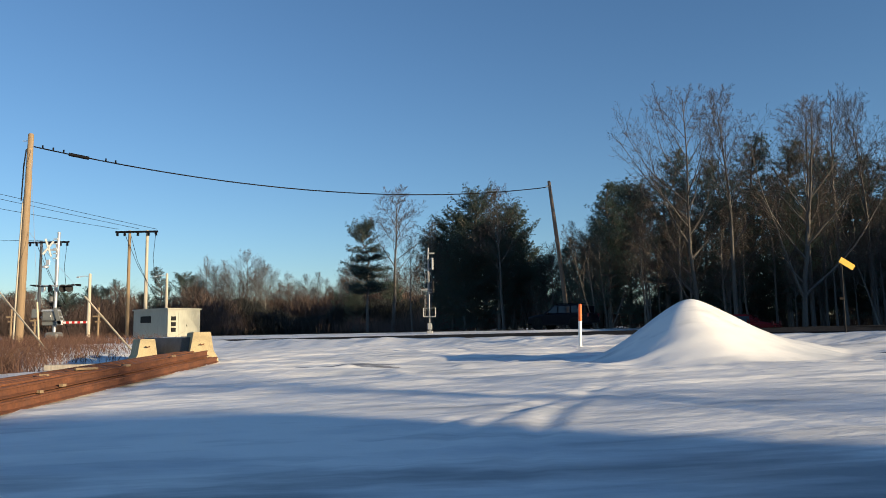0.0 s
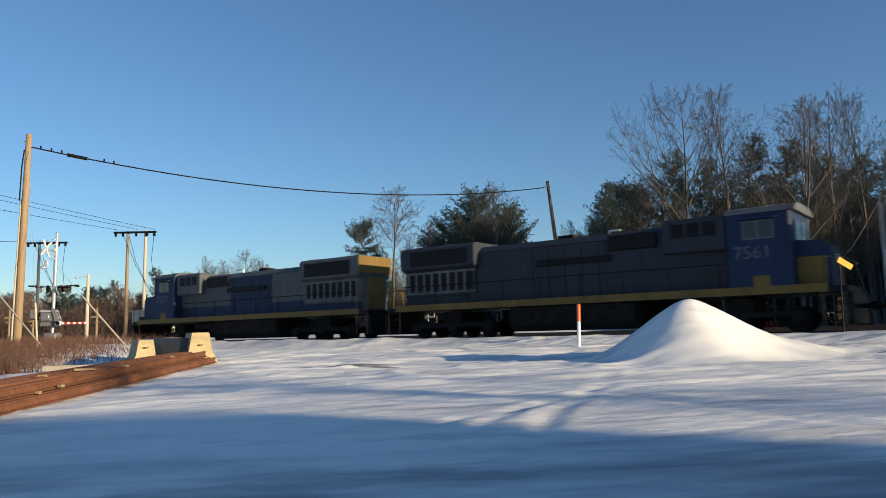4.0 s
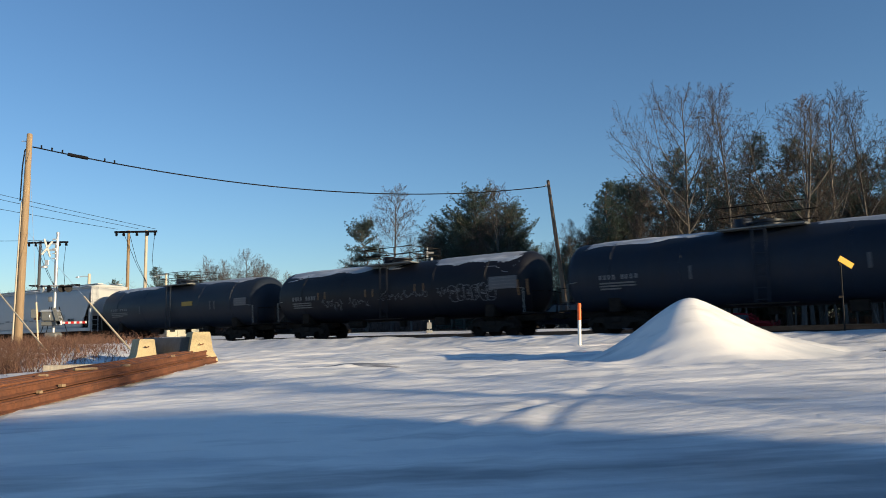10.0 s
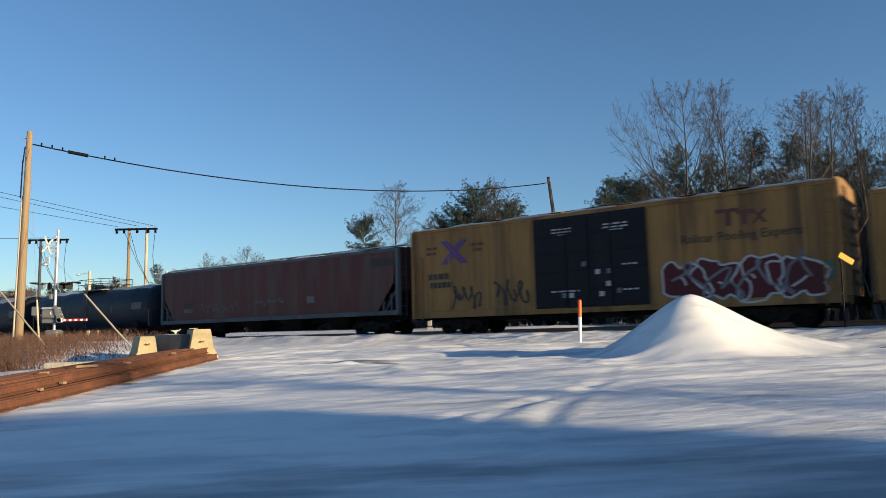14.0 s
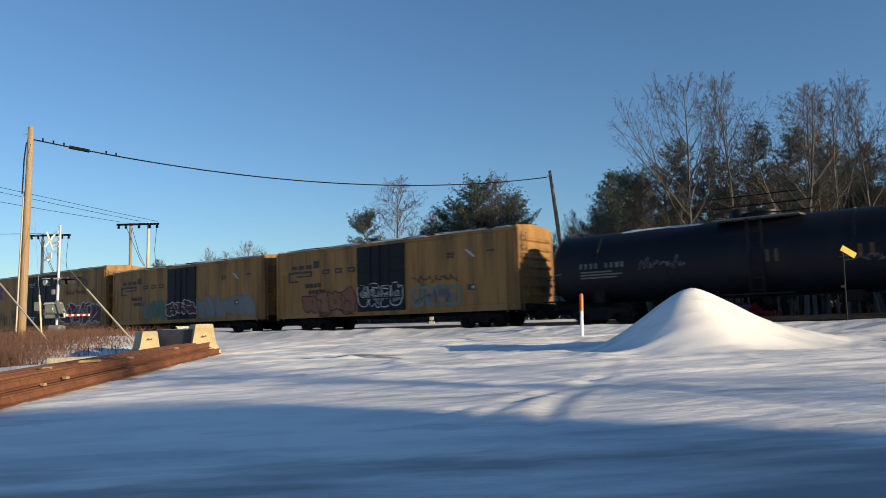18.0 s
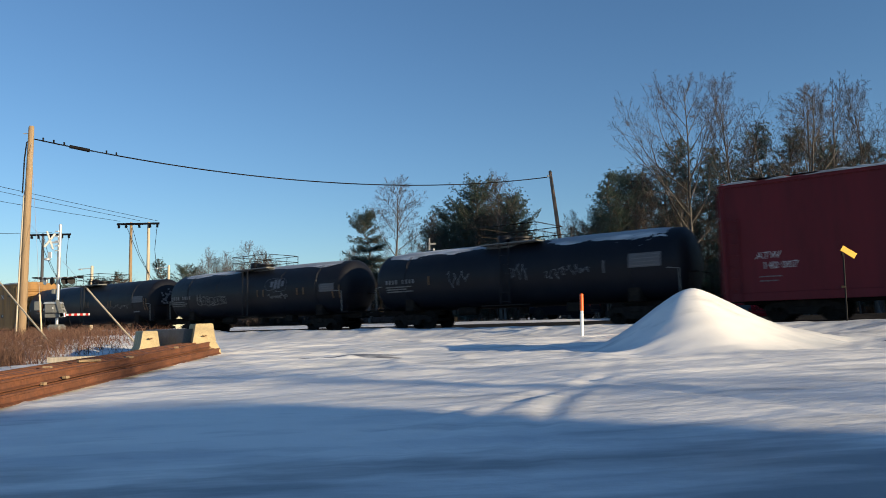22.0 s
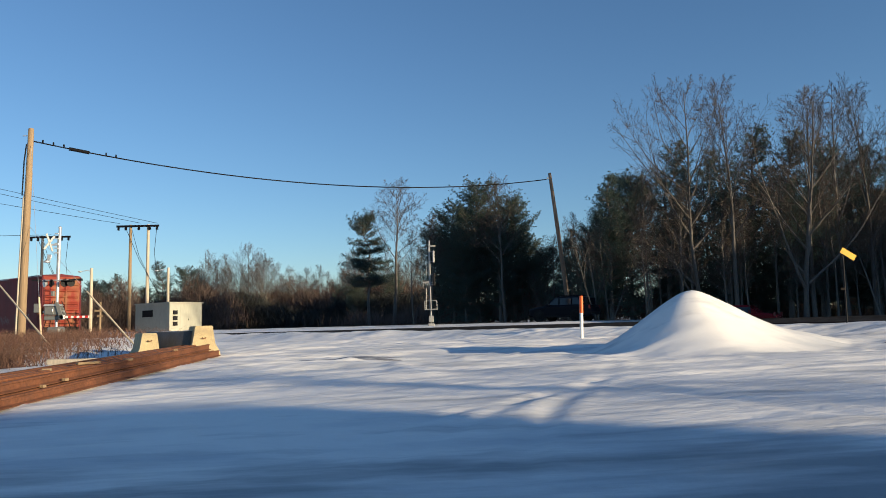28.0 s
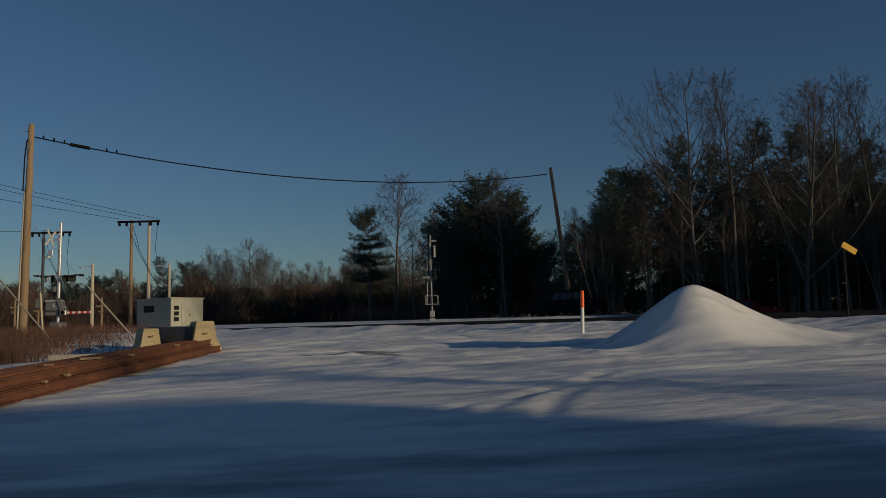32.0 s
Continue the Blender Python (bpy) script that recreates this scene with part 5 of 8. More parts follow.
DARK_PAINT = mat("dark_car_paint", (0.006, 0.008, 0.014), 0.35, 0.0, vary=0.1, bump=0.0)
DARK_PAINT.node_tree.nodes["Principled BSDF"].inputs["Specular IOR Level"].default_value = 0.06
RED_PAINT = mat("red_car_paint", (0.16, 0.008, 0.014), 0.25, 0.0, vary=0.1, bump=0.0)
RED_PAINT.node_tree.nodes["Principled BSDF"].inputs["Specular IOR Level"].default_value = 0.12
HEADING = math.atan2(UY, UX)
vehicle("parked_car", 7.35, 46.0, gz(7.35, 46.0) + 0.02, HEADING, DARK_PAINT, "nearly black parked wagon with alloy wheels behind the track", suv=True, size=0.90)
vehicle("parked_car", 15.4, 39.8, gz(15.4, 39.8) + 0.02, HEADING, RED_PAINT, "dark red parked car on the road behind the track", suv=False, size=0.95)

# an unseen building, assumed behind the camera and added to shade the near snow
bld = thing("building", Matrix.Translation((49.0, -28.5, 0)), "plain pale clapboard building, unseen, added to shade the lot", "building")
BX0, BX1, BY0, BY1 = -3.0, 4.0, -16.0, 2.4
part("wall", MB().box(BX0, BX0 + 0.2, BY0, BY1, -0.5, 12.55), SIDING, bld)
part("wall", MB().box(BX1 - 0.2, BX1, BY0, BY1, -0.5, 12.55), SIDING, bld)
part("wall", MB().box(BX0 + 0.2, BX1 - 0.2, BY1 - 0.2, BY1, -0.5, 12.55), SIDING, bld)
part("wall", MB().box(BX0 + 0.2, BX1 - 0.2, BY0, BY0 + 0.2, -0.5, 12.55), SIDING, bld)
part("roof", MB().extrude([(BY0 - 0.3, 12.55), (BY1 + 0.02, 12.55), ((BY0 + BY1) / 2, 16.15)], "x", BX0 - 0.3, BX1 + 0.3), SHINGLE, bld)


# ---- the train ----
# Each car stands in its own space: +x ahead, +y its near side, z from the top of the rails.
def paint_mat(name, color, dirt, amount=0.5, rough=0.6, streak=0.12):
    m = mat(name, color, rough, vary=0.22, big=0.7, fine=9, bump=0.06, dirt=dirt, dirt_amount=amount, streak=streak)
    m.node_tree.nodes["Principled BSDF"].inputs["Specular IOR Level"].default_value = 0.22
    return m


YELLOW_CAR = paint_mat("weathered_yellow_car_paint", (0.28, 0.155, 0.054), (0.09, 0.052, 0.03), 0.85)
RED_CAR = paint_mat("boxcar_red_paint", (0.110, 0.0135, 0.0195), (0.05, 0.009, 0.014), 0.5)
# brighter, oranger copy of the red: sunlight put into the colour, plus tan wear
RED_END = paint_mat("sunlit_worn_red_paint", (0.20, 0.030, 0.018), (0.27, 0.16, 0.075), 0.7, streak=0.4)
HOPPER_RED = paint_mat("faded_hopper_red_paint", (0.098, 0.037, 0.033), (0.095, 0.08, 0.072), 0.75)
HOPPER_WHITE = mat("pale_grey_hopper_paint", (0.37, 0.38, 0.39), 0.55, vary=0.07, big=0.35, fine=5, bump=0.03, dirt=(0.42, 0.40, 0.37), dirt_amount=0.35, streak=0.3)
TANK_BLACK = paint_mat("tank_black_paint", (0.0065, 0.0075, 0.0125), (0.014, 0.014, 0.017), 0.5, 0.5)
TANK_BLUE = paint_mat("tank_blue_black_paint", (0.012, 0.018, 0.031), (0.02, 0.022, 0.028), 0.5, 0.5)
LOCO_BLUE = paint_mat("locomotive_blue_paint", (0.015, 0.029, 0.074), (0.02, 0.022, 0.03), 0.6)
LOCO_GREY = paint_mat("locomotive_grey_paint", (0.092, 0.102, 0.112), (0.05, 0.05, 0.05), 0.6)
LOCO_PALE = paint_mat("worn_pale_grey_paint", (0.125, 0.132, 0.14), (0.06, 0.06, 0.06), 0.6)
LOCO_DARK = paint_mat("grimy_dark_locomotive_paint", (0.030, 0.036, 0.050), (0.03, 0.028, 0.026), 0.6)
LOCO_YELLOW = paint_mat("locomotive_yellow_paint", (0.17, 0.11, 0.030), (0.08, 0.05, 0.025), 0.5)
DOOR_BLACK = paint_mat("black_door_paint", (0.007, 0.008, 0.013), (0.016, 0.015, 0.016), 0.4)
GRAFFITI_RED = paint_mat("dark_red_spray_paint", (0.085, 0.015, 0.02), (0.05, 0.03, 0.03), 0.5)
GRAFFITI_BLUE = paint_mat("pale_blue_spray_paint", (0.12, 0.16, 0.17), (0.22, 0.2, 0.14), 0.6)
GRAFFITI_GREEN = paint_mat("green_spray_paint", (0.06, 0.12, 0.095), (0.15, 0.16, 0.1), 0.6)
GRAFFITI_GREY = paint_mat("silver_spray_paint", (0.16, 0.165, 0.18), (0.10, 0.10, 0.12), 0.6)

WHEEL_R = 0.44
wheelset_me = (MB().lathe([(0.10, -0.72), (0.36, -0.70), (0.36, -0.66), (0.47, -0.66), (0.475, -0.69), (WHEEL_R, -0.70), (WHEEL_R - 0.01, -0.80), (0.37, -0.80), (0.36, -0.75), (0.14, -0.77), (0.12, -0.80)][::-1], (0, 0, 0), "y", 24)
               .lathe([(0.12, 0.80), (0.14, 0.77), (0.36, 0.75), (0.37, 0.80), (WHEEL_R - 0.01, 0.80), (WHEEL_R, 0.70), (0.475, 0.69), (0.47, 0.66), (0.36, 0.66), (0.36, 0.70), (0.10, 0.72)][::-1], (0, 0, 0), "y", 24)
               .tube([(0, -0.98, 0), (0, 0.98, 0)], 0.085, 10)
               .box(-0.05, 0.05, 0.80, 0.812, 0.16, 0.30).box(-0.05, 0.05, 0.80, 0.812, -0.30, -0.16)).mesh("wheelset", RUNGEAR, 30)
frame_side = [(-1.25, 0.36), (-1.25, 0.54), (-1.05, 0.62), (-0.55, 0.70), (0.55, 0.70), (1.05, 0.62), (1.25, 0.54), (1.25, 0.36), (1.02, 0.36), (0.98, 0.50), (0.62, 0.46), (0.42, 0.22), (-0.42, 0.22), (-0.62, 0.46), (-0.98, 0.50), (-1.02, 0.36)]
sideframe_me = MB().extrude(frame_side, "y", 0.90, 1.06).mesh("side_frame", RUNGEAR)
sideframe_far_me = MB().extrude(frame_side, "y", -1.06, -0.90).mesh("side_frame", RUNGEAR)
bolster_me = MB().box(-0.22, 0.22, -1.12, 1.12, 0.48, 0.72, 0.03).mesh("bolster", RUNGEAR)
spring_mb = MB()
for sx in (-0.2, 0.0, 0.2):
    spring_mb.lathe([(0.06, 0), (0.085, 0.04), (0.06, 0.08), (0.085, 0.12), (0.06, 0.16), (0.085, 0.20), (0.06, 0.24)], (sx, 0.98, 0.24), "z", 8)
spring_me = spring_mb.mesh("spring_group", RUNGEAR, 60)
SPINNERS = []                                    # wheelsets with their car, to be turned


def bogie(car, x, wheelbase=1.78):
    k = wheelbase / 1.78
    b = part("truck", bolster_me, None, car, "grimy two-axle truck", at=pose(x, 0, 0))
    for me in (sideframe_me, sideframe_far_me):
        part("side_frame", me, None, b, at=Matrix.Diagonal((k, 1, 1, 1)))
    part("spring_group", spring_me, None, b)
    for s in (-1, 1):
        w = part("wheelset", wheelset_me, None, b, at=pose(s * wheelbase / 2, 0, WHEEL_R))
        SPINNERS.append((w, car, pose(s * wheelbase / 2, 0, WHEEL_R), WHEEL_R))
    return b


coupler_me = (MB().box(-0.1, 0.42, -0.09, 0.09, 0.76, 0.92, 0.02).box(0.38, 0.66, -0.15, 0.15, 0.70, 0.98, 0.05)).mesh("coupler", RUNGEAR)


def couplers(car, half):
    part("coupler", coupler_me, None, car, at=pose(half, 0, 0))
    part("coupler", coupler_me, None, car, at=pose(-half, 0, 0, 0, 0, 180))


def decal(car, x0, x1, z0, z1, y, material, name="stencil", label=""):
    """A flat painted panel on the near side (x0 is its trailing edge)."""
    return part(name, MB().box(x0, x1, y, y + 0.006, z0, z1), material, car, label)


def bars(car, x0, x1, z, h, y, material, words=3, seed=1):
    """A row of small painted bars in place of lettering that cannot be read."""
    r = random.Random(seed)
    mb, x, total = MB(), x1, x1 - x0
    while x > x0 + 0.05:
        w = min(total / words * r.uniform(0.5, 0.9), x - x0)
        mb.box(x - w, x, y, y + 0.006, z, z + h)
        x -= w + total / words * 0.25
    return tagged(part("stencil", mb, material, car), kind="stuff")


def lettering(car, body, x, z, size, y, material, label=""):
    """Painted characters on the near side, starting at x and running backwards along the car."""
    me = text_mesh(body, size, material)
    return tagged(part("lettering", me, material, car, label, at=Matrix.Translation((x, y + 0.006, z)) @ Matrix(((-1, 0, 0, 0), (0, 0, 1, 0), (0, 1, 0, 0), (0, 0, 0, 1)))), kind="stuff")


def graffiti(car, x0, x1, z0, z1, y, fill, line, seed, letters=5, width=0.05):
    """Abstract fat spray-painted shapes with an outline."""
    r = random.Random(seed)
    inner, outer = MB(), MB()
    step = (x1 - x0) / letters
    for k in range(letters):
        cx, cz = x1 - step * (k + 0.5), (z0 + z1) / 2 + r.uniform(-0.06, 0.06)
        rx, rz = step * r.uniform(0.48, 0.62), (z1 - z0) / 2 * r.uniform(0.75, 1.05)
        ph, n = [r.uniform(0, 6.28) for _ in range(4)], 36
        ring = []
        for i in range(n):
            a = 2 * math.pi * i / n
            c, s = math.cos(a), math.sin(a)
            sq = (abs(c) ** 3.2 + abs(s) ** 3.2) ** (-1 / 3.2)
            w = sq * (1 + 0.20 * math.sin(2 * a + ph[0]) + 0.22 * abs(math.sin(2.5 * a + ph[1])) - 0.16 * abs(math.sin(4 * a + ph[2])))
            ring.append((cx + rx * w * c + 0.25 * rx * s, cz + rz * w * s))
        if fill:
            inner.add([(a, y + 0.005 + 0.001 * (k % 2), b) for a, b in ring], [tuple(range(n))])
        def ribbon(loop, wd, closed=True):
            m = len(loop)
            vs, fs = [], []
            for i in range(m):
                p, q = Vector(loop[i - 1] if closed or i else loop[0]), Vector(loop[(i + 1) % m] if closed or i < m - 1 else loop[-1])
                t = (q - p).normalized() if (q - p).length else Vector((1, 0))
                nrm = Vector((-t.y, t.x)) * wd / 2
                c = Vector(loop[i])
                vs += [(c.x + nrm.x, y + 0.011, c.y + nrm.y), (c.x - nrm.x, y + 0.011, c.y - nrm.y)]
            for i in range(m if closed else m - 1):
                j = (i + 1) % m
                fs.append((2 * i, 2 * i + 1, 2 * j + 1, 2 * j))
            outer.add(vs, fs)
        ribbon(ring, width)
        strokes = [(cx + rx * r.uniform(-0.4, 0.4), cz + rz * r.uniform(-0.5, 0.5)) for _ in range(3)]
        pts = []
        for i in range(9):
            f = i / 8
            a, b, c = strokes
            pts.append(((1 - f) ** 2 * a[0] + 2 * f * (1 - f) * b[0] + f * f * c[0], (1 - f) ** 2 * a[1] + 2 * f * (1 - f) * b[1] + f * f * c[1]))
        ribbon(pts, width, False)
    if fill:
        tagged(part("graffiti_fill", inner, fill, car, "spray-painted graffiti shapes", fix=False), kind="stuff")
    tagged(part("graffiti_outline", outer, line, car, "spray-painted graffiti outlines", fix=False), kind="stuff")


def snow_cap(car, pieces, seed):
    """Patches of snow on a roof: (x0, x1, half width, z at the middle, drop towards the edges)."""
    r = random.Random(seed)
    for x0, x1, hw, z, drop in pieces:
        mb, nx, ny = MB(), max(6, int((x1 - x0) / 0.25)), 8
        for i in range(nx + 1):
            for j in range(ny + 1):
                u, v = i / nx, j / ny * 2 - 1
                edge = hw * (1 + 0.10 * math.sin(9.1 * u * (x1 - x0) / 4 + seed) + 0.06 * math.sin(23 * u + 2 * seed))
                th = 0.05 * (1 - abs(v) ** 4) * (0.7 + 0.5 * r.random()) * min(1, 8 * u, 8 * (1 - u))
                yy = v * edge
                mb.v.append((x0 + (x1 - x0) * u + 0.06 * math.sin(5 * v + seed), yy, z - drop(yy) + 0.006 + th))
        for i in range(nx):
            for j in range(ny):
                a = i * (ny + 1) + j
                mb.f.append((a, a + 1, a + ny + 2, a + ny + 1))
        part("snow", mb, SNOW, car, "crusted snow on top", smooth=80)


def snow_lip(car, x0, x1, y, z, seed, name="snow_edge"):
    """A ragged rim of snow that hangs over the near eave."""
    r = random.Random(seed)
    x = x0
    while x < x1:
        ln = min(r.uniform(0.8, 3.2), x1 - x)
        n = max(3, int(ln / 0.2))
        mb = MB()
        for i in range(n + 1):
            u = i / n
            k = min(1, 5 * u, 5 * (1 - u))
            t, o = 0.012 + 0.085 * k * r.uniform(0.6, 1.1), 0.01 + 0.035 * k * r.uniform(0.4, 1.1)
            xx = x + ln * u
            mb.v += [(xx, y - 0.35, z), (xx, y + o, z - 0.005), (xx, y + o, z + t * 0.6), (xx, y - 0.06, z + t), (xx, y - 0.35, z + t)]
        for i in range(n):
            for j in range(5):
                mb.f.append((i * 5 + j, i * 5 + (j + 1) % 5, i * 5 + 5 + (j + 1) % 5, i * 5 + 5 + j))
        mb.f += [(0, 1, 2, 3, 4), tuple(n * 5 + k for k in (4, 3, 2, 1, 0))]
        part(name, mb, SNOW, car, "rim of snow along the eave", smooth=70)
        x += ln + (r.uniform(0.05, 0.5) if r.random() < 0.6 else r.uniform(0.5, 1.4))


def ladder(car, x, y, z0, z1, w, material, along="x", rungs=None):
    mb = MB()
    n = rungs or int((z1 - z0) / 0.4)
    for s in (0, w):
        p = (x + s, y) if along == "x" else (x, y + s)
        mb.box(p[0] - 0.02, p[0] + 0.02, p[1] - 0.02, p[1] + 0.02, z0, z1)
    for i in range(n + 1):
        z = z0 + (z1 - z0) * (i + 0.3) / (n + 0.6)
        if along == "x":
            mb.box(x, x + w, y - 0.012, y + 0.012, z - 0.012, z + 0.012)
        else:
            mb.box(x - 0.012, x + 0.012, y, y + w, z - 0.012, z + 0.012)
    return part("ladder", mb, material, car)


def boxcar(s, length, z0, z1, paint, door, label, door_x=(0.0, 3.0), posts=True, end=None):
    """A boxcar body between z0 (sill) and z1 (eaves), with a door from door_x[0] to door_x[1]."""
    c = thing("boxcar", Matrix.Identity(4), label, "boxcar", "train cars")
    h, w = length / 2, 1.50
    end = end or paint
    part("side_wall", MB().box(-h, h, w - 0.06, w, z0 + 0.28, z1), paint, c)
    part("side_wall", MB().box(-h, h, -w, -w + 0.06, z0 + 0.28, z1), paint, c)
    part("floor", MB().box(-h, h, -w + 0.06, w - 0.06, 1.02, 1.14), RUNGEAR, c)
    for sgn in (1, -1):
        part("side_sill", MB().box(-h, h, sgn * (w - 0.02) - 0.05, sgn * (w - 0.02) + 0.05, z0, z0 + 0.30, 0.012), paint, c)
        part("eave_rail", MB().box(-h, h, sgn * (w + 0.01) - 0.05, sgn * (w + 0.01) + 0.05, z1 - 0.10, z1 + 0.03, 0.012), paint, c)
        e = MB()
        x = sgn * h
        e.box(x - 0.04, x + 0.04, -w, w, 0.95, z1 + 0.02)
        k = 7
        for i in range(k):
            za = z0 + 0.55 + (z1 - z0 - 0.75) * i / k
            part("end_rib", MB().extrude([(x + sgn * 0.03, za), (x + sgn * 0.13, za + 0.09), (x + sgn * 0.13, za + 0.14), (x + sgn * 0.03, za + 0.24)], "y", -w + 0.2, w - 0.2), end, c)
        part("end_wall", e, end, c, "ribbed end wall")
        for ys in (1, -1):
            part("corner_post", MB().box(x - 0.07, x + 0.07, ys * w - 0.07, ys * w + 0.05, z0, z1 + 0.02, 0.015), paint, c)
        ladder(c, x + sgn * 0.17, w - 0.55 if sgn > 0 else w - 0.55, z0 - 0.05, z1 - 0.2, 0.45, paint, "y")
        ladder(c, x - 0.55 if sgn > 0 else x + 0.1, w + 0.07, z0 - 0.10, z1 - 1.2 if sgn > 0 else z1 - 0.2, 0.45, paint, "x")
        part("end_beam", MB().box(x - 0.05, x + 0.22 * sgn if sgn > 0 else x + 0.05, -w + 0.1, w - 0.1, 0.72, 1.02, 0.02) if sgn > 0 else MB().box(x - 0.22, x + 0.05, -w + 0.1, w - 0.1, 0.72, 1.02, 0.02), RUNGEAR, c)
    bw = part("brake_wheel", MB().lathe([(0.235, -0.012), (0.25, 0), (0.235, 0.012), (0.222, 0)], (-h - 0.2, -0.7, z0 + 0.9), "x", 16), end, c)
    for a in range(3):
        dy, dz = 0.23 * math.cos(a * 1.05), 0.23 * math.sin(a * 1.05)
        part("spoke", MB().tube([(-h - 0.2, -0.7 - dy, z0 + 0.9 - dz), (-h - 0.2, -0.7 + dy, z0 + 0.9 + dz)], 0.011, 5), end, bw)
    if end is not paint:
        part("brake_platform", MB().box(-h - 0.34, -h - 0.05, -1.1, 0.5, z0 + 0.28, z0 + 0.33, 0.008), RUNGEAR, c)
        for z in (z0 + 0.55, z0 + 0.95, z0 + 1.35):
            part("end_handrail", MB().tube([(-h - 0.05, -1.35, z), (-h - 0.24, -1.3, z), (-h - 0.24, 0.75, z), (-h - 0.05, 0.8, z)], 0.016, 6), RUNGEAR, c)
        for y in (-1.3, -0.85, -0.3, 0.2, 0.75):
            part("end_handrail", MB().tube([(-h - 0.24, y, z0 + 0.05), (-h - 0.24, y, z0 + 1.37)], 0.016, 6), RUNGEAR, c)
        part("end_post", MB().box(-h - 0.16, -h - 0.03, -0.35, -0.23, z0 + 0.3, z1 - 0.1, 0.012), end, c)
    roof = MB()
    roof.extrude([(-w - 0.02, z1 + 0.03), (w + 0.02, z1 + 0.03), (w - 0.05, z1 + 0.08), (0, z1 + 0.20), (-w + 0.05, z1 + 0.08)], "x", -h, h)
    n = int(length / 1.1)
    for i in range(n + 1):
        x = -h + 0.05 + (length - 0.1) * i / n
        roof.extrude([(-w, z1 + 0.06), (w, z1 + 0.06), (w - 0.05, z1 + 0.12), (0, z1 + 0.24), (-w + 0.05, z1 + 0.12)], "x", x - 0.04, x + 0.04)
    part("roof", roof, paint, c, "ribbed shallow-pitched roof")
    snow_cap(c, [(-h + 0.3, h - 0.3, w - 0.15, z1 + 0.25, lambda y: 0.08 * abs(y))], int(abs(s)) + 1)
    snow_lip(c, -h + 0.15, h - 0.1, w + 0.06, z1 + 0.03, int(abs(s)) + 7)
    if posts:
        n = int(length / 1.05)
        pm = MB().box(-0.05, 0.05, w, w + 0.022, z0 + 0.3, z1 - 0.1, 0.006).mesh("side_post", paint)
        for i in range(1, n):
            x = -h + length * i / n
            if not (door_x[0] - 0.15 < x < door_x[1] + 0.15):
                part("side_post", pm, None, c, at=pose(x, 0, 0))
    if door:
        d = part("door", MB().box(door_x[0], door_x[1], w + 0.02, w + 0.09, z0 + 0.22, z1 - 0.12, 0.012), door, c, "sliding plug door")
        for i in range(1, 5):
            z = z0 + 0.22 + (z1 - z0 - 0.4) * i / 5
            part("door_rib", MB().box(door_x[0] + 0.1, door_x[1] - 0.1, w + 0.09, w + 0.115, z - 0.03, z + 0.03, 0.008), door, d)
        for f in (0.3, 0.5, 0.7):
            x = door_x[0] + (door_x[1] - door_x[0]) * f
            part("lock_rod", MB().tube([(x, w + 0.12, z0 + 0.25), (x, w + 0.12, z1 - 0.2)], 0.02, 6), door, d)
        part("door_rail", MB().box(door_x[0] - 3.0, door_x[1] + 0.3, w + 0.02, w + 0.08, z0 + 0.12, z0 + 0.20), paint, c)
        part("door_rail", MB().box(door_x[0] - 3.0, door_x[1] + 0.3, w + 0.03, w + 0.08, z1 - 0.13, z1 - 0.06), paint, c)
    part("centre_sill", MB().box(-h + 0.2, h - 0.2, -0.35, 0.35, 0.62, 1.02, 0.02), RUNGEAR, c)
    part("brake_valve", MB().box(-1.2, 0.2, 0.4, 0.9, 0.55, 0.95, 0.04), RUNGEAR, c)
    part("brake_reservoir", MB().tube([(0.6, 0.5, 0.8), (1.9, 0.5, 0.8)], 0.22, 12), RUNGEAR, c)
    bogie(c, h - 2.4)
    bogie(c, -h + 2.4)
    couplers(c, h + 0.15)
    return c


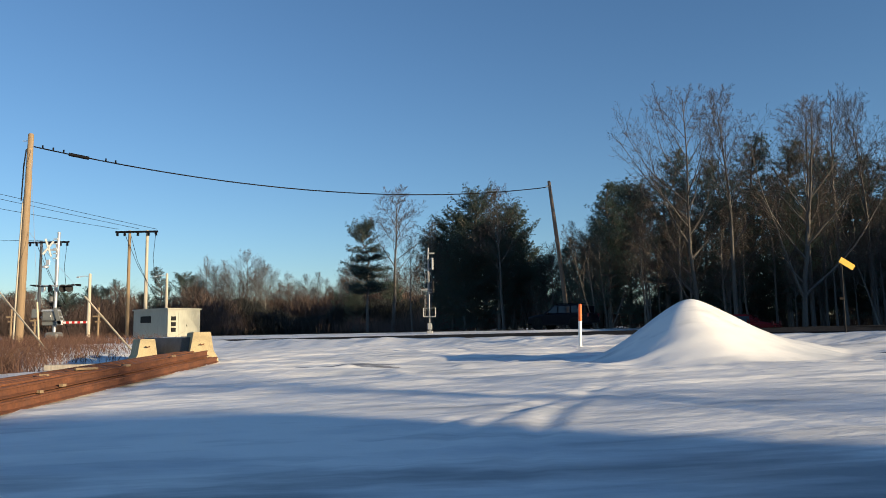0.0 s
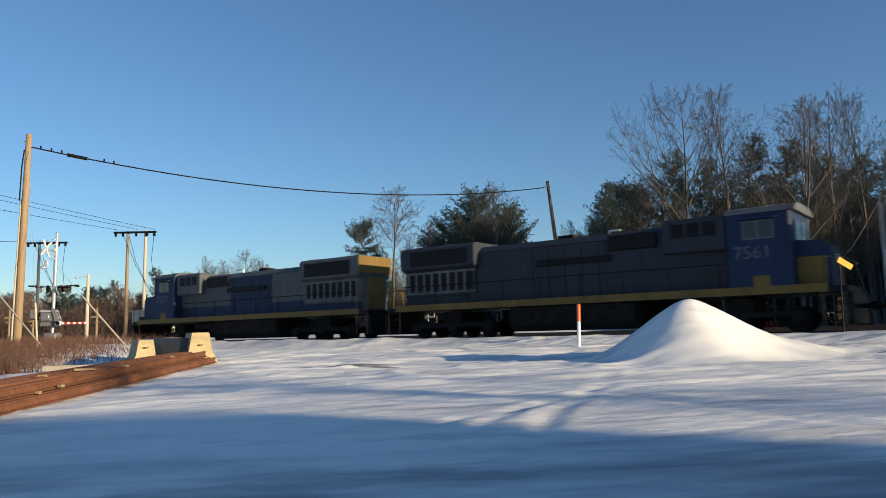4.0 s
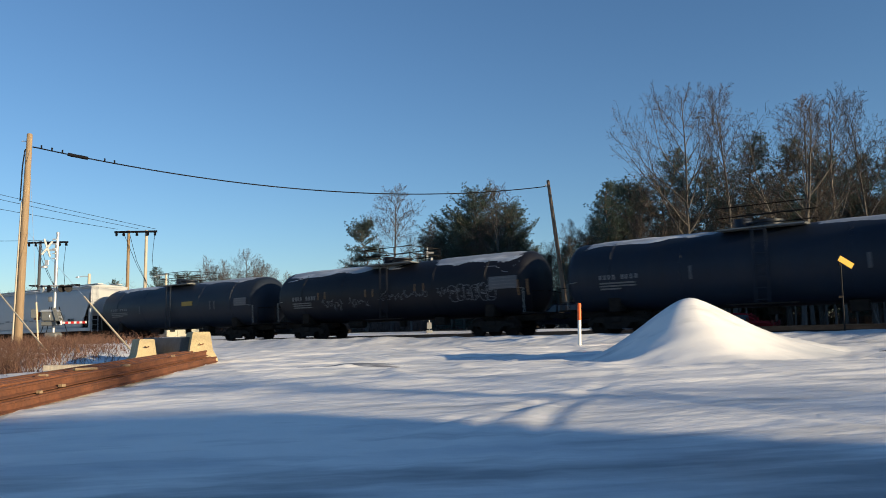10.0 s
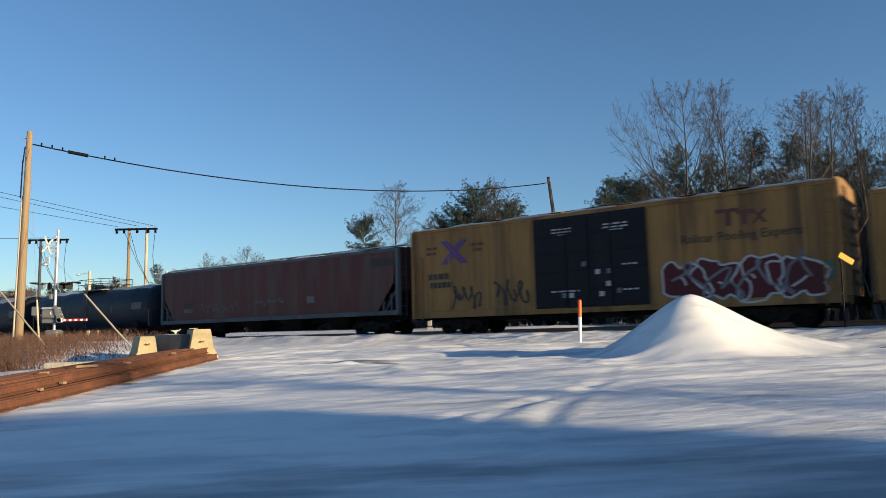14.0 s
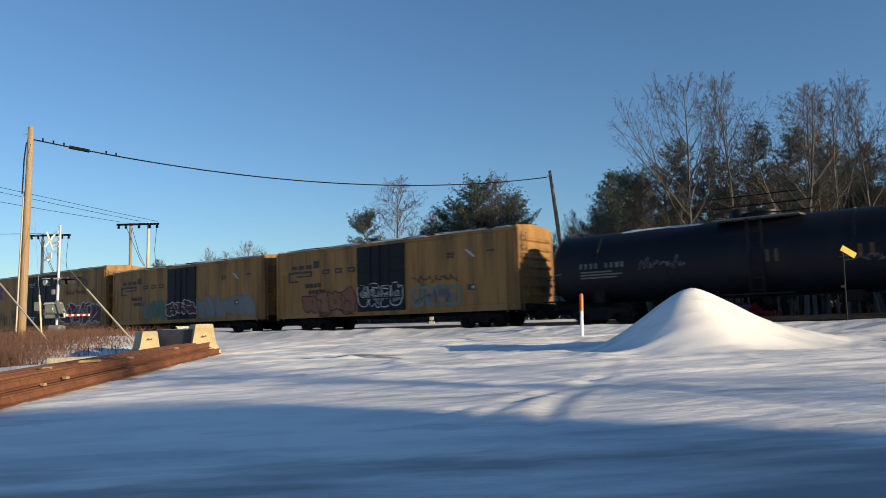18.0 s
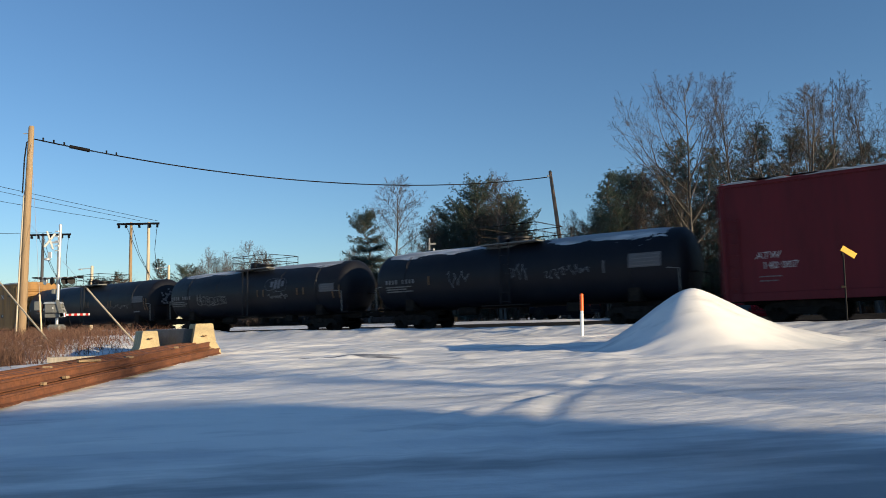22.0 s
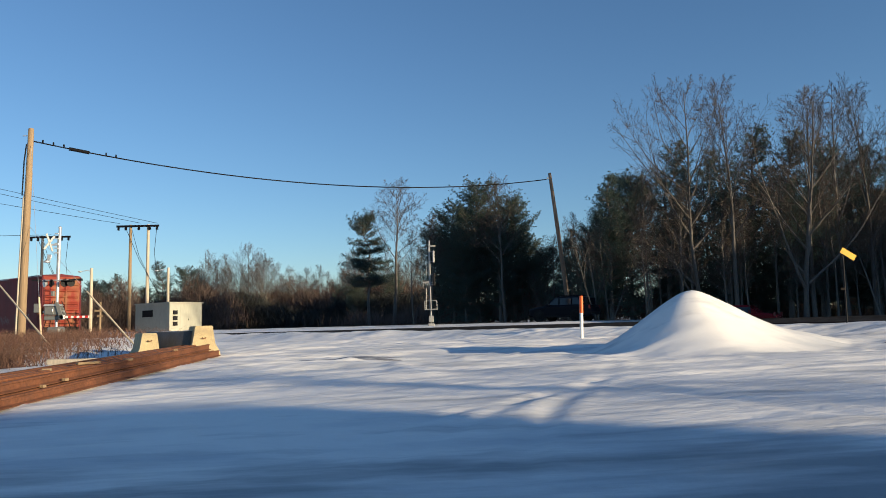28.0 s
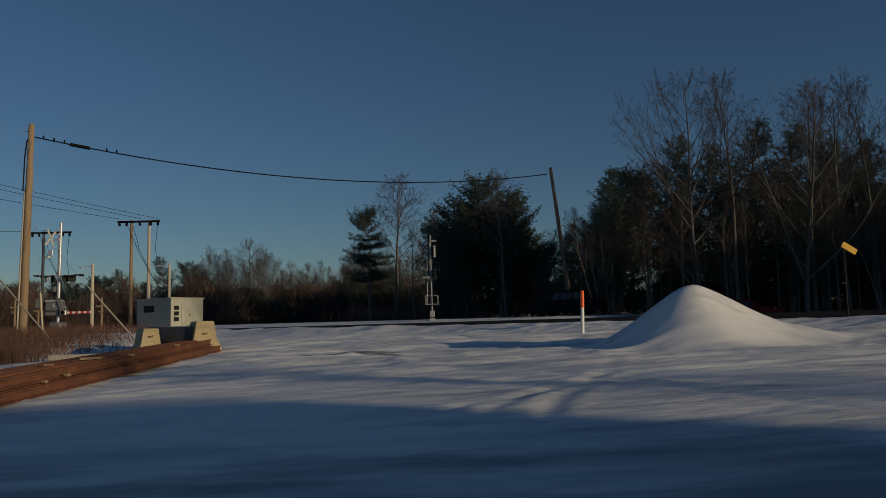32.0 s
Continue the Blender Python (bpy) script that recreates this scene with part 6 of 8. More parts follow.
def covered_hopper(s, length, z1, paint, frame_paint, label, curved=False):
    c = thing("covered_hopper", Matrix.Identity(4), label, "hopper car", "train cars")
    h, w, z0 = length / 2, 1.50, 1.05
    # near and far sides with the end corners cut away below the slope sheets
    def side(sg):
        mb = MB()
        if curved:
            rows = [(1.18, w - 0.16), (1.5, w - 0.03), (2.2, w + 0.02), (3.0, w + 0.02), (z1 - 0.5, w - 0.02), (z1 - 0.15, w - 0.14), (z1, w - 0.30)]
        else:
            rows = [(1.18, w), (1.9, w), (2.6, w), (z1 - 0.12, w), (z1, w - 0.04)]
        for z, y in rows:
            cut = max(0.0, 2.8 - z) * 0.78 + 0.10
            mb.v += [(-h + cut, sg * y, z), (-h / 3, sg * y, z), (h / 3, sg * y, z), (h - cut, sg * y, z)]
        for i in range(len(rows) - 1):
            for k in range(3):
                mb.f.append((i * 4 + k, i * 4 + k + 1, i * 4 + k + 5, i * 4 + k + 4))
        return mb
    part("side_sheet", side(1), paint, c, smooth=50)
    part("side_sheet", side(-1), paint, c, smooth=50)
    for sg in (1, -1):
        part("side_sill", MB().box(-h, h, sg * w - 0.06, sg * w + 0.05, z0 - 0.03, z0 + 0.20, 0.015), frame_paint, c)
        part("top_rail", MB().box(-h + 0.05, h - 0.05, sg * (w - 0.12) - 0.06, sg * (w - 0.12) + (0.14 if not curved else -0.02), z1 - 0.10, z1 + 0.05, 0.015), frame_paint, c)
        e = sg * h
        part("slope_sheet", MB().add([(e - sg * 0.12, -w + 0.1, 2.35), (e - sg * 0.12, w - 0.1, 2.35), (e - sg * 1.5, w - 0.1, 1.1), (e - sg * 1.5, -w + 0.1, 1.1)], [(0, 1, 2, 3)]), paint, c)
        part("end_wall", MB().box(min(e - sg * 0.16, e - sg * 0.10), max(e - sg * 0.16, e - sg * 0.10), -w + 0.1, w - 0.1, 2.3, z1 + 0.02), paint, c)
        for ys in (1, -1):
            part("end_post", MB().box(e - 0.09, e + 0.09, ys * w - 0.09, ys * w + 0.05, z0, (z1 if not curved else 2.6), 0.015), frame_paint, c)
            part("end_brace", MB().tube([(e - sg * 0.9, ys * (w - 0.1), 1.2), (e - sg * 0.1, ys * (w - 0.1), 2.3)], 0.05, 6), RUNGEAR if curved else frame_paint, c)
        # dark block added so that the opening under the slope reads as shaded
        part("end_dark_block", MB().box(min(e - sg * 0.35, e - sg * 1.5), max(e - sg * 0.35, e - sg * 1.5), -1.1, 1.1, 1.0, 2.1, 0.05), RUNGEAR, c, "dark block standing for the shade under the end slope")
        for xx in (0.45, 0.95):
            part("end_strut", MB().box(e - sg * xx - 0.04, e - sg * xx + 0.04, w - 0.14, w - 0.04, z0 + 0.1, 2.4 - xx * 0.7), RUNGEAR if curved else frame_paint, c)
        ladder(c, e + sg * 0.12, w - 0.55, z0 - 0.1, z1, 0.45, frame_paint, "y")
        part("end_platform", MB().box(e - 0.5 if sg > 0 else e, e if sg > 0 else e + 0.5, -w + 0.1, w - 0.1, z0 - 0.06, z0, 0.01), RUNGEAR, c)
    part("roof", MB().extrude([(-w + 0.08, z1), (w - 0.08, z1), (w - 0.4, z1 + 0.10), (0, z1 + 0.16), (-w + 0.4, z1 + 0.10)], "x", -h + 0.05, h - 0.05), paint, c)
    snow_lip(c, -h + 0.3, h - 0.3, w - (0.0 if not curved else 0.16), z1 + 0.05, int(abs(s)) + 9)
    part("roof_walk", MB().box(-h, h, 0.55, 0.95, z1 + 0.22, z1 + 0.26), GALV, c)
    part("roof_walk", MB().box(-h, h, -0.95, -0.55, z1 + 0.22, z1 + 0.26), GALV, c)
    n = int(length / 1.6)
    for i in range(n):
        x = -h + 1.2 + (length - 2.4) * i / (n - 1)
        part("hatch", MB().lathe([(0.36, 0), (0.40, 0.04), (0.36, 0.12), (0.10, 0.16)], (x, 0, z1 + 0.14), "z", 14), paint, c, smooth=40)
    snow_cap(c, [(-h + 0.4, -0.3, w - 0.35, z1 + 0.16, lambda y: 0.05 * abs(y)), (0.1, h - 0.4, w - 0.35, z1 + 0.16, lambda y: 0.05 * abs(y))], int(abs(s)) + 3)
    for x in (-h * 0.52, -h * 0.17, h * 0.17, h * 0.52):
        part("outlet", MB().add([(x - 1.2, -w + 0.15, 1.2), (x + 1.2, -w + 0.15, 1.2), (x + 1.2, w - 0.15, 1.2), (x - 1.2, w - 0.15, 1.2), (x - 0.35, -0.5, 0.42), (x + 0.35, -0.5, 0.42), (x + 0.35, 0.5, 0.42), (x - 0.35, 0.5, 0.42)], [(0, 1, 5, 4), (1, 2, 6, 5), (2, 3, 7, 6), (3, 0, 4, 7), (4, 5, 6, 7)]), RUNGEAR, c, "grimy discharge outlet")
    part("centre_sill", MB().box(-h + 0.1, h - 0.1, -0.3, 0.3, 0.78, 1.08, 0.02), RUNGEAR, c)
    bogie(c, h - 2.2)
    bogie(c, -h + 2.2)
    couplers(c, h + 0.15)
    return c


def tank_car(s, length, paint, label, r=1.46, zc=2.36, cap=(), yellow=True):
    c = thing("tank_car", Matrix.Identity(4), label, "tank car", "train cars")
    h = length / 2 - 0.12
    prof = [(0.02, -h)] + [(r * math.sin(a), -h + 0.6 - 0.6 * math.cos(a)) for a in [i * math.pi / 16 for i in range(1, 9)]]
    prof += [(r + 0.012, -h * 0.5), (r + 0.02, 0), (r + 0.012, h * 0.5)]
    prof += [(r * math.sin(a), h - 0.6 + 0.6 * math.cos(a)) for a in [i * math.pi / 16 for i in range(8, 0, -1)]] + [(0.02, h)]
    part("tank_shell", MB().lathe(prof, (0, 0, zc), "x", 40), paint, c, "welded cylindrical shell with domed heads", smooth=40)
    for x in (-h * 0.36, h * 0.36, -h * 0.72, h * 0.72):
        part("weld_band", MB().lathe([(r + 0.004, -0.03), (r + 0.022, -0.02), (r + 0.022, 0.02), (r + 0.004, 0.03)], (x, 0, zc), "x", 40), paint, c, smooth=40)
    for sg in (1, -1):
        e = sg * (length / 2)
        part("stub_sill", MB().box(min(e, e - sg * 3.6), max(e, e - sg * 3.6), -0.32, 0.32, 0.68, 1.02, 0.02), RUNGEAR, c)
        part("end_platform", MB().box(min(e, e - sg * 0.55), max(e, e - sg * 0.55), -1.4, 1.4, 0.98, 1.05, 0.01), RUNGEAR, c)
        part("saddle", MB().box(e - sg * 2.4 - 0.25, e - sg * 2.4 + 0.25, -1.15, 1.15, 0.9, 1.62, 0.03), RUNGEAR, c)
        for ys in (1.32, -1.32):
            part("end_railing", MB().tube([(e - sg * 0.1, ys, 1.0), (e - sg * 0.1, ys, 1.95), (e - sg * 0.1, ys * 0.2, 2.0)], 0.022, 6), RUNGEAR, c)
        part("grab_rail", MB().tube([(e - sg * 0.45, 1.38, 1.0), (e - sg * 0.45, 1.42, 2.1), (e - sg * 0.9, 1.48, 2.15)], 0.022, 6), DULL if yellow else RUNGEAR, c)
    # manway platform with its railing
    part("manway", MB().lathe([(0.5, 0), (0.5, 0.22), (0.56, 0.24), (0.56, 0.32), (0.15, 0.38)], (0, 0, zc + r - 0.06), "z", 18), paint, c, smooth=40)
    part("valve_housing", MB().lathe([(0.32, 0), (0.32, 0.42), (0.28, 0.47)], (0.9, 0, zc + r - 0.06), "z", 14), paint, c, smooth=40)
    zt = zc + r
    part("platform", MB().box(-1.5, 1.5, 0.55, 1.25, zt - 0.10, zt - 0.05).box(-1.5, 1.5, -1.25, -0.55, zt - 0.10, zt - 0.05), DULL, c)
    for z in (zt + 0.35, zt + 0.72):
        for ys in (1.22, -1.22):
            part("handrail", MB().tube([(-1.5, ys, z), (1.5, ys, z)], 0.02, 5), RUNGEAR, c)
        for xs_ in (-1.5, 1.5):
            part("handrail", MB().tube([(xs_, -1.22, z), (xs_, 1.22, z)], 0.02, 5), RUNGEAR, c)
    for xs_ in (-1.5, -0.5, 0.5, 1.5):
        for ys in (1.22, -1.22):
            part("rail_post", MB().tube([(xs_, ys, zt - 0.1), (xs_, ys, zt + 0.72)], 0.02, 5), RUNGEAR, c)
    ladder(c, -0.25, r + 0.10, 1.0, zt - 0.1, 0.45, paint, "x")
    part("side_walk", MB().box(-1.2, 1.2, r - 0.05, r + 0.16, 0.95, 1.0), RUNGEAR, c)
    part("outlet_valve", MB().tube([(0, 0, zc - r - 0.3), (0, 0, zc - r + 0.1)], 0.2, 12), RUNGEAR, c)
    part("brake_reservoir", MB().tube([(2.2, 0.5, 0.8), (3.2, 0.5, 0.8)], 0.2, 10), RUNGEAR, c)
    part("brake_valve", MB().box(-3.2, -2.6, 0.3, 0.8, 0.6, 1.0, 0.03), RUNGEAR, c)
    snow_cap(c, [(x0, x1, hw, zt, lambda y, r=r: r - math.sqrt(max(0.01, r * r - y * y))) for x0, x1, hw in cap], int(abs(s)) + 5)
    bogie(c, length / 2 - 2.4)
    bogie(c, -length / 2 + 2.4)
    couplers(c, length / 2 + 0.15)
    return c


def shell_decal(car, x0, x1, a0, a1, material, r=1.475, zc=2.36, n=3, name="stencil", label=""):
    """A painted patch that hugs the tank between two angles above its middle, in degrees."""
    mb = MB()
    for i in range(n + 1):
        a = radians(a0 + (a1 - a0) * i / n)
        mb.v += [(x0, (r + 0.028) * math.cos(a), zc + (r + 0.028) * math.sin(a)), (x1, (r + 0.028) * math.cos(a), zc + (r + 0.028) * math.sin(a))]
    mb.f = [(2 * i, 2 * i + 1, 2 * i + 3, 2 * i + 2) for i in range(n)]
    return part(name, mb, material, car, label)


# locomotives
axle3_frame = [(-2.35, 0.34), (-2.35, 0.62), (-2.1, 0.74), (2.1, 0.74), (2.35, 0.62), (2.35, 0.34), (1.9, 0.34), (1.7, 0.52), (0.3, 0.52), (0.2, 0.34), (-0.2, 0.34), (-0.3, 0.52), (-1.7, 0.52), (-1.9, 0.34)]


def locomotive(s, label, cab_paint, hood_paint, band_paint, number, near=1):
    """A six-axle hood unit with its cab at +x, 20.3 m long."""
    c = thing("locomotive", Matrix.Identity(4), label, "locomotive", "locomotives")
    h = 10.15
    ahead = h + (0.85 if near > 0 else 0.0)
    part("walkway_frame", MB().box(-h, ahead, -1.5, 1.5, 1.30, 1.52, 0.02), BLACK, c)
    for ys in (1, -1):
        part("side_stripe", MB().box(-h + 0.6, ahead - 0.6, ys * 1.51 - 0.012, ys * 1.51 + 0.012, 1.33, 1.62), LOCO_YELLOW, c, "worn yellow sill stripe")
    part("fuel_tank", MB().extrude([(-1.35, 0.55), (-1.1, 0.25), (1.1, 0.25), (1.35, 0.55), (1.35, 1.28), (-1.35, 1.28)], "x", -3.1, 2.6), RUNGEAR, c, "grimy underslung fuel tank")
    part("air_tank", MB().tube([(2.75, 1.1, 1.05), (4.4, 1.1, 1.05)], 0.22, 12), RUNGEAR, c)
    for sg in (1, -1):
        e = ahead if sg > 0 else -h
        part("pilot", MB().extrude([(-1.45, 0.25), (1.45, 0.25), (1.5, 1.3), (-1.5, 1.3)], "x", min(e, e + sg * 0.12), max(e, e + sg * 0.12)), BLACK, c)
        for i in range(4):
            z = 0.35 + 0.30 * i
            for ys in (1.15, -1.45):
                part("step", MB().box(min(e - sg * 0.15, e - sg * 0.75), max(e - sg * 0.15, e - sg * 0.75), ys, ys + 0.30, z, z + 0.03), BLACK, c)
        for ys in (1.46, -1.46):
            part("step_post", MB().tube([(e - sg * 0.1, ys, 0.3), (e - sg * 0.1, ys, 2.5), (e - sg * 0.6, ys, 2.5)], 0.025, 6), LOCO_YELLOW, c)
            part("step_post", MB().tube([(e - sg * 0.8, ys, 0.3), (e - sg * 0.8, ys, 2.5)], 0.025, 6), LOCO_YELLOW, c)
        part("end_handrail", MB().tube([(e - sg * 0.05, -1.3, 2.45), (e - sg * 0.05, 1.3, 2.45)], 0.025, 6), LOCO_YELLOW, c)
        tr = part("truck", MB().extrude(axle3_frame, "y", 0.95, 1.12).extrude(axle3_frame, "y", -1.12, -0.95).box(-0.5, 0.5, -1.0, 1.0, 0.55, 1.25, 0.03), RUNGEAR, c, "three-axle truck", at=pose(sg * 6.5, 0, 0))
        for k in (-1.9, 0, 1.9):
            ww = part("wheelset", wheelset_me, None, tr, at=pose(k, 0, WHEEL_R))
            SPINNERS.append((ww, c, pose(k, 0, WHEEL_R), WHEEL_R))
            part("journal_box", MB().box(k - 0.18, k + 0.18, 1.10, 1.22, 0.36, 0.68, 0.03), RUNGEAR, tr)
    # nose and cab
    part("nose", MB().extrude([(8.4, 1.52), (ahead - 0.5, 1.52), (ahead - 0.5, 2.92), (ahead - 0.75, 3.12), (8.4, 3.22)], "y", -0.95, 0.95), cab_paint, c)
    part("headlight_plate", MB().box(ahead - 0.5, ahead - 0.45, -0.2, 0.2, 2.4, 2.7, 0.02), GALV, c)
    cab = part("cab", MB().box(6.35, 8.55, -1.50, 1.50, 1.52, 4.30, 0.06), cab_paint, c, "cab with side windows")
    part("cab_roof", MB().extrude([(-1.52, 4.25), (1.52, 4.25), (1.30, 4.46), (0.8, 4.56), (-0.8, 4.56), (-1.30, 4.46)], "x", 6.3, 8.7), LOCO_GREY, c, "pale cab roof")
    for ys in (1, -1):
        for x0, x1 in ((6.95, 7.38), (7.46, 7.95)):
            part("side_window", MB().box(x0, x1, ys * 1.505 - 0.01, ys * 1.505 + 0.01, 3.36, 3.92), GLASS, c)
            part("window_frame", MB().box(x0 - 0.04, x1 + 0.04, ys * 1.502 - 0.008, ys * 1.502 + 0.008, 3.31, 3.97), LOCO_PALE, c)
        part("sunshade", MB().box(6.8, 8.1, ys * 1.62 - 0.12, ys * 1.62 + 0.12, 4.02, 4.06), cab_paint, c)
    for ys in (-0.85, 0.1):
        part("windscreen", MB().box(8.545, 8.565, ys, ys + 0.75, 3.25, 4.0), GLASS, c)
    # long hood in its sections
    part("hood", MB().box(-9.35, 6.35, -0.95, 0.95, 1.52, 3.92, 0.05), hood_paint, c, "long grey hood")
    def box(x0, x1, y0, y1, z0, z1, ch=0.0):
        return MB().box(x0, x1, *((y0, y1) if near > 0 else (-y1, -y0)), z0, z1, ch)
    part("hood_band", box(-9.3, 6.35, 0.952, 0.962, 1.60, 2.25), band_paint, c, "faded blue band")
    part("hood_roof", MB().extrude([(-0.95, 3.90), (0.95, 3.90), (0.62, 4.18), (-0.62, 4.18)], "x", -5.2, 6.3), hood_paint, c)
    part("equipment_cab", MB().box(3.9, 6.3, -1.35, 1.35, 3.05, 4.35, 0.06), hood_paint, c, "wide equipment section behind the cab")
    for gx in (5.45, 4.85, 4.25):
        part("brake_grille", box(gx, gx + 0.48, 1.345, 1.37, 3.62, 4.15), BLACK, c, "black grille")
    part("brake_grille", box(1.5, 3.55, 0.955, 1.10, 3.42, 4.02, 0.02), BLACK, c, "black grille")
    part("radiator_section", MB().box(-9.3, -5.1, -1.05, 1.05, 2.0, 4.05, 0.04), hood_paint, c)
    part("radiator_wing", MB().extrude([(-1.05, 3.22), (1.05, 3.22), (1.32, 3.36), (1.32, 4.28), (1.15, 4.40), (-1.15, 4.40), (-1.32, 4.28), (-1.32, 3.36)], "x", -9.35, -5.0), hood_paint, c, "overhanging radiator wings")
    for ys in (1, -1):
        part("radiator_grille", MB().box(-8.75, -5.35, ys * 1.32 - 0.012, ys * 1.32 + 0.012, 3.46, 4.18), BLACK, c, "black radiator grille")
    part("hood_panel", box(-2.3, 1.35, 0.975, 0.996, 1.62, 3.86, 0.01), band_paint, c, "faded blue hood panels")
    for i in range(5):
        part("panel_seam", box(-2.1 + i * 0.78, -2.05 + i * 0.78, 0.996, 1.001, 1.7, 3.75), BLACK, c)
    part("end_panel", MB().box(-9.42, -9.30, -1.3, 1.3, 3.5, 4.38, 0.03), LOCO_YELLOW, c, "yellow rear radiator end")
    part("rear_door", MB().box(-9.40, -9.34, -0.6, 0.6, 1.6, 3.3, 0.02), LOCO_YELLOW, c)
    part("exhaust_stack", MB().box(-1.2, -0.4, -0.35, 0.35, 4.15, 4.36, 0.03), RUNGEAR, c)
    part("radiator_fan", MB().lathe([(0.55, 0), (0.6, 0.08), (0.1, 0.10)], (-6.2, 0, 4.40), "z", 16), RUNGEAR, c)
    part("radiator_fan", MB().lathe([(0.55, 0), (0.6, 0.08), (0.1, 0.10)], (-8.0, 0, 4.40), "z", 16), RUNGEAR, c)
    part("air_horn", MB().tube([(1.0, 0.3, 4.2), (1.0, 0.3, 4.42), (1.5, 0.3, 4.42)], 0.05, 8), GALV, c)
    dm = box(-0.36, 0.36, 0.955, 0.972, 2.30, 3.40, 0.01).mesh("hood_door", hood_paint)
    for i in range(11):
        x = 5.9 - i * 0.86
        d = part("hood_door", dm, None, c, at=pose(x, 0, 0))
    for i in range(8):
        x = -5.45 - i * 0.48
        part("louvre", box(x - 0.15, x + 0.15, 1.055, 1.07, 2.30, 3.08), BLACK, c, "dark louvred opening")
        part("louvre_post", box(x - 0.30, x - 0.18, 1.05, 1.10, 2.2, 3.18), LOCO_PALE, c, "pale worn post")
    part("louvre_rail", box(-9.25, -5.1, 1.05, 1.09, 2.14, 2.22), LOCO_PALE, c)
    part("louvre_rail", box(-9.25, -5.1, 1.05, 1.09, 3.10, 3.20), LOCO_PALE, c)
    part("blower_duct", box(-1.85, 1.6, 0.97, 1.12, 3.02, 3.26, 0.02), BLACK, c)
    for ys in (1.44, -1.44):
        part("handrail", MB().tube([(6.2, ys, 2.5), (-9.2, ys, 2.5)], 0.022, 6), RUNGEAR, c)
        for i in range(9):
            x = 6.0 - i * 1.88
            part("stanchion", MB().tube([(x, ys, 1.5), (x, ys, 2.5)], 0.02, 5), RUNGEAR, c)
    number_me = text_mesh(number, 0.66, LOCO_PALE)
    tagged(part("road_number", number_me, LOCO_PALE, c, "pale road number", at=Matrix.Translation((8.30 if near > 0 else 6.55, near * 1.512, 2.62)) @ Matrix(((-near, 0, 0, 0), (0, 0, near, 0), (0, 1, 0, 0), (0, 0, 0, 1)))), kind="stuff")
    part("emblem", box(7.2, 7.75, 1.503, 1.509, 1.62, 2.0), LOCO_YELLOW, c, "worn yellow emblem")
    if near < 0:
        part("nose_band", box(8.56, 9.50, 0.955, 0.965, 1.6, 2.6), LOCO_YELLOW, c, "worn yellow nose side")
    snow_cap(c, [(-9.2, -5.2, 1.05, 4.41, lambda y: 0.0), (6.4, 8.5, 0.85, 4.57, lambda y: 0.03 * abs(y))], int(s))
    couplers(c, h + 0.1)
    return c


TRAIN = []                                        # car, place of its middle along the track at 14 s, truck spacing, reversed


def in_train(car, s, half, reverse=False):
    TRAIN.append((car, s, half, reverse))
    return car


in_train(locomotive(151.3, "grimy blue and grey six-axle diesel locomotive leading the train", LOCO_BLUE, LOCO_GREY, LOCO_BLUE, "7507"), 151.3, 6.5)
in_train(locomotive(129.7, "dark grimy blue diesel locomotive running cab last", LOCO_BLUE, LOCO_DARK, LOCO_DARK, "7561", near=-1), 129.7, 6.5, True)

wh = in_train(covered_hopper(108.6, 19.4, 4.18, HOPPER_WHITE, HOPPER_WHITE, "pale grey covered hopper with smooth sides and snow on top", True), 108.6, 7.5)
lettering(wh, "628718", 8.15, 2.12, 0.36, 1.535, STENCIL_BLACK, "black car number")
bars(wh, 7.3, 8.15, 2.62, 0.24, 1.535, STENCIL_BLACK, 4, 5)
decal(wh, 8.28, 8.58, 2.62, 2.90, 1.535, RED, "emblem", "small red emblem")
FAINT = mat("worn_grey_stencil", (0.24, 0.25, 0.26), 0.8, vary=0.3, bump=0.0)
for i in range(8):
    bars(wh, -6.4, -4.9, 2.24 - 0.075 * i, 0.035, 1.535, STENCIL_DIM, 3, 20 + i)
decal(wh, -7.2, -6.8, 1.66, 1.95, 1.535, STENCIL_BLACK, "placard")
decal(wh, -7.62, -7.25, 1.66, 1.95, 1.535, STENCIL_DIM, "placard")
for i in range(3):
    bars(wh, 7.2, 8.1, 1.85 - 0.15 * i, 0.05, 1.535, STENCIL_DIM, 3, 30 + i)
for i in range(9):
    bars(wh, -2.7 + i * 0.95, -2.0 + i * 0.95, 1.82 + 0.05 * (i % 3), 0.11, 1.535, FAINT, 4, 50 + i)

t1 = in_train(tank_car(88.8, 17.0, TANK_BLUE, "blue-black tank car with thin snow along its top", cap=((-7.2, -1.6, 0.75), (1.7, 7.2, 0.8))), 89.4, 6.1)
WARNING = mat("faded_warning_yellow", (0.30, 0.19, 0.02), 0.6, vary=0.2, bump=0.0)
shell_decal(t1, -1.85, -0.75, -2, 8.5, WARNING, name="placard", label="yellow warning panel")
t2 = in_train(tank_car(70.6, 16.8, TANK_BLACK, "black tank car with broad snow patches and white graffiti", cap=((-7.6, -2.6, 1.22), (-1.3, 7.4, 1.12))), 71.2, 6.0)
t3 = in_train(tank_car(53.0, 16.3, TANK_BLUE, "blue-black tank car with thin snow along its top", cap=((-7.0, -1.6, 0.8), (1.6, 7.0, 0.8))), 53.4, 5.8)
rh = in_train(covered_hopper(34.1, 19.8, 4.28, HOPPER_RED, LOCO_GREY, "faded red covered hopper with grey frame and snowy roof"), 34.1, 7.7)
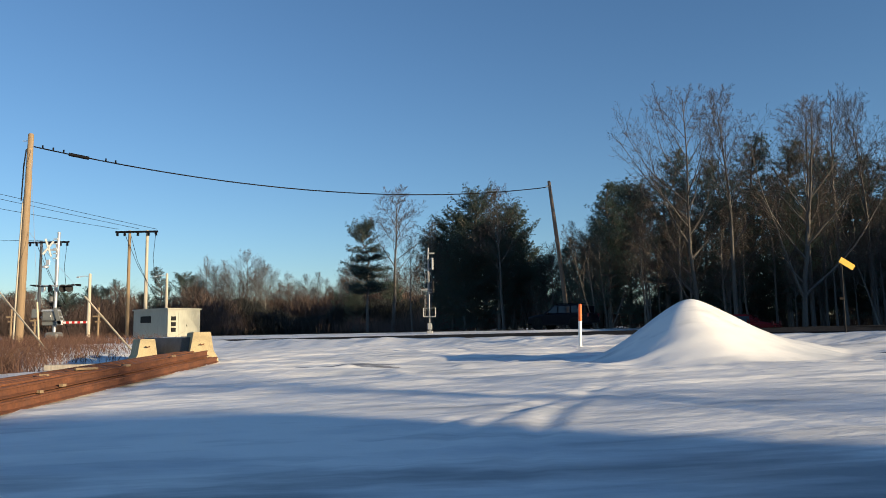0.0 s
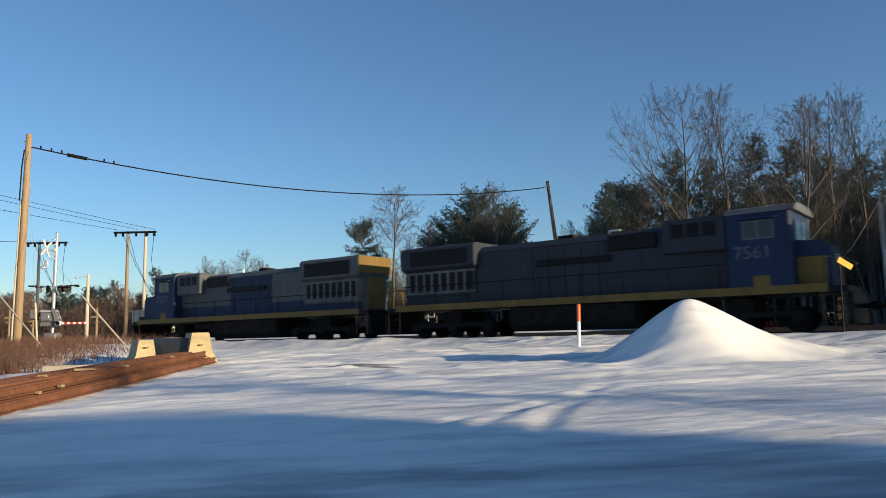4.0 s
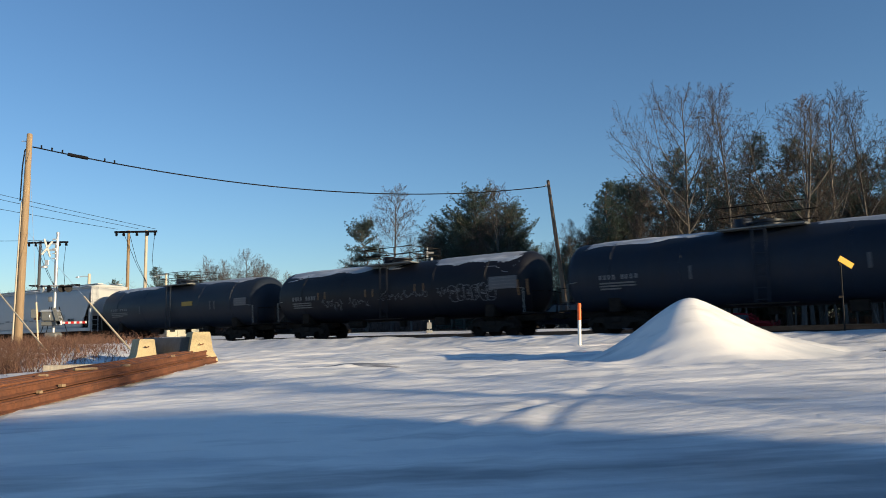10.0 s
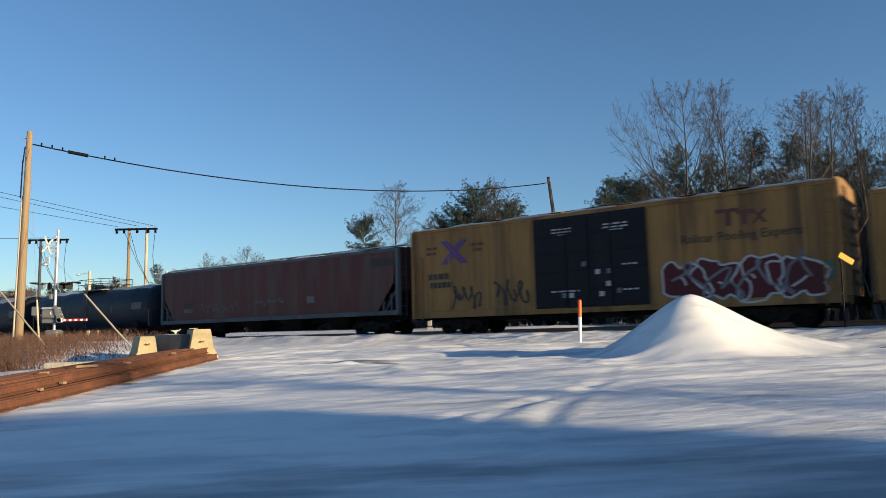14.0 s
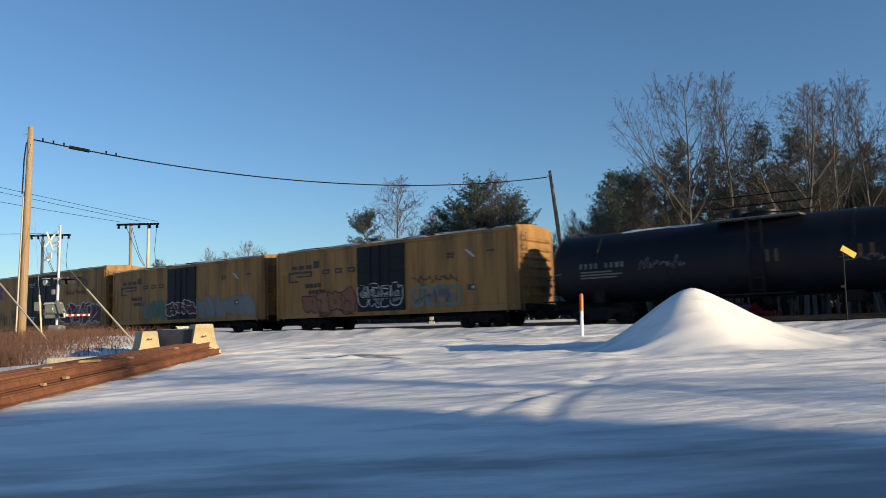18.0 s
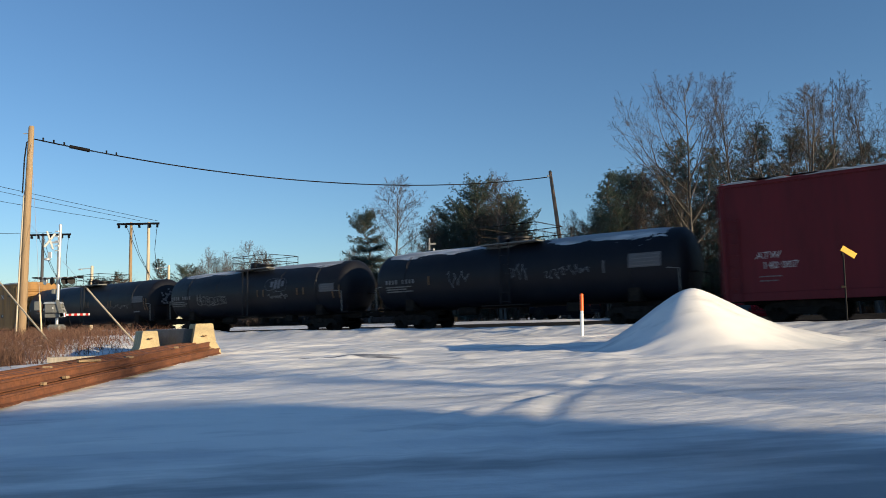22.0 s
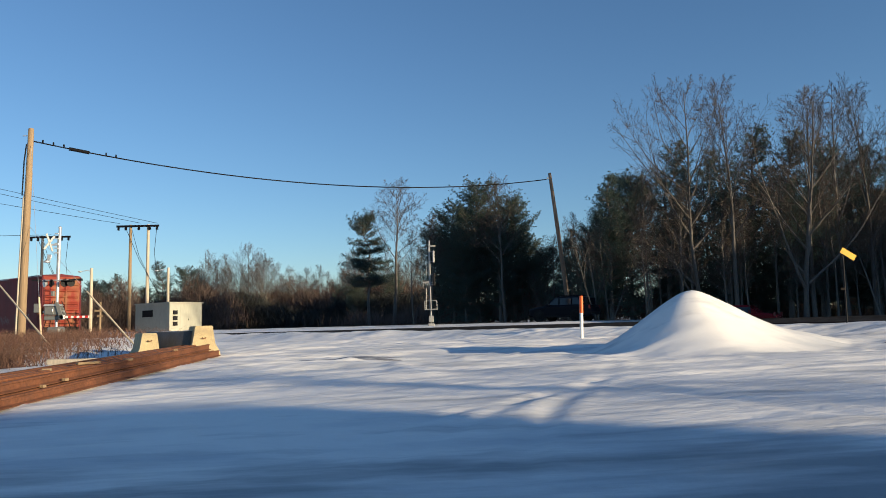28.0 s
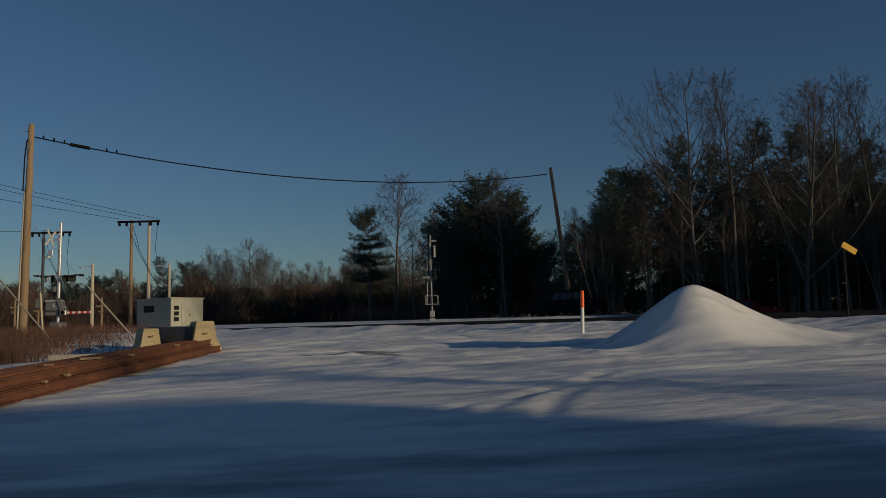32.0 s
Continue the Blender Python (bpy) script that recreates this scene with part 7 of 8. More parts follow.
tb = in_train(boxcar(13.9, 18.5, 0.78, 4.92, YELLOW_CAR, DOOR_BLACK, "tall yellow boxcar with a black double door and graffiti", (-2.54, 2.48)), 13.9, 6.85)
r2 = in_train(boxcar(-4.25, 15.75, 0.80, 4.38, YELLOW_CAR, DOOR_BLACK, "weathered yellow boxcar with a black door and graffiti", (-1.5, 1.45)), -4.25, 5.5)
r3 = in_train(boxcar(-21.15, 15.7, 0.76, 4.38, YELLOW_CAR, DOOR_BLACK, "rust-streaked yellow boxcar with a black door and graffiti", (-1.43, 1.69)), -21.15, 5.45)
tA = in_train(tank_car(-39.2, 17.4, TANK_BLACK, "black tank car with white stencils and little snow", cap=((2.0, 5.5, 0.5),)), -38.9, 6.3)
tB = in_train(tank_car(-57.3, 16.2, TANK_BLACK, "black tank car with a pale graffiti roundel", cap=((-7.0, 6.8, 0.85),)), -57.05, 5.7)
tC = in_train(tank_car(-75.2, 16.4, TANK_BLACK, "black tank car with broad snow on its top", cap=((-7.2, -1.7, 1.15), (-1.0, 7.2, 0.95))), -74.9, 5.8)
rd = in_train(boxcar(-93.8, 18.8, 0.72, 4.95, RED_CAR, None, "tall dark red boxcar at the end of the train", (-1.6, 1.6), posts=False, end=RED_END), -93.8, 6.9)

# painted marks, car by car
TANK_NUMBER = mat("worn_white_stencil", (0.16, 0.16, 0.17), 0.8, vary=0.5, big=6, fine=30, bump=0.0)


def angle(z):
    return math.degrees(math.asin(max(-1, min(1, (z - 2.36) / 1.475))))


def tank_marks(car, number=None, panel=None, stripes=(), seed=1):
    if number:
        x0, x1, z0, z1 = number
        r, n = random.Random(seed), 9
        for i in range(n):
            a = x1 - (x1 - x0) * i / n
            if i != 4:
                shell_decal(car, a - (x1 - x0) / n * (0.34 + 0.22 * r.random()), a, angle(z0 + 0.03), angle(z1 - 0.02), TANK_NUMBER, n=1)
        for k in range(3):
            shell_decal(car, x0 + r.uniform(0, 0.8), x1, angle(z0 - 0.14 - 0.11 * k), angle(z0 - 0.08 - 0.11 * k), STENCIL_DIM, n=1)
    if panel:
        x0, x1, z0, z1 = panel
        shell_decal(car, x0, x1, angle(z0), angle(z1), STENCIL_PANEL, name="data_panel", label="grey data panel")
        for k in range(4):
            z = z0 + (z1 - z0) * (k + 0.35) / 4
            shell_decal(car, x0 + 0.1, x1 - 0.1 - 0.1 * (k % 2), angle(z), angle(z + 0.035), STENCIL_DIM, 1.479, n=1)
    for x, z0, z1, m in stripes:
        shell_decal(car, x - 0.04, x + 0.04, angle(z0), angle(z1), m, name="reflector", label="narrow reflective strip")


def scrawl(car, x0, x1, z0, z1, y, material, seed, strokes=9, width=0.035, curve=None):
    """A tag of quick overlapping strokes. curve: radius of the tank it lies on."""
    r = random.Random(seed)
    step = (x1 - x0) / strokes
    pts, last = [], None
    for k in range(strokes):
        cx = x1 - step * (k + 0.5)
        p = [(cx + step * r.uniform(-0.9, 0.9), z0 + (z1 - z0) * r.random()) for _ in range(4)]
        p[0] = last or (cx + step * 0.6, r.uniform(z0, z1))
        up, dn = (z1 + 0.25 * (z1 - z0), z0 - 0.25 * (z1 - z0))
        p[1] = (cx - step * r.uniform(0.9, 2.2), (up, dn)[k % 2] - (z1 - z0) * r.uniform(-0.2, 0.4) * (1, -1)[k % 2])
        p[2] = (cx + step * r.uniform(0.4, 1.8), (up, dn)[(k + r.randint(0, 1)) % 2])
        p[3] = (cx - step * 0.5, r.uniform(z0 + 0.15 * (z1 - z0), z1 - 0.15 * (z1 - z0)))
        last = p[3]
        for i in range(1 if k else 0, 11):
            f, g = i / 10, 1 - i / 10
            pts.append(Vector([g ** 3 * p[0][c] + 3 * g * g * f * p[1][c] + 3 * g * f * f * p[2][c] + f ** 3 * p[3][c] for c in (0, 1)]))
    mb, vs, fs = MB(), [], []
    for i, c in enumerate(pts):
        t = pts[min(i + 1, len(pts) - 1)] - pts[max(i - 1, 0)]
        t = t.normalized() if t.length > 1e-6 else Vector((1, 0))
        n = Vector((-t.y, t.x)) * width / 2
        for q in (c + n, c - n):
            yy = y if curve is None else math.sqrt(max(0.01, curve ** 2 - (q.y - 2.36) ** 2))
            vs.append((q.x, yy + 0.0015 * (i // 10 % 3), q.y))
        if i:
            fs.append((2 * i - 2, 2 * i - 1, 2 * i + 1, 2 * i))
    mb.add(vs, fs)
    tagged(part("graffiti_tag", mb, material, car, "scrawled spray-paint tag", fix=False), kind="stuff")


def bubbles(car, x0, x1, z0, z1, y, material, seed, letters=6, width=0.03, curve=None):
    """A row of overlapping rounded outline letters with small counters and hatching, sprayed in one thin line."""
    r = random.Random(seed)
    step = (x1 - x0) / letters
    mb = MB()
    def line(pts):
        b = len(mb.v)
        for i, c in enumerate(pts):
            t = Vector(pts[min(i + 1, len(pts) - 1)]) - Vector(pts[max(i - 1, 0)])
            t = t.normalized() if t.length > 1e-6 else Vector((1, 0))
            for sg in (1, -1):
                px, pz = c[0] - t.y * sg * width / 2, c[1] + t.x * sg * width / 2
                mb.v.append((px, y if curve is None else math.sqrt(max(0.01, curve ** 2 - (pz - 2.36) ** 2)), pz))
            if i:
                mb.f.append((b + 2 * i - 2, b + 2 * i - 1, b + 2 * i + 1, b + 2 * i))
    for k in range(letters):
        cx, cz = x1 - step * (k + 0.5), (z0 + z1) / 2 + r.uniform(-0.05, 0.05)
        rx, rz, tilt = step * r.uniform(0.5, 0.62), (z1 - z0) / 2 * r.uniform(0.85, 1.05), r.uniform(-0.2, 0.2)
        notch, depth = r.uniform(0, 6.28), r.uniform(0.2, 0.5)
        ring = []
        for i in range(29):
            a = 2 * math.pi * i / 28
            c, sn = math.cos(a), math.sin(a)
            w = (abs(c) ** 3 + abs(sn) ** 3) ** (-1 / 3) * (1 - depth * math.exp(-((a - notch + 9.42) % 6.28 - 3.14) ** 2 / 0.08))
            ring.append((cx + rx * w * c + tilt * rz * sn, cz + rz * w * sn))
        line(ring)
        hx, hz, hr = cx + rx * r.uniform(-0.25, 0.25), cz + rz * r.uniform(-0.35, 0.35), rx * 0.28
        line([(hx + hr * math.cos(0.7 * i), hz + 1.3 * hr * math.sin(0.7 * i)) for i in range(10)])
        for i in range(r.randint(0, 3)):
            zz = cz + rz * r.uniform(-0.7, 0.7)
            line([(cx - rx * 0.6, zz), (cx + rx * r.uniform(0.1, 0.6), zz + 0.05)])
    tagged(part("graffiti_outline", mb, material, car, "thin spray-painted outline letters", fix=False), kind="stuff")


EMBLEM_BLUE = mat("faded_blue_paint", (0.05, 0.05, 0.22), 0.7, vary=0.3, bump=0.0)
EMBLEM_RED = mat("faded_crimson_paint", (0.28, 0.04, 0.05), 0.7, vary=0.3, bump=0.0)
STENCIL_PANEL = mat("grey_panel_paint", (0.10, 0.10, 0.11), 0.7, vary=0.2, bump=0.0)
AMBER = mat("faded_amber_reflector", (0.13, 0.065, 0.02), 0.5, vary=0.2, bump=0.0)
BRICK = mat("faded_red_paint", (0.10, 0.036, 0.028), 0.7, vary=0.3, bump=0.0)
TAG = mat("pale_spray_paint", (0.12, 0.125, 0.14), 0.7, vary=0.35, big=2, bump=0.0)

tank_marks(t1, (5.3, 7.3, 2.22, 2.42), (-6.96, -5.84, 2.13, 2.58), ((3.9, 2.0, 2.5, STENCIL_PANEL), (-3.6, 2.0, 2.5, STENCIL_PANEL), (-4.0, 2.0, 2.5, STENCIL_PANEL)), 1)
tank_marks(t2, (5.37, 7.27, 2.12, 2.38), (-7.08, -5.61, 2.11, 2.66), ((5.27, 2.13, 2.53, AMBER), (4.76, 2.15, 2.55, AMBER), (1.85, 2.13, 2.5, AMBER), (1.36, 2.13, 2.5, AMBER), (-1.36, 2.25, 2.6, AMBER), (-1.9, 2.25, 2.6, AMBER), (-7.12, 1.79, 2.46, AMBER), (-7.6, 1.79, 2.46, AMBER)), 2)
for k, (x0, x1, z0, z1, n) in enumerate(((3.5, 5.0, 1.59, 2.07, 9), (1.7, 3.05, 1.64, 2.11, 8), (-2.1, 1.0, 1.88, 2.32, 16))):
    scrawl(t2, x0, x1, z0, z1, 0, TAG, 60 + k, n, 0.022, 1.50)
bubbles(t2, -5.9, -3.4, 1.62, 2.42, 0, TAG, 64, 6, 0.030, 1.50)
scrawl(t2, -3.4, -2.7, 1.95, 2.35, 0, TAG, 65, 6, 0.02, 1.50)
tank_marks(t3, (4.9, 6.6, 2.15, 2.38), (-6.6, -5.4, 2.15, 2.6), ((2.9, 2.0, 2.5, STENCIL_PANEL), (-3.0, 2.0, 2.5, STENCIL_PANEL)), 3)
tank_marks(tA, (5.2, 7.2, 2.26, 2.52), (-7.2, -5.96, 2.24, 2.66), ((-0.1, 2.09, 2.52, AMBER), (-0.4, 2.09, 2.52, AMBER), (-3.0, 2.07, 2.47, AMBER), (-3.35, 2.07, 2.47, AMBER), (-7.33, 1.7, 2.49, AMBER), (-7.6, 1.7, 2.49, AMBER)), 4)
scrawl(tA, 2.84, 4.66, 2.08, 2.56, 0, TAG, 71, 13, 0.025, 1.50)
scrawl(tA, -5.4, -2.4, 1.9, 2.2, 0, STENCIL_DIM, 72, 14, 0.03, 1.50)
decal(tA, -6.58, -5.87, 1.59, 1.81, 1.29, STENCIL_DIM, "placard")
tank_marks(tB, (5.5, 7.6, 2.16, 2.42), (-6.93, -5.83, 2.12, 2.55), ((4.9, 2.0, 2.45, STENCIL_DIM), (4.6, 2.0, 2.45, STENCIL_DIM), (-0.8, 2.06, 2.46, AMBER), (-1.3, 2.06, 2.46, AMBER), (-4.1, 2.05, 2.42, AMBER), (-4.6, 2.05, 2.42, AMBER), (-6.8, 1.76, 2.43, AMBER), (-7.3, 1.76, 2.43, AMBER)), 5)
bubbles(tB, 2.1, 4.9, 1.75, 2.3, 0, STENCIL_DIM, 81, 7, 0.035, 1.50)
for k in range(4):
    shell_decal(tB, -3.0 + 0.30 * k, -2.78 + 0.30 * k, angle(2.42 + 0.10 * abs(k - 1.5)), angle(3.02 - 0.09 * abs(k - 1.5)), TAG, n=3, name="emblem", label="pale leaf-shaped emblem")
bubbles(tB, -3.15, -1.55, 2.30, 3.12, 0, TAG, 82, 1, 0.02, 1.51)
scrawl(tB, -3.3, -1.7, 1.85, 2.15, 0, STENCIL_DIM, 83, 9, 0.05, 1.50)
tank_marks(tC, (5.4, 7.3, 2.2, 2.45), (-6.8, -5.46, 2.23, 2.78), ((4.6, 2.1, 2.5, AMBER), (-4.4, 2.1, 2.6, STENCIL_PANEL)), 6)
for k, (x0, x1, z0, z1, n) in enumerate(((2.25, 3.5, 2.02, 2.6, 7), (-0.8, 0.04, 2.02, 2.67, 6), (-3.78, -1.7, 2.0, 2.5, 12))):
    scrawl(tC, x0, x1, z0, z1, 0, TAG, 90 + k, n, 0.026, 1.50)
# graffiti on the heads of the first of the last three tanks
hd = MB()
for i in range(26):
    rr_, aa = 0.25 + 0.75 * random.Random(i).random(), 2 * math.pi * random.Random(i + 99).random()
    y_, z_ = rr_ * 0.6 * math.cos(aa) + 0.3, 2.5 + rr_ * 0.6 * math.sin(aa)
    xx = -8.78 + 0.6 - 0.6 * math.sqrt(max(0, 1 - (y_ ** 2 + (z_ - 2.36) ** 2) / 1.46 ** 2)) - 0.03
    hd.box(xx - 0.01, xx + 0.01, y_ - 0.07, y_ + 0.07, z_ - 0.06, z_ + 0.06, 0.004)
part("graffiti_tag", hd, TAG, tA, "scrawled paint on the domed head")

MARKS = ("stencil", "reflector", "data_panel", "placard", "graffiti_tag", "graffiti_outline", "emblem")
for car, back in ((t1, 0.6), (t2, 0.6), (t3, 0.4), (tA, 0.3), (tB, 0.25), (tC, 0.3)):
    for ob in car.children:
        if ob.name.split(".")[0] in MARKS and not (car is tA and ob.get("label") == "scrawled paint on the domed head"):
            ob.matrix_basis = Matrix.Translation((-back, 0, 0)) @ ob.matrix_basis

Y = 1.524
# red hopper
bars(rh, -9.7, -8.2, 3.45, 0.40, 1.505, STENCIL_BLACK, 5, 7)
decal(rh, -4.11, -3.51, 1.84, 2.24, 1.504, STENCIL_PANEL, "data_panel")
decal(rh, -4.05, -3.57, 1.90, 2.18, 1.508, STENCIL_DIM, "data_panel")
bars(rh, 6.67, 7.56, 2.05, 0.22, 1.504, STENCIL_BLACK, 3, 8)
bars(rh, 6.67, 7.56, 1.70, 0.22, 1.504, STENCIL_DIM, 3, 9)
scrawl(rh, 2.2, 5.8, 1.6, 2.2, 1.506, STENCIL_PANEL, 101, 16, 0.04)
scrawl(rh, -1.6, 0.8, 1.9, 2.2, 1.506, STENCIL_PANEL, 102, 10, 0.05)
# tall yellow boxcar
for sgn in (1, -1):
    for u0, u1, tone in ((6.0, 6.14, EMBLEM_BLUE), (6.14, 6.24, EMBLEM_RED), (6.24, 6.40, EMBLEM_BLUE)):
        part("emblem", MB().add([(u0, Y, 3.80 - sgn * 0.55), (u1, Y, 3.80 - sgn * 0.55), (u1 + 1.15, Y + 0.003 * sgn, 3.80 + sgn * 0.55), (u0 + 1.15, Y + 0.003 * sgn, 3.80 + sgn * 0.55)], [(0, 1, 2, 3)]), tone, tb, "crossed blue and red emblem", fix=False)
for k, (x0, x1, z) in enumerate(((7.7, 8.4, 4.0), (7.7, 8.4, 3.75), (5.0, 5.8, 4.0), (5.1, 5.7, 3.75))):
    bars(tb, x0, x1, z, 0.12, Y, BRICK, 2, 110 + k)
bars(tb, 7.0, 8.3, 2.58, 0.26, Y, STENCIL_BLACK, 4, 120)
bars(tb, 6.9, 8.2, 2.18, 0.26, Y, STENCIL_BLACK, 5, 121)
decal(tb, -6.05, -5.2, 4.20, 4.34, Y, BRICK, "emblem")
decal(tb, -5.75, -5.55, 3.72, 4.20, Y, BRICK, "emblem")
decal(tb, -6.6, -5.95, 4.10, 4.24, Y + 0.003, BRICK, "emblem")
decal(tb, -6.30, -6.12, 3.72, 4.12, Y, BRICK, "emblem")
for sgn in (1, -1):
    part("emblem", MB().add([(-7.0, Y, 3.96 - sgn * 0.24), (-6.86, Y, 3.96 - sgn * 0.24), (-6.45, Y + 0.003, 3.96 + sgn * 0.24), (-6.59, Y + 0.003, 3.96 + sgn * 0.24)], [(0, 1, 2, 3)]), BRICK, tb, fix=False)
lettering(tb, "Railcar Pooling Experts", -3.85, 3.20, 0.46, Y, STENCIL_BLACK, "black lettering")
graffiti(tb, -8.5, -3.3, 1.0, 2.6, Y, GRAFFITI_RED, STENCIL, 138, 4, 0.08)
scrawl(tb, -8.3, -3.5, 1.1, 2.5, Y + 0.012, GRAFFITI_GREY, 139, 7, 0.10)
scrawl(tb, -8.9, -6.2, 1.2, 2.4, Y + 0.002, GRAFFITI_GREEN, 134, 9, 0.28)
scrawl(tb, 5.35, 6.93, 1.12, 2.15, Y, STENCIL_BLACK, 132, 7, 0.09)
scrawl(tb, 2.86, 4.6, 1.2, 2.3, Y, STENCIL_BLACK, 133, 6, 0.10)
for k, (x0, x1, z) in enumerate(((0.7, 1.6, 4.25), (0.7, 1.6, 4.12), (0.9, 1.3, 4.0), (-1.9, -0.75, 4.25), (-1.9, -0.75, 4.12), (-1.6, -1.0, 4.0), (0.4, 1.7, 1.65), (-2.2, -1.5, 2.6), (-2.2, -1.5, 1.6))):
    bars(tb, x0, x1, z, 0.06, 1.597, STENCIL, 3, 140 + k)
for k, (x, z) in enumerate(((0.15, 2.75), (-0.45, 2.4), (-0.95, 2.4), (-0.9, 1.9), (-1.35, 1.6), (0.75, 1.5), (1.1, 1.5), (-0.6, 1.5))):
    decal(tb, x - 0.1, x + 0.1, z - 0.1, z + 0.1, 1.62, STENCIL if k % 2 else STENCIL_DIM, "placard")
# the two lower yellow boxcars
for car, top in ((r3, 0.0), (r2, 0.05)):
    for k in range(4):
        decal(car, 6.25 - k * 0.58, 6.68 - k * 0.58, 3.42 + top, 3.62 + top + 0.18 * (k == 3), Y, STENCIL_BLACK, "emblem")
    for k in range(3):
        decal(car, 3.75 - k * 0.92, 4.25 - k * 0.92, 3.05 + top, 3.30 + top, Y, STENCIL_BLACK, "emblem")
        decal(car, 3.85 - k * 0.92, 4.15 - k * 0.92, 3.13 + top, 3.22 + top, Y + 0.003, YELLOW_CAR, "emblem")
    decal(car, 5.08, 6.95, 3.18 + top, 3.30 + top, Y, STENCIL_BLACK, "emblem")
    decal(car, 5.08, 5.2, 2.98 + top, 3.18 + top, Y, STENCIL_BLACK, "emblem")
    decal(car, 5.2, 6.3, 2.98 + top, 3.06 + top, Y, STENCIL_BLACK, "emblem")
    decal(car, 6.8, 6.95, 2.72 + top, 3.18 + top, Y, STENCIL_BLACK, "emblem")
    decal(car, 6.15, 6.8, 2.72 + top, 2.80 + top, Y, STENCIL_BLACK, "emblem")
    bars(car, 4.3, 5.6, 2.38, 0.22, Y, STENCIL_BLACK, 4, 150)
    bars(car, 4.1, 5.35, 2.04, 0.20, Y, STENCIL_BLACK, 5, 151)
    for sgn in (1, -1):
        part("emblem", MB().add([(-5.64, Y, 3.43 - sgn * 0.18), (-5.48, Y, 3.43 - sgn * 0.18), (-5.05, Y + 0.003 * sgn, 3.43 + sgn * 0.18), (-5.21, Y + 0.003 * sgn, 3.43 + sgn * 0.18)], [(0, 1, 2, 3)]), STENCIL if sgn > 0 else GRAFFITI_GREY, car, "small crossed emblem", fix=False)
    bars(car, -4.5, -4.0, 3.42, 0.10, Y, STENCIL_BLACK, 2, 152)
    bars(car, -4.5, -4.0, 3.28, 0.10, Y, STENCIL_BLACK, 2, 153)
    bars(car, -6.75, -6.25, 3.42, 0.09, Y, STENCIL_BLACK, 2, 154)
    decal(car, -5.6, -5.16, 1.74, 2.0, Y, STENCIL_BLACK, "placard")
    decal(car, -5.54, -5.40, 1.80, 1.94, Y + 0.003, STENCIL, "placard")
bubbles(r3, -1.3, 1.6, 1.15, 2.35, 1.60, STENCIL, 161, 4, 0.06)
scrawl(r3, -1.2, 1.5, 1.3, 2.2, 1.603, GRAFFITI_GREY, 168, 8, 0.12)
ROSE = paint_mat("washed_out_rose_paint", (0.19, 0.09, 0.055), (0.22, 0.13, 0.07), 0.7)
graffiti(r3, 1.9, 5.6, 0.95, 2.15, Y, ROSE, GRAFFITI_RED, 162, 4, 0.05)
bubbles(r3, -4.7, -1.8, 1.10, 2.05, Y + 0.004, GRAFFITI_BLUE, 163, 4, 0.15)
scrawl(r3, -4.6, -1.9, 2.2, 2.5, Y, STENCIL_BLACK, 164, 12, 0.04)
graffiti(r2, -7.0, -1.6, 1.1, 2.2, Y, GRAFFITI_GREY, GRAFFITI_BLUE, 165, 6, 0.07)
graffiti(r2, -1.45, 1.4, 1.2, 2.2, 1.597, GRAFFITI_RED, STENCIL, 166, 3, 0.06)
graffiti(r2, 1.6, 4.3, 1.15, 2.2, Y, GRAFFITI_GREEN, STENCIL_DIM, 167, 3, 0.06)
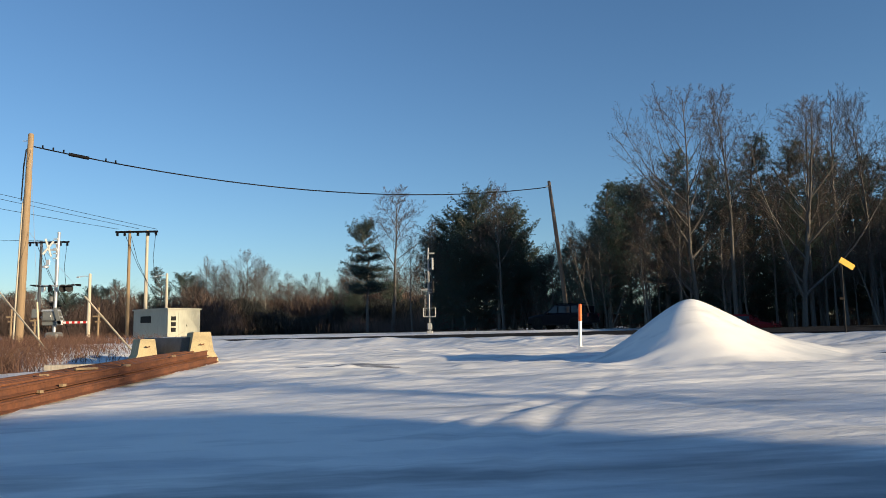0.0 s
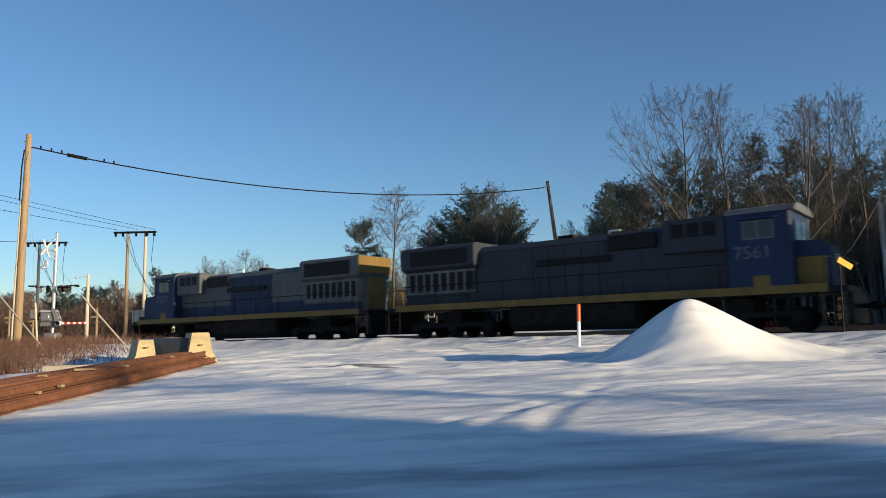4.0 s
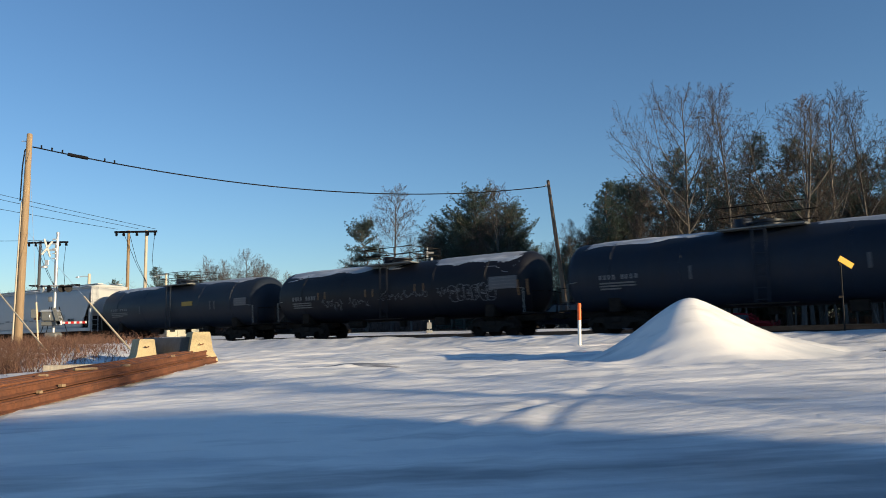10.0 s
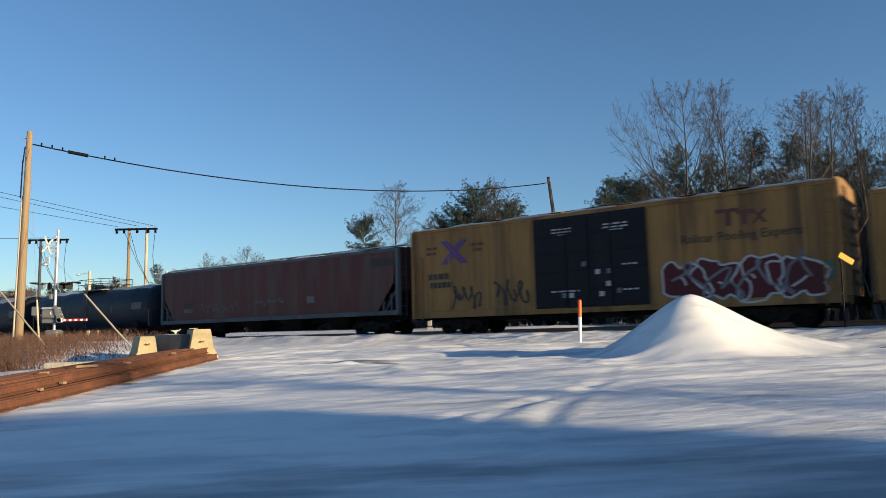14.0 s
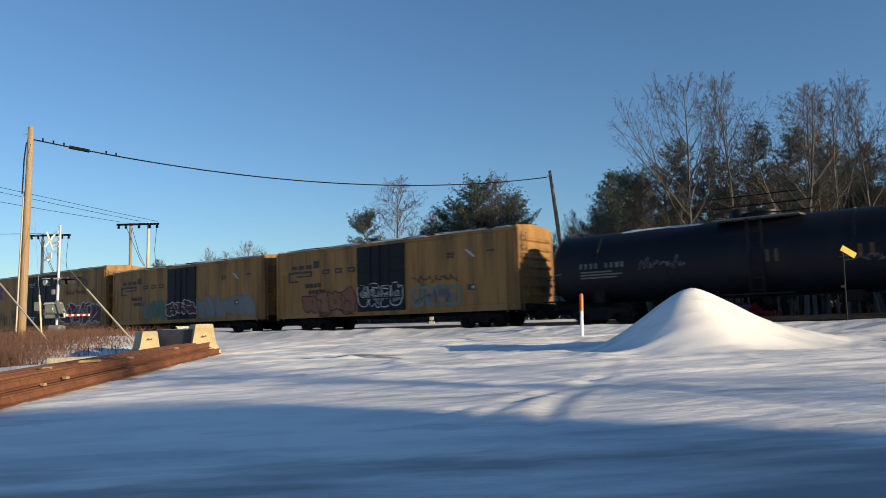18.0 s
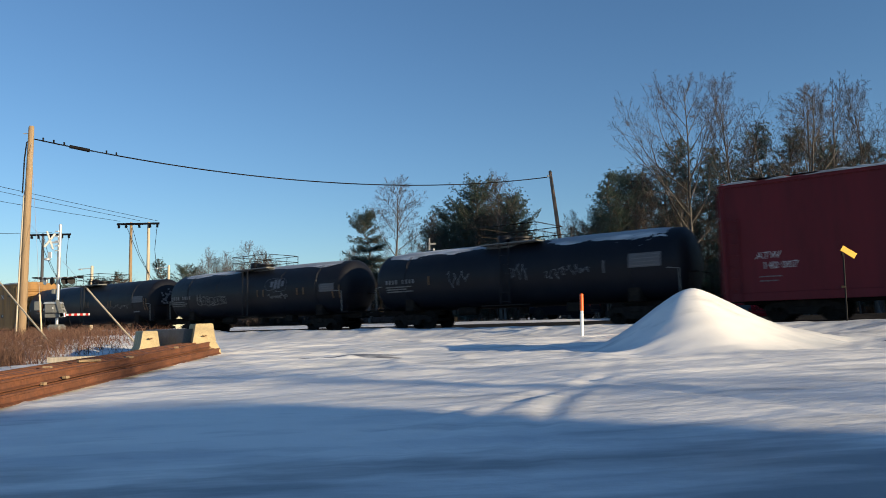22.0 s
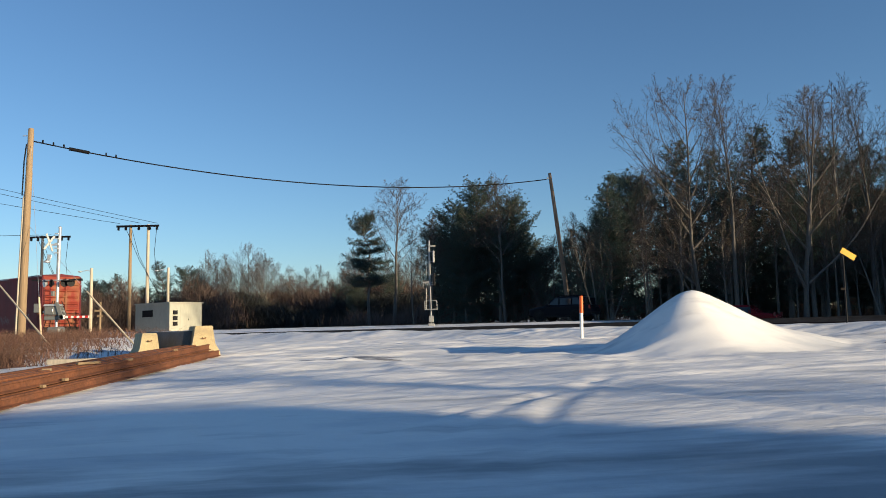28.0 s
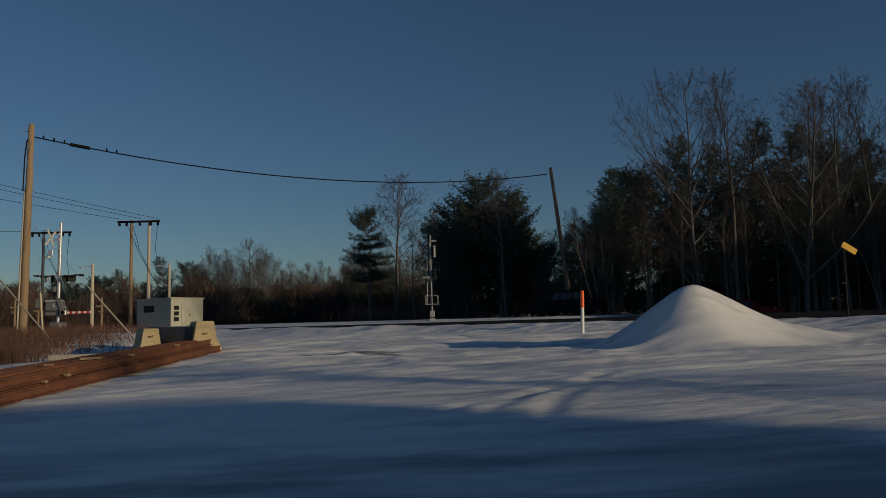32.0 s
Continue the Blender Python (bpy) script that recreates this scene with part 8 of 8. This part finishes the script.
# last car
lettering(rd, "ATW", 8.30, 2.20, 0.36, 1.500, STENCIL, "white letters")
lettering(rd, "140 007", 8.1, 1.84, 0.36, 1.500, STENCIL, "white car number")
for k, (x0, x1, z) in enumerate(((-0.05, 1.42, 4.0), (0.1, 1.3, 3.86), (-1.43, 0.12, 2.27), (-0.6, 0.3, 2.15), (-1.7, -0.4, 1.80), (-1.0, -0.35, 1.68), (-7.3, -6.5, 1.40), (7.4, 8.2, 1.55), (7.6, 8.2, 1.4), (-1.2, 0.0, 2.55))):
    bars(rd, x0, x1, z, 0.045, 1.506, TAG, 4, 180 + k)
for k, x in enumerate((-5.2, -5.8, -6.9, -7.3)):
    for i in range(4):
        bars(rd, x - 0.25, x, 1.65 + 0.13 * i, 0.08, 1.506, TAG, 1, 190 + k * 4 + i)
scrawl(rd, -4.3, -2.2, 1.35, 1.95, 1.508, GRAFFITI_GREY, 201, 16, 0.026)
scrawl(rd, 2.8, 3.76, 1.37, 1.8, 1.508, GRAFFITI_GREY, 202, 9, 0.024)
decal(rd, 0.85, 1.1, 1.62, 1.85, 1.506, STENCIL_DIM, "placard")
for x in (-2.2, 2.2):
    part("door_seam", MB().box(x - 0.03, x + 0.03, 1.502, 1.525, 1.0, 4.75), RED_CAR, rd)


# ---- motion of the train ----
SPEED, GAIN = 11.568, 0.00643


def at_time(s, t):
    return s + SPEED * (t - 14) + GAIN * (t - 14) ** 2


def car_pose(s, half, reverse):
    """The pose of a car whose two trucks stand on the track half metres before and behind s."""
    a, b = track(s + half)[0], track(s - half)[0]
    d = a - b
    m = Matrix.Translation((a + b) / 2) @ Matrix.Rotation(math.atan2(d.y, d.x), 4, "Z") @ Matrix.Rotation(-math.atan2(d.z, math.hypot(d.x, d.y)), 4, "Y")
    return m @ Matrix.Rotation(math.pi, 4, "Z") if reverse else m


def motions():
    for car, s, half, reverse in TRAIN:
        walk(car, [(t, car_pose(at_time(s, t), half, reverse)) for t in range(0, 33, 2)])
    # the wheels roll while their car is in view
    where = {car: (s, reverse) for car, s, half, reverse in TRAIN}
    for wheel, car, rest, radius in SPINNERS:
        s, reverse = where[car]
        sign = -1 if reverse else 1
        seen = [t / 30 for t in range(0, 961) if -20 < at_time(s, t / 30) < 70]
        rows = [(t, rest @ Matrix.Rotation(sign * at_time(s, t) / radius, 4, "Y")) for t in seen]
        if seen[0] > 0.01:
            rows.insert(0, (0, rows[0][1]))
        if seen[-1] < 31.99:
            rows.append((32, rows[-1][1]))
        walk(wheel, rows)


motions()
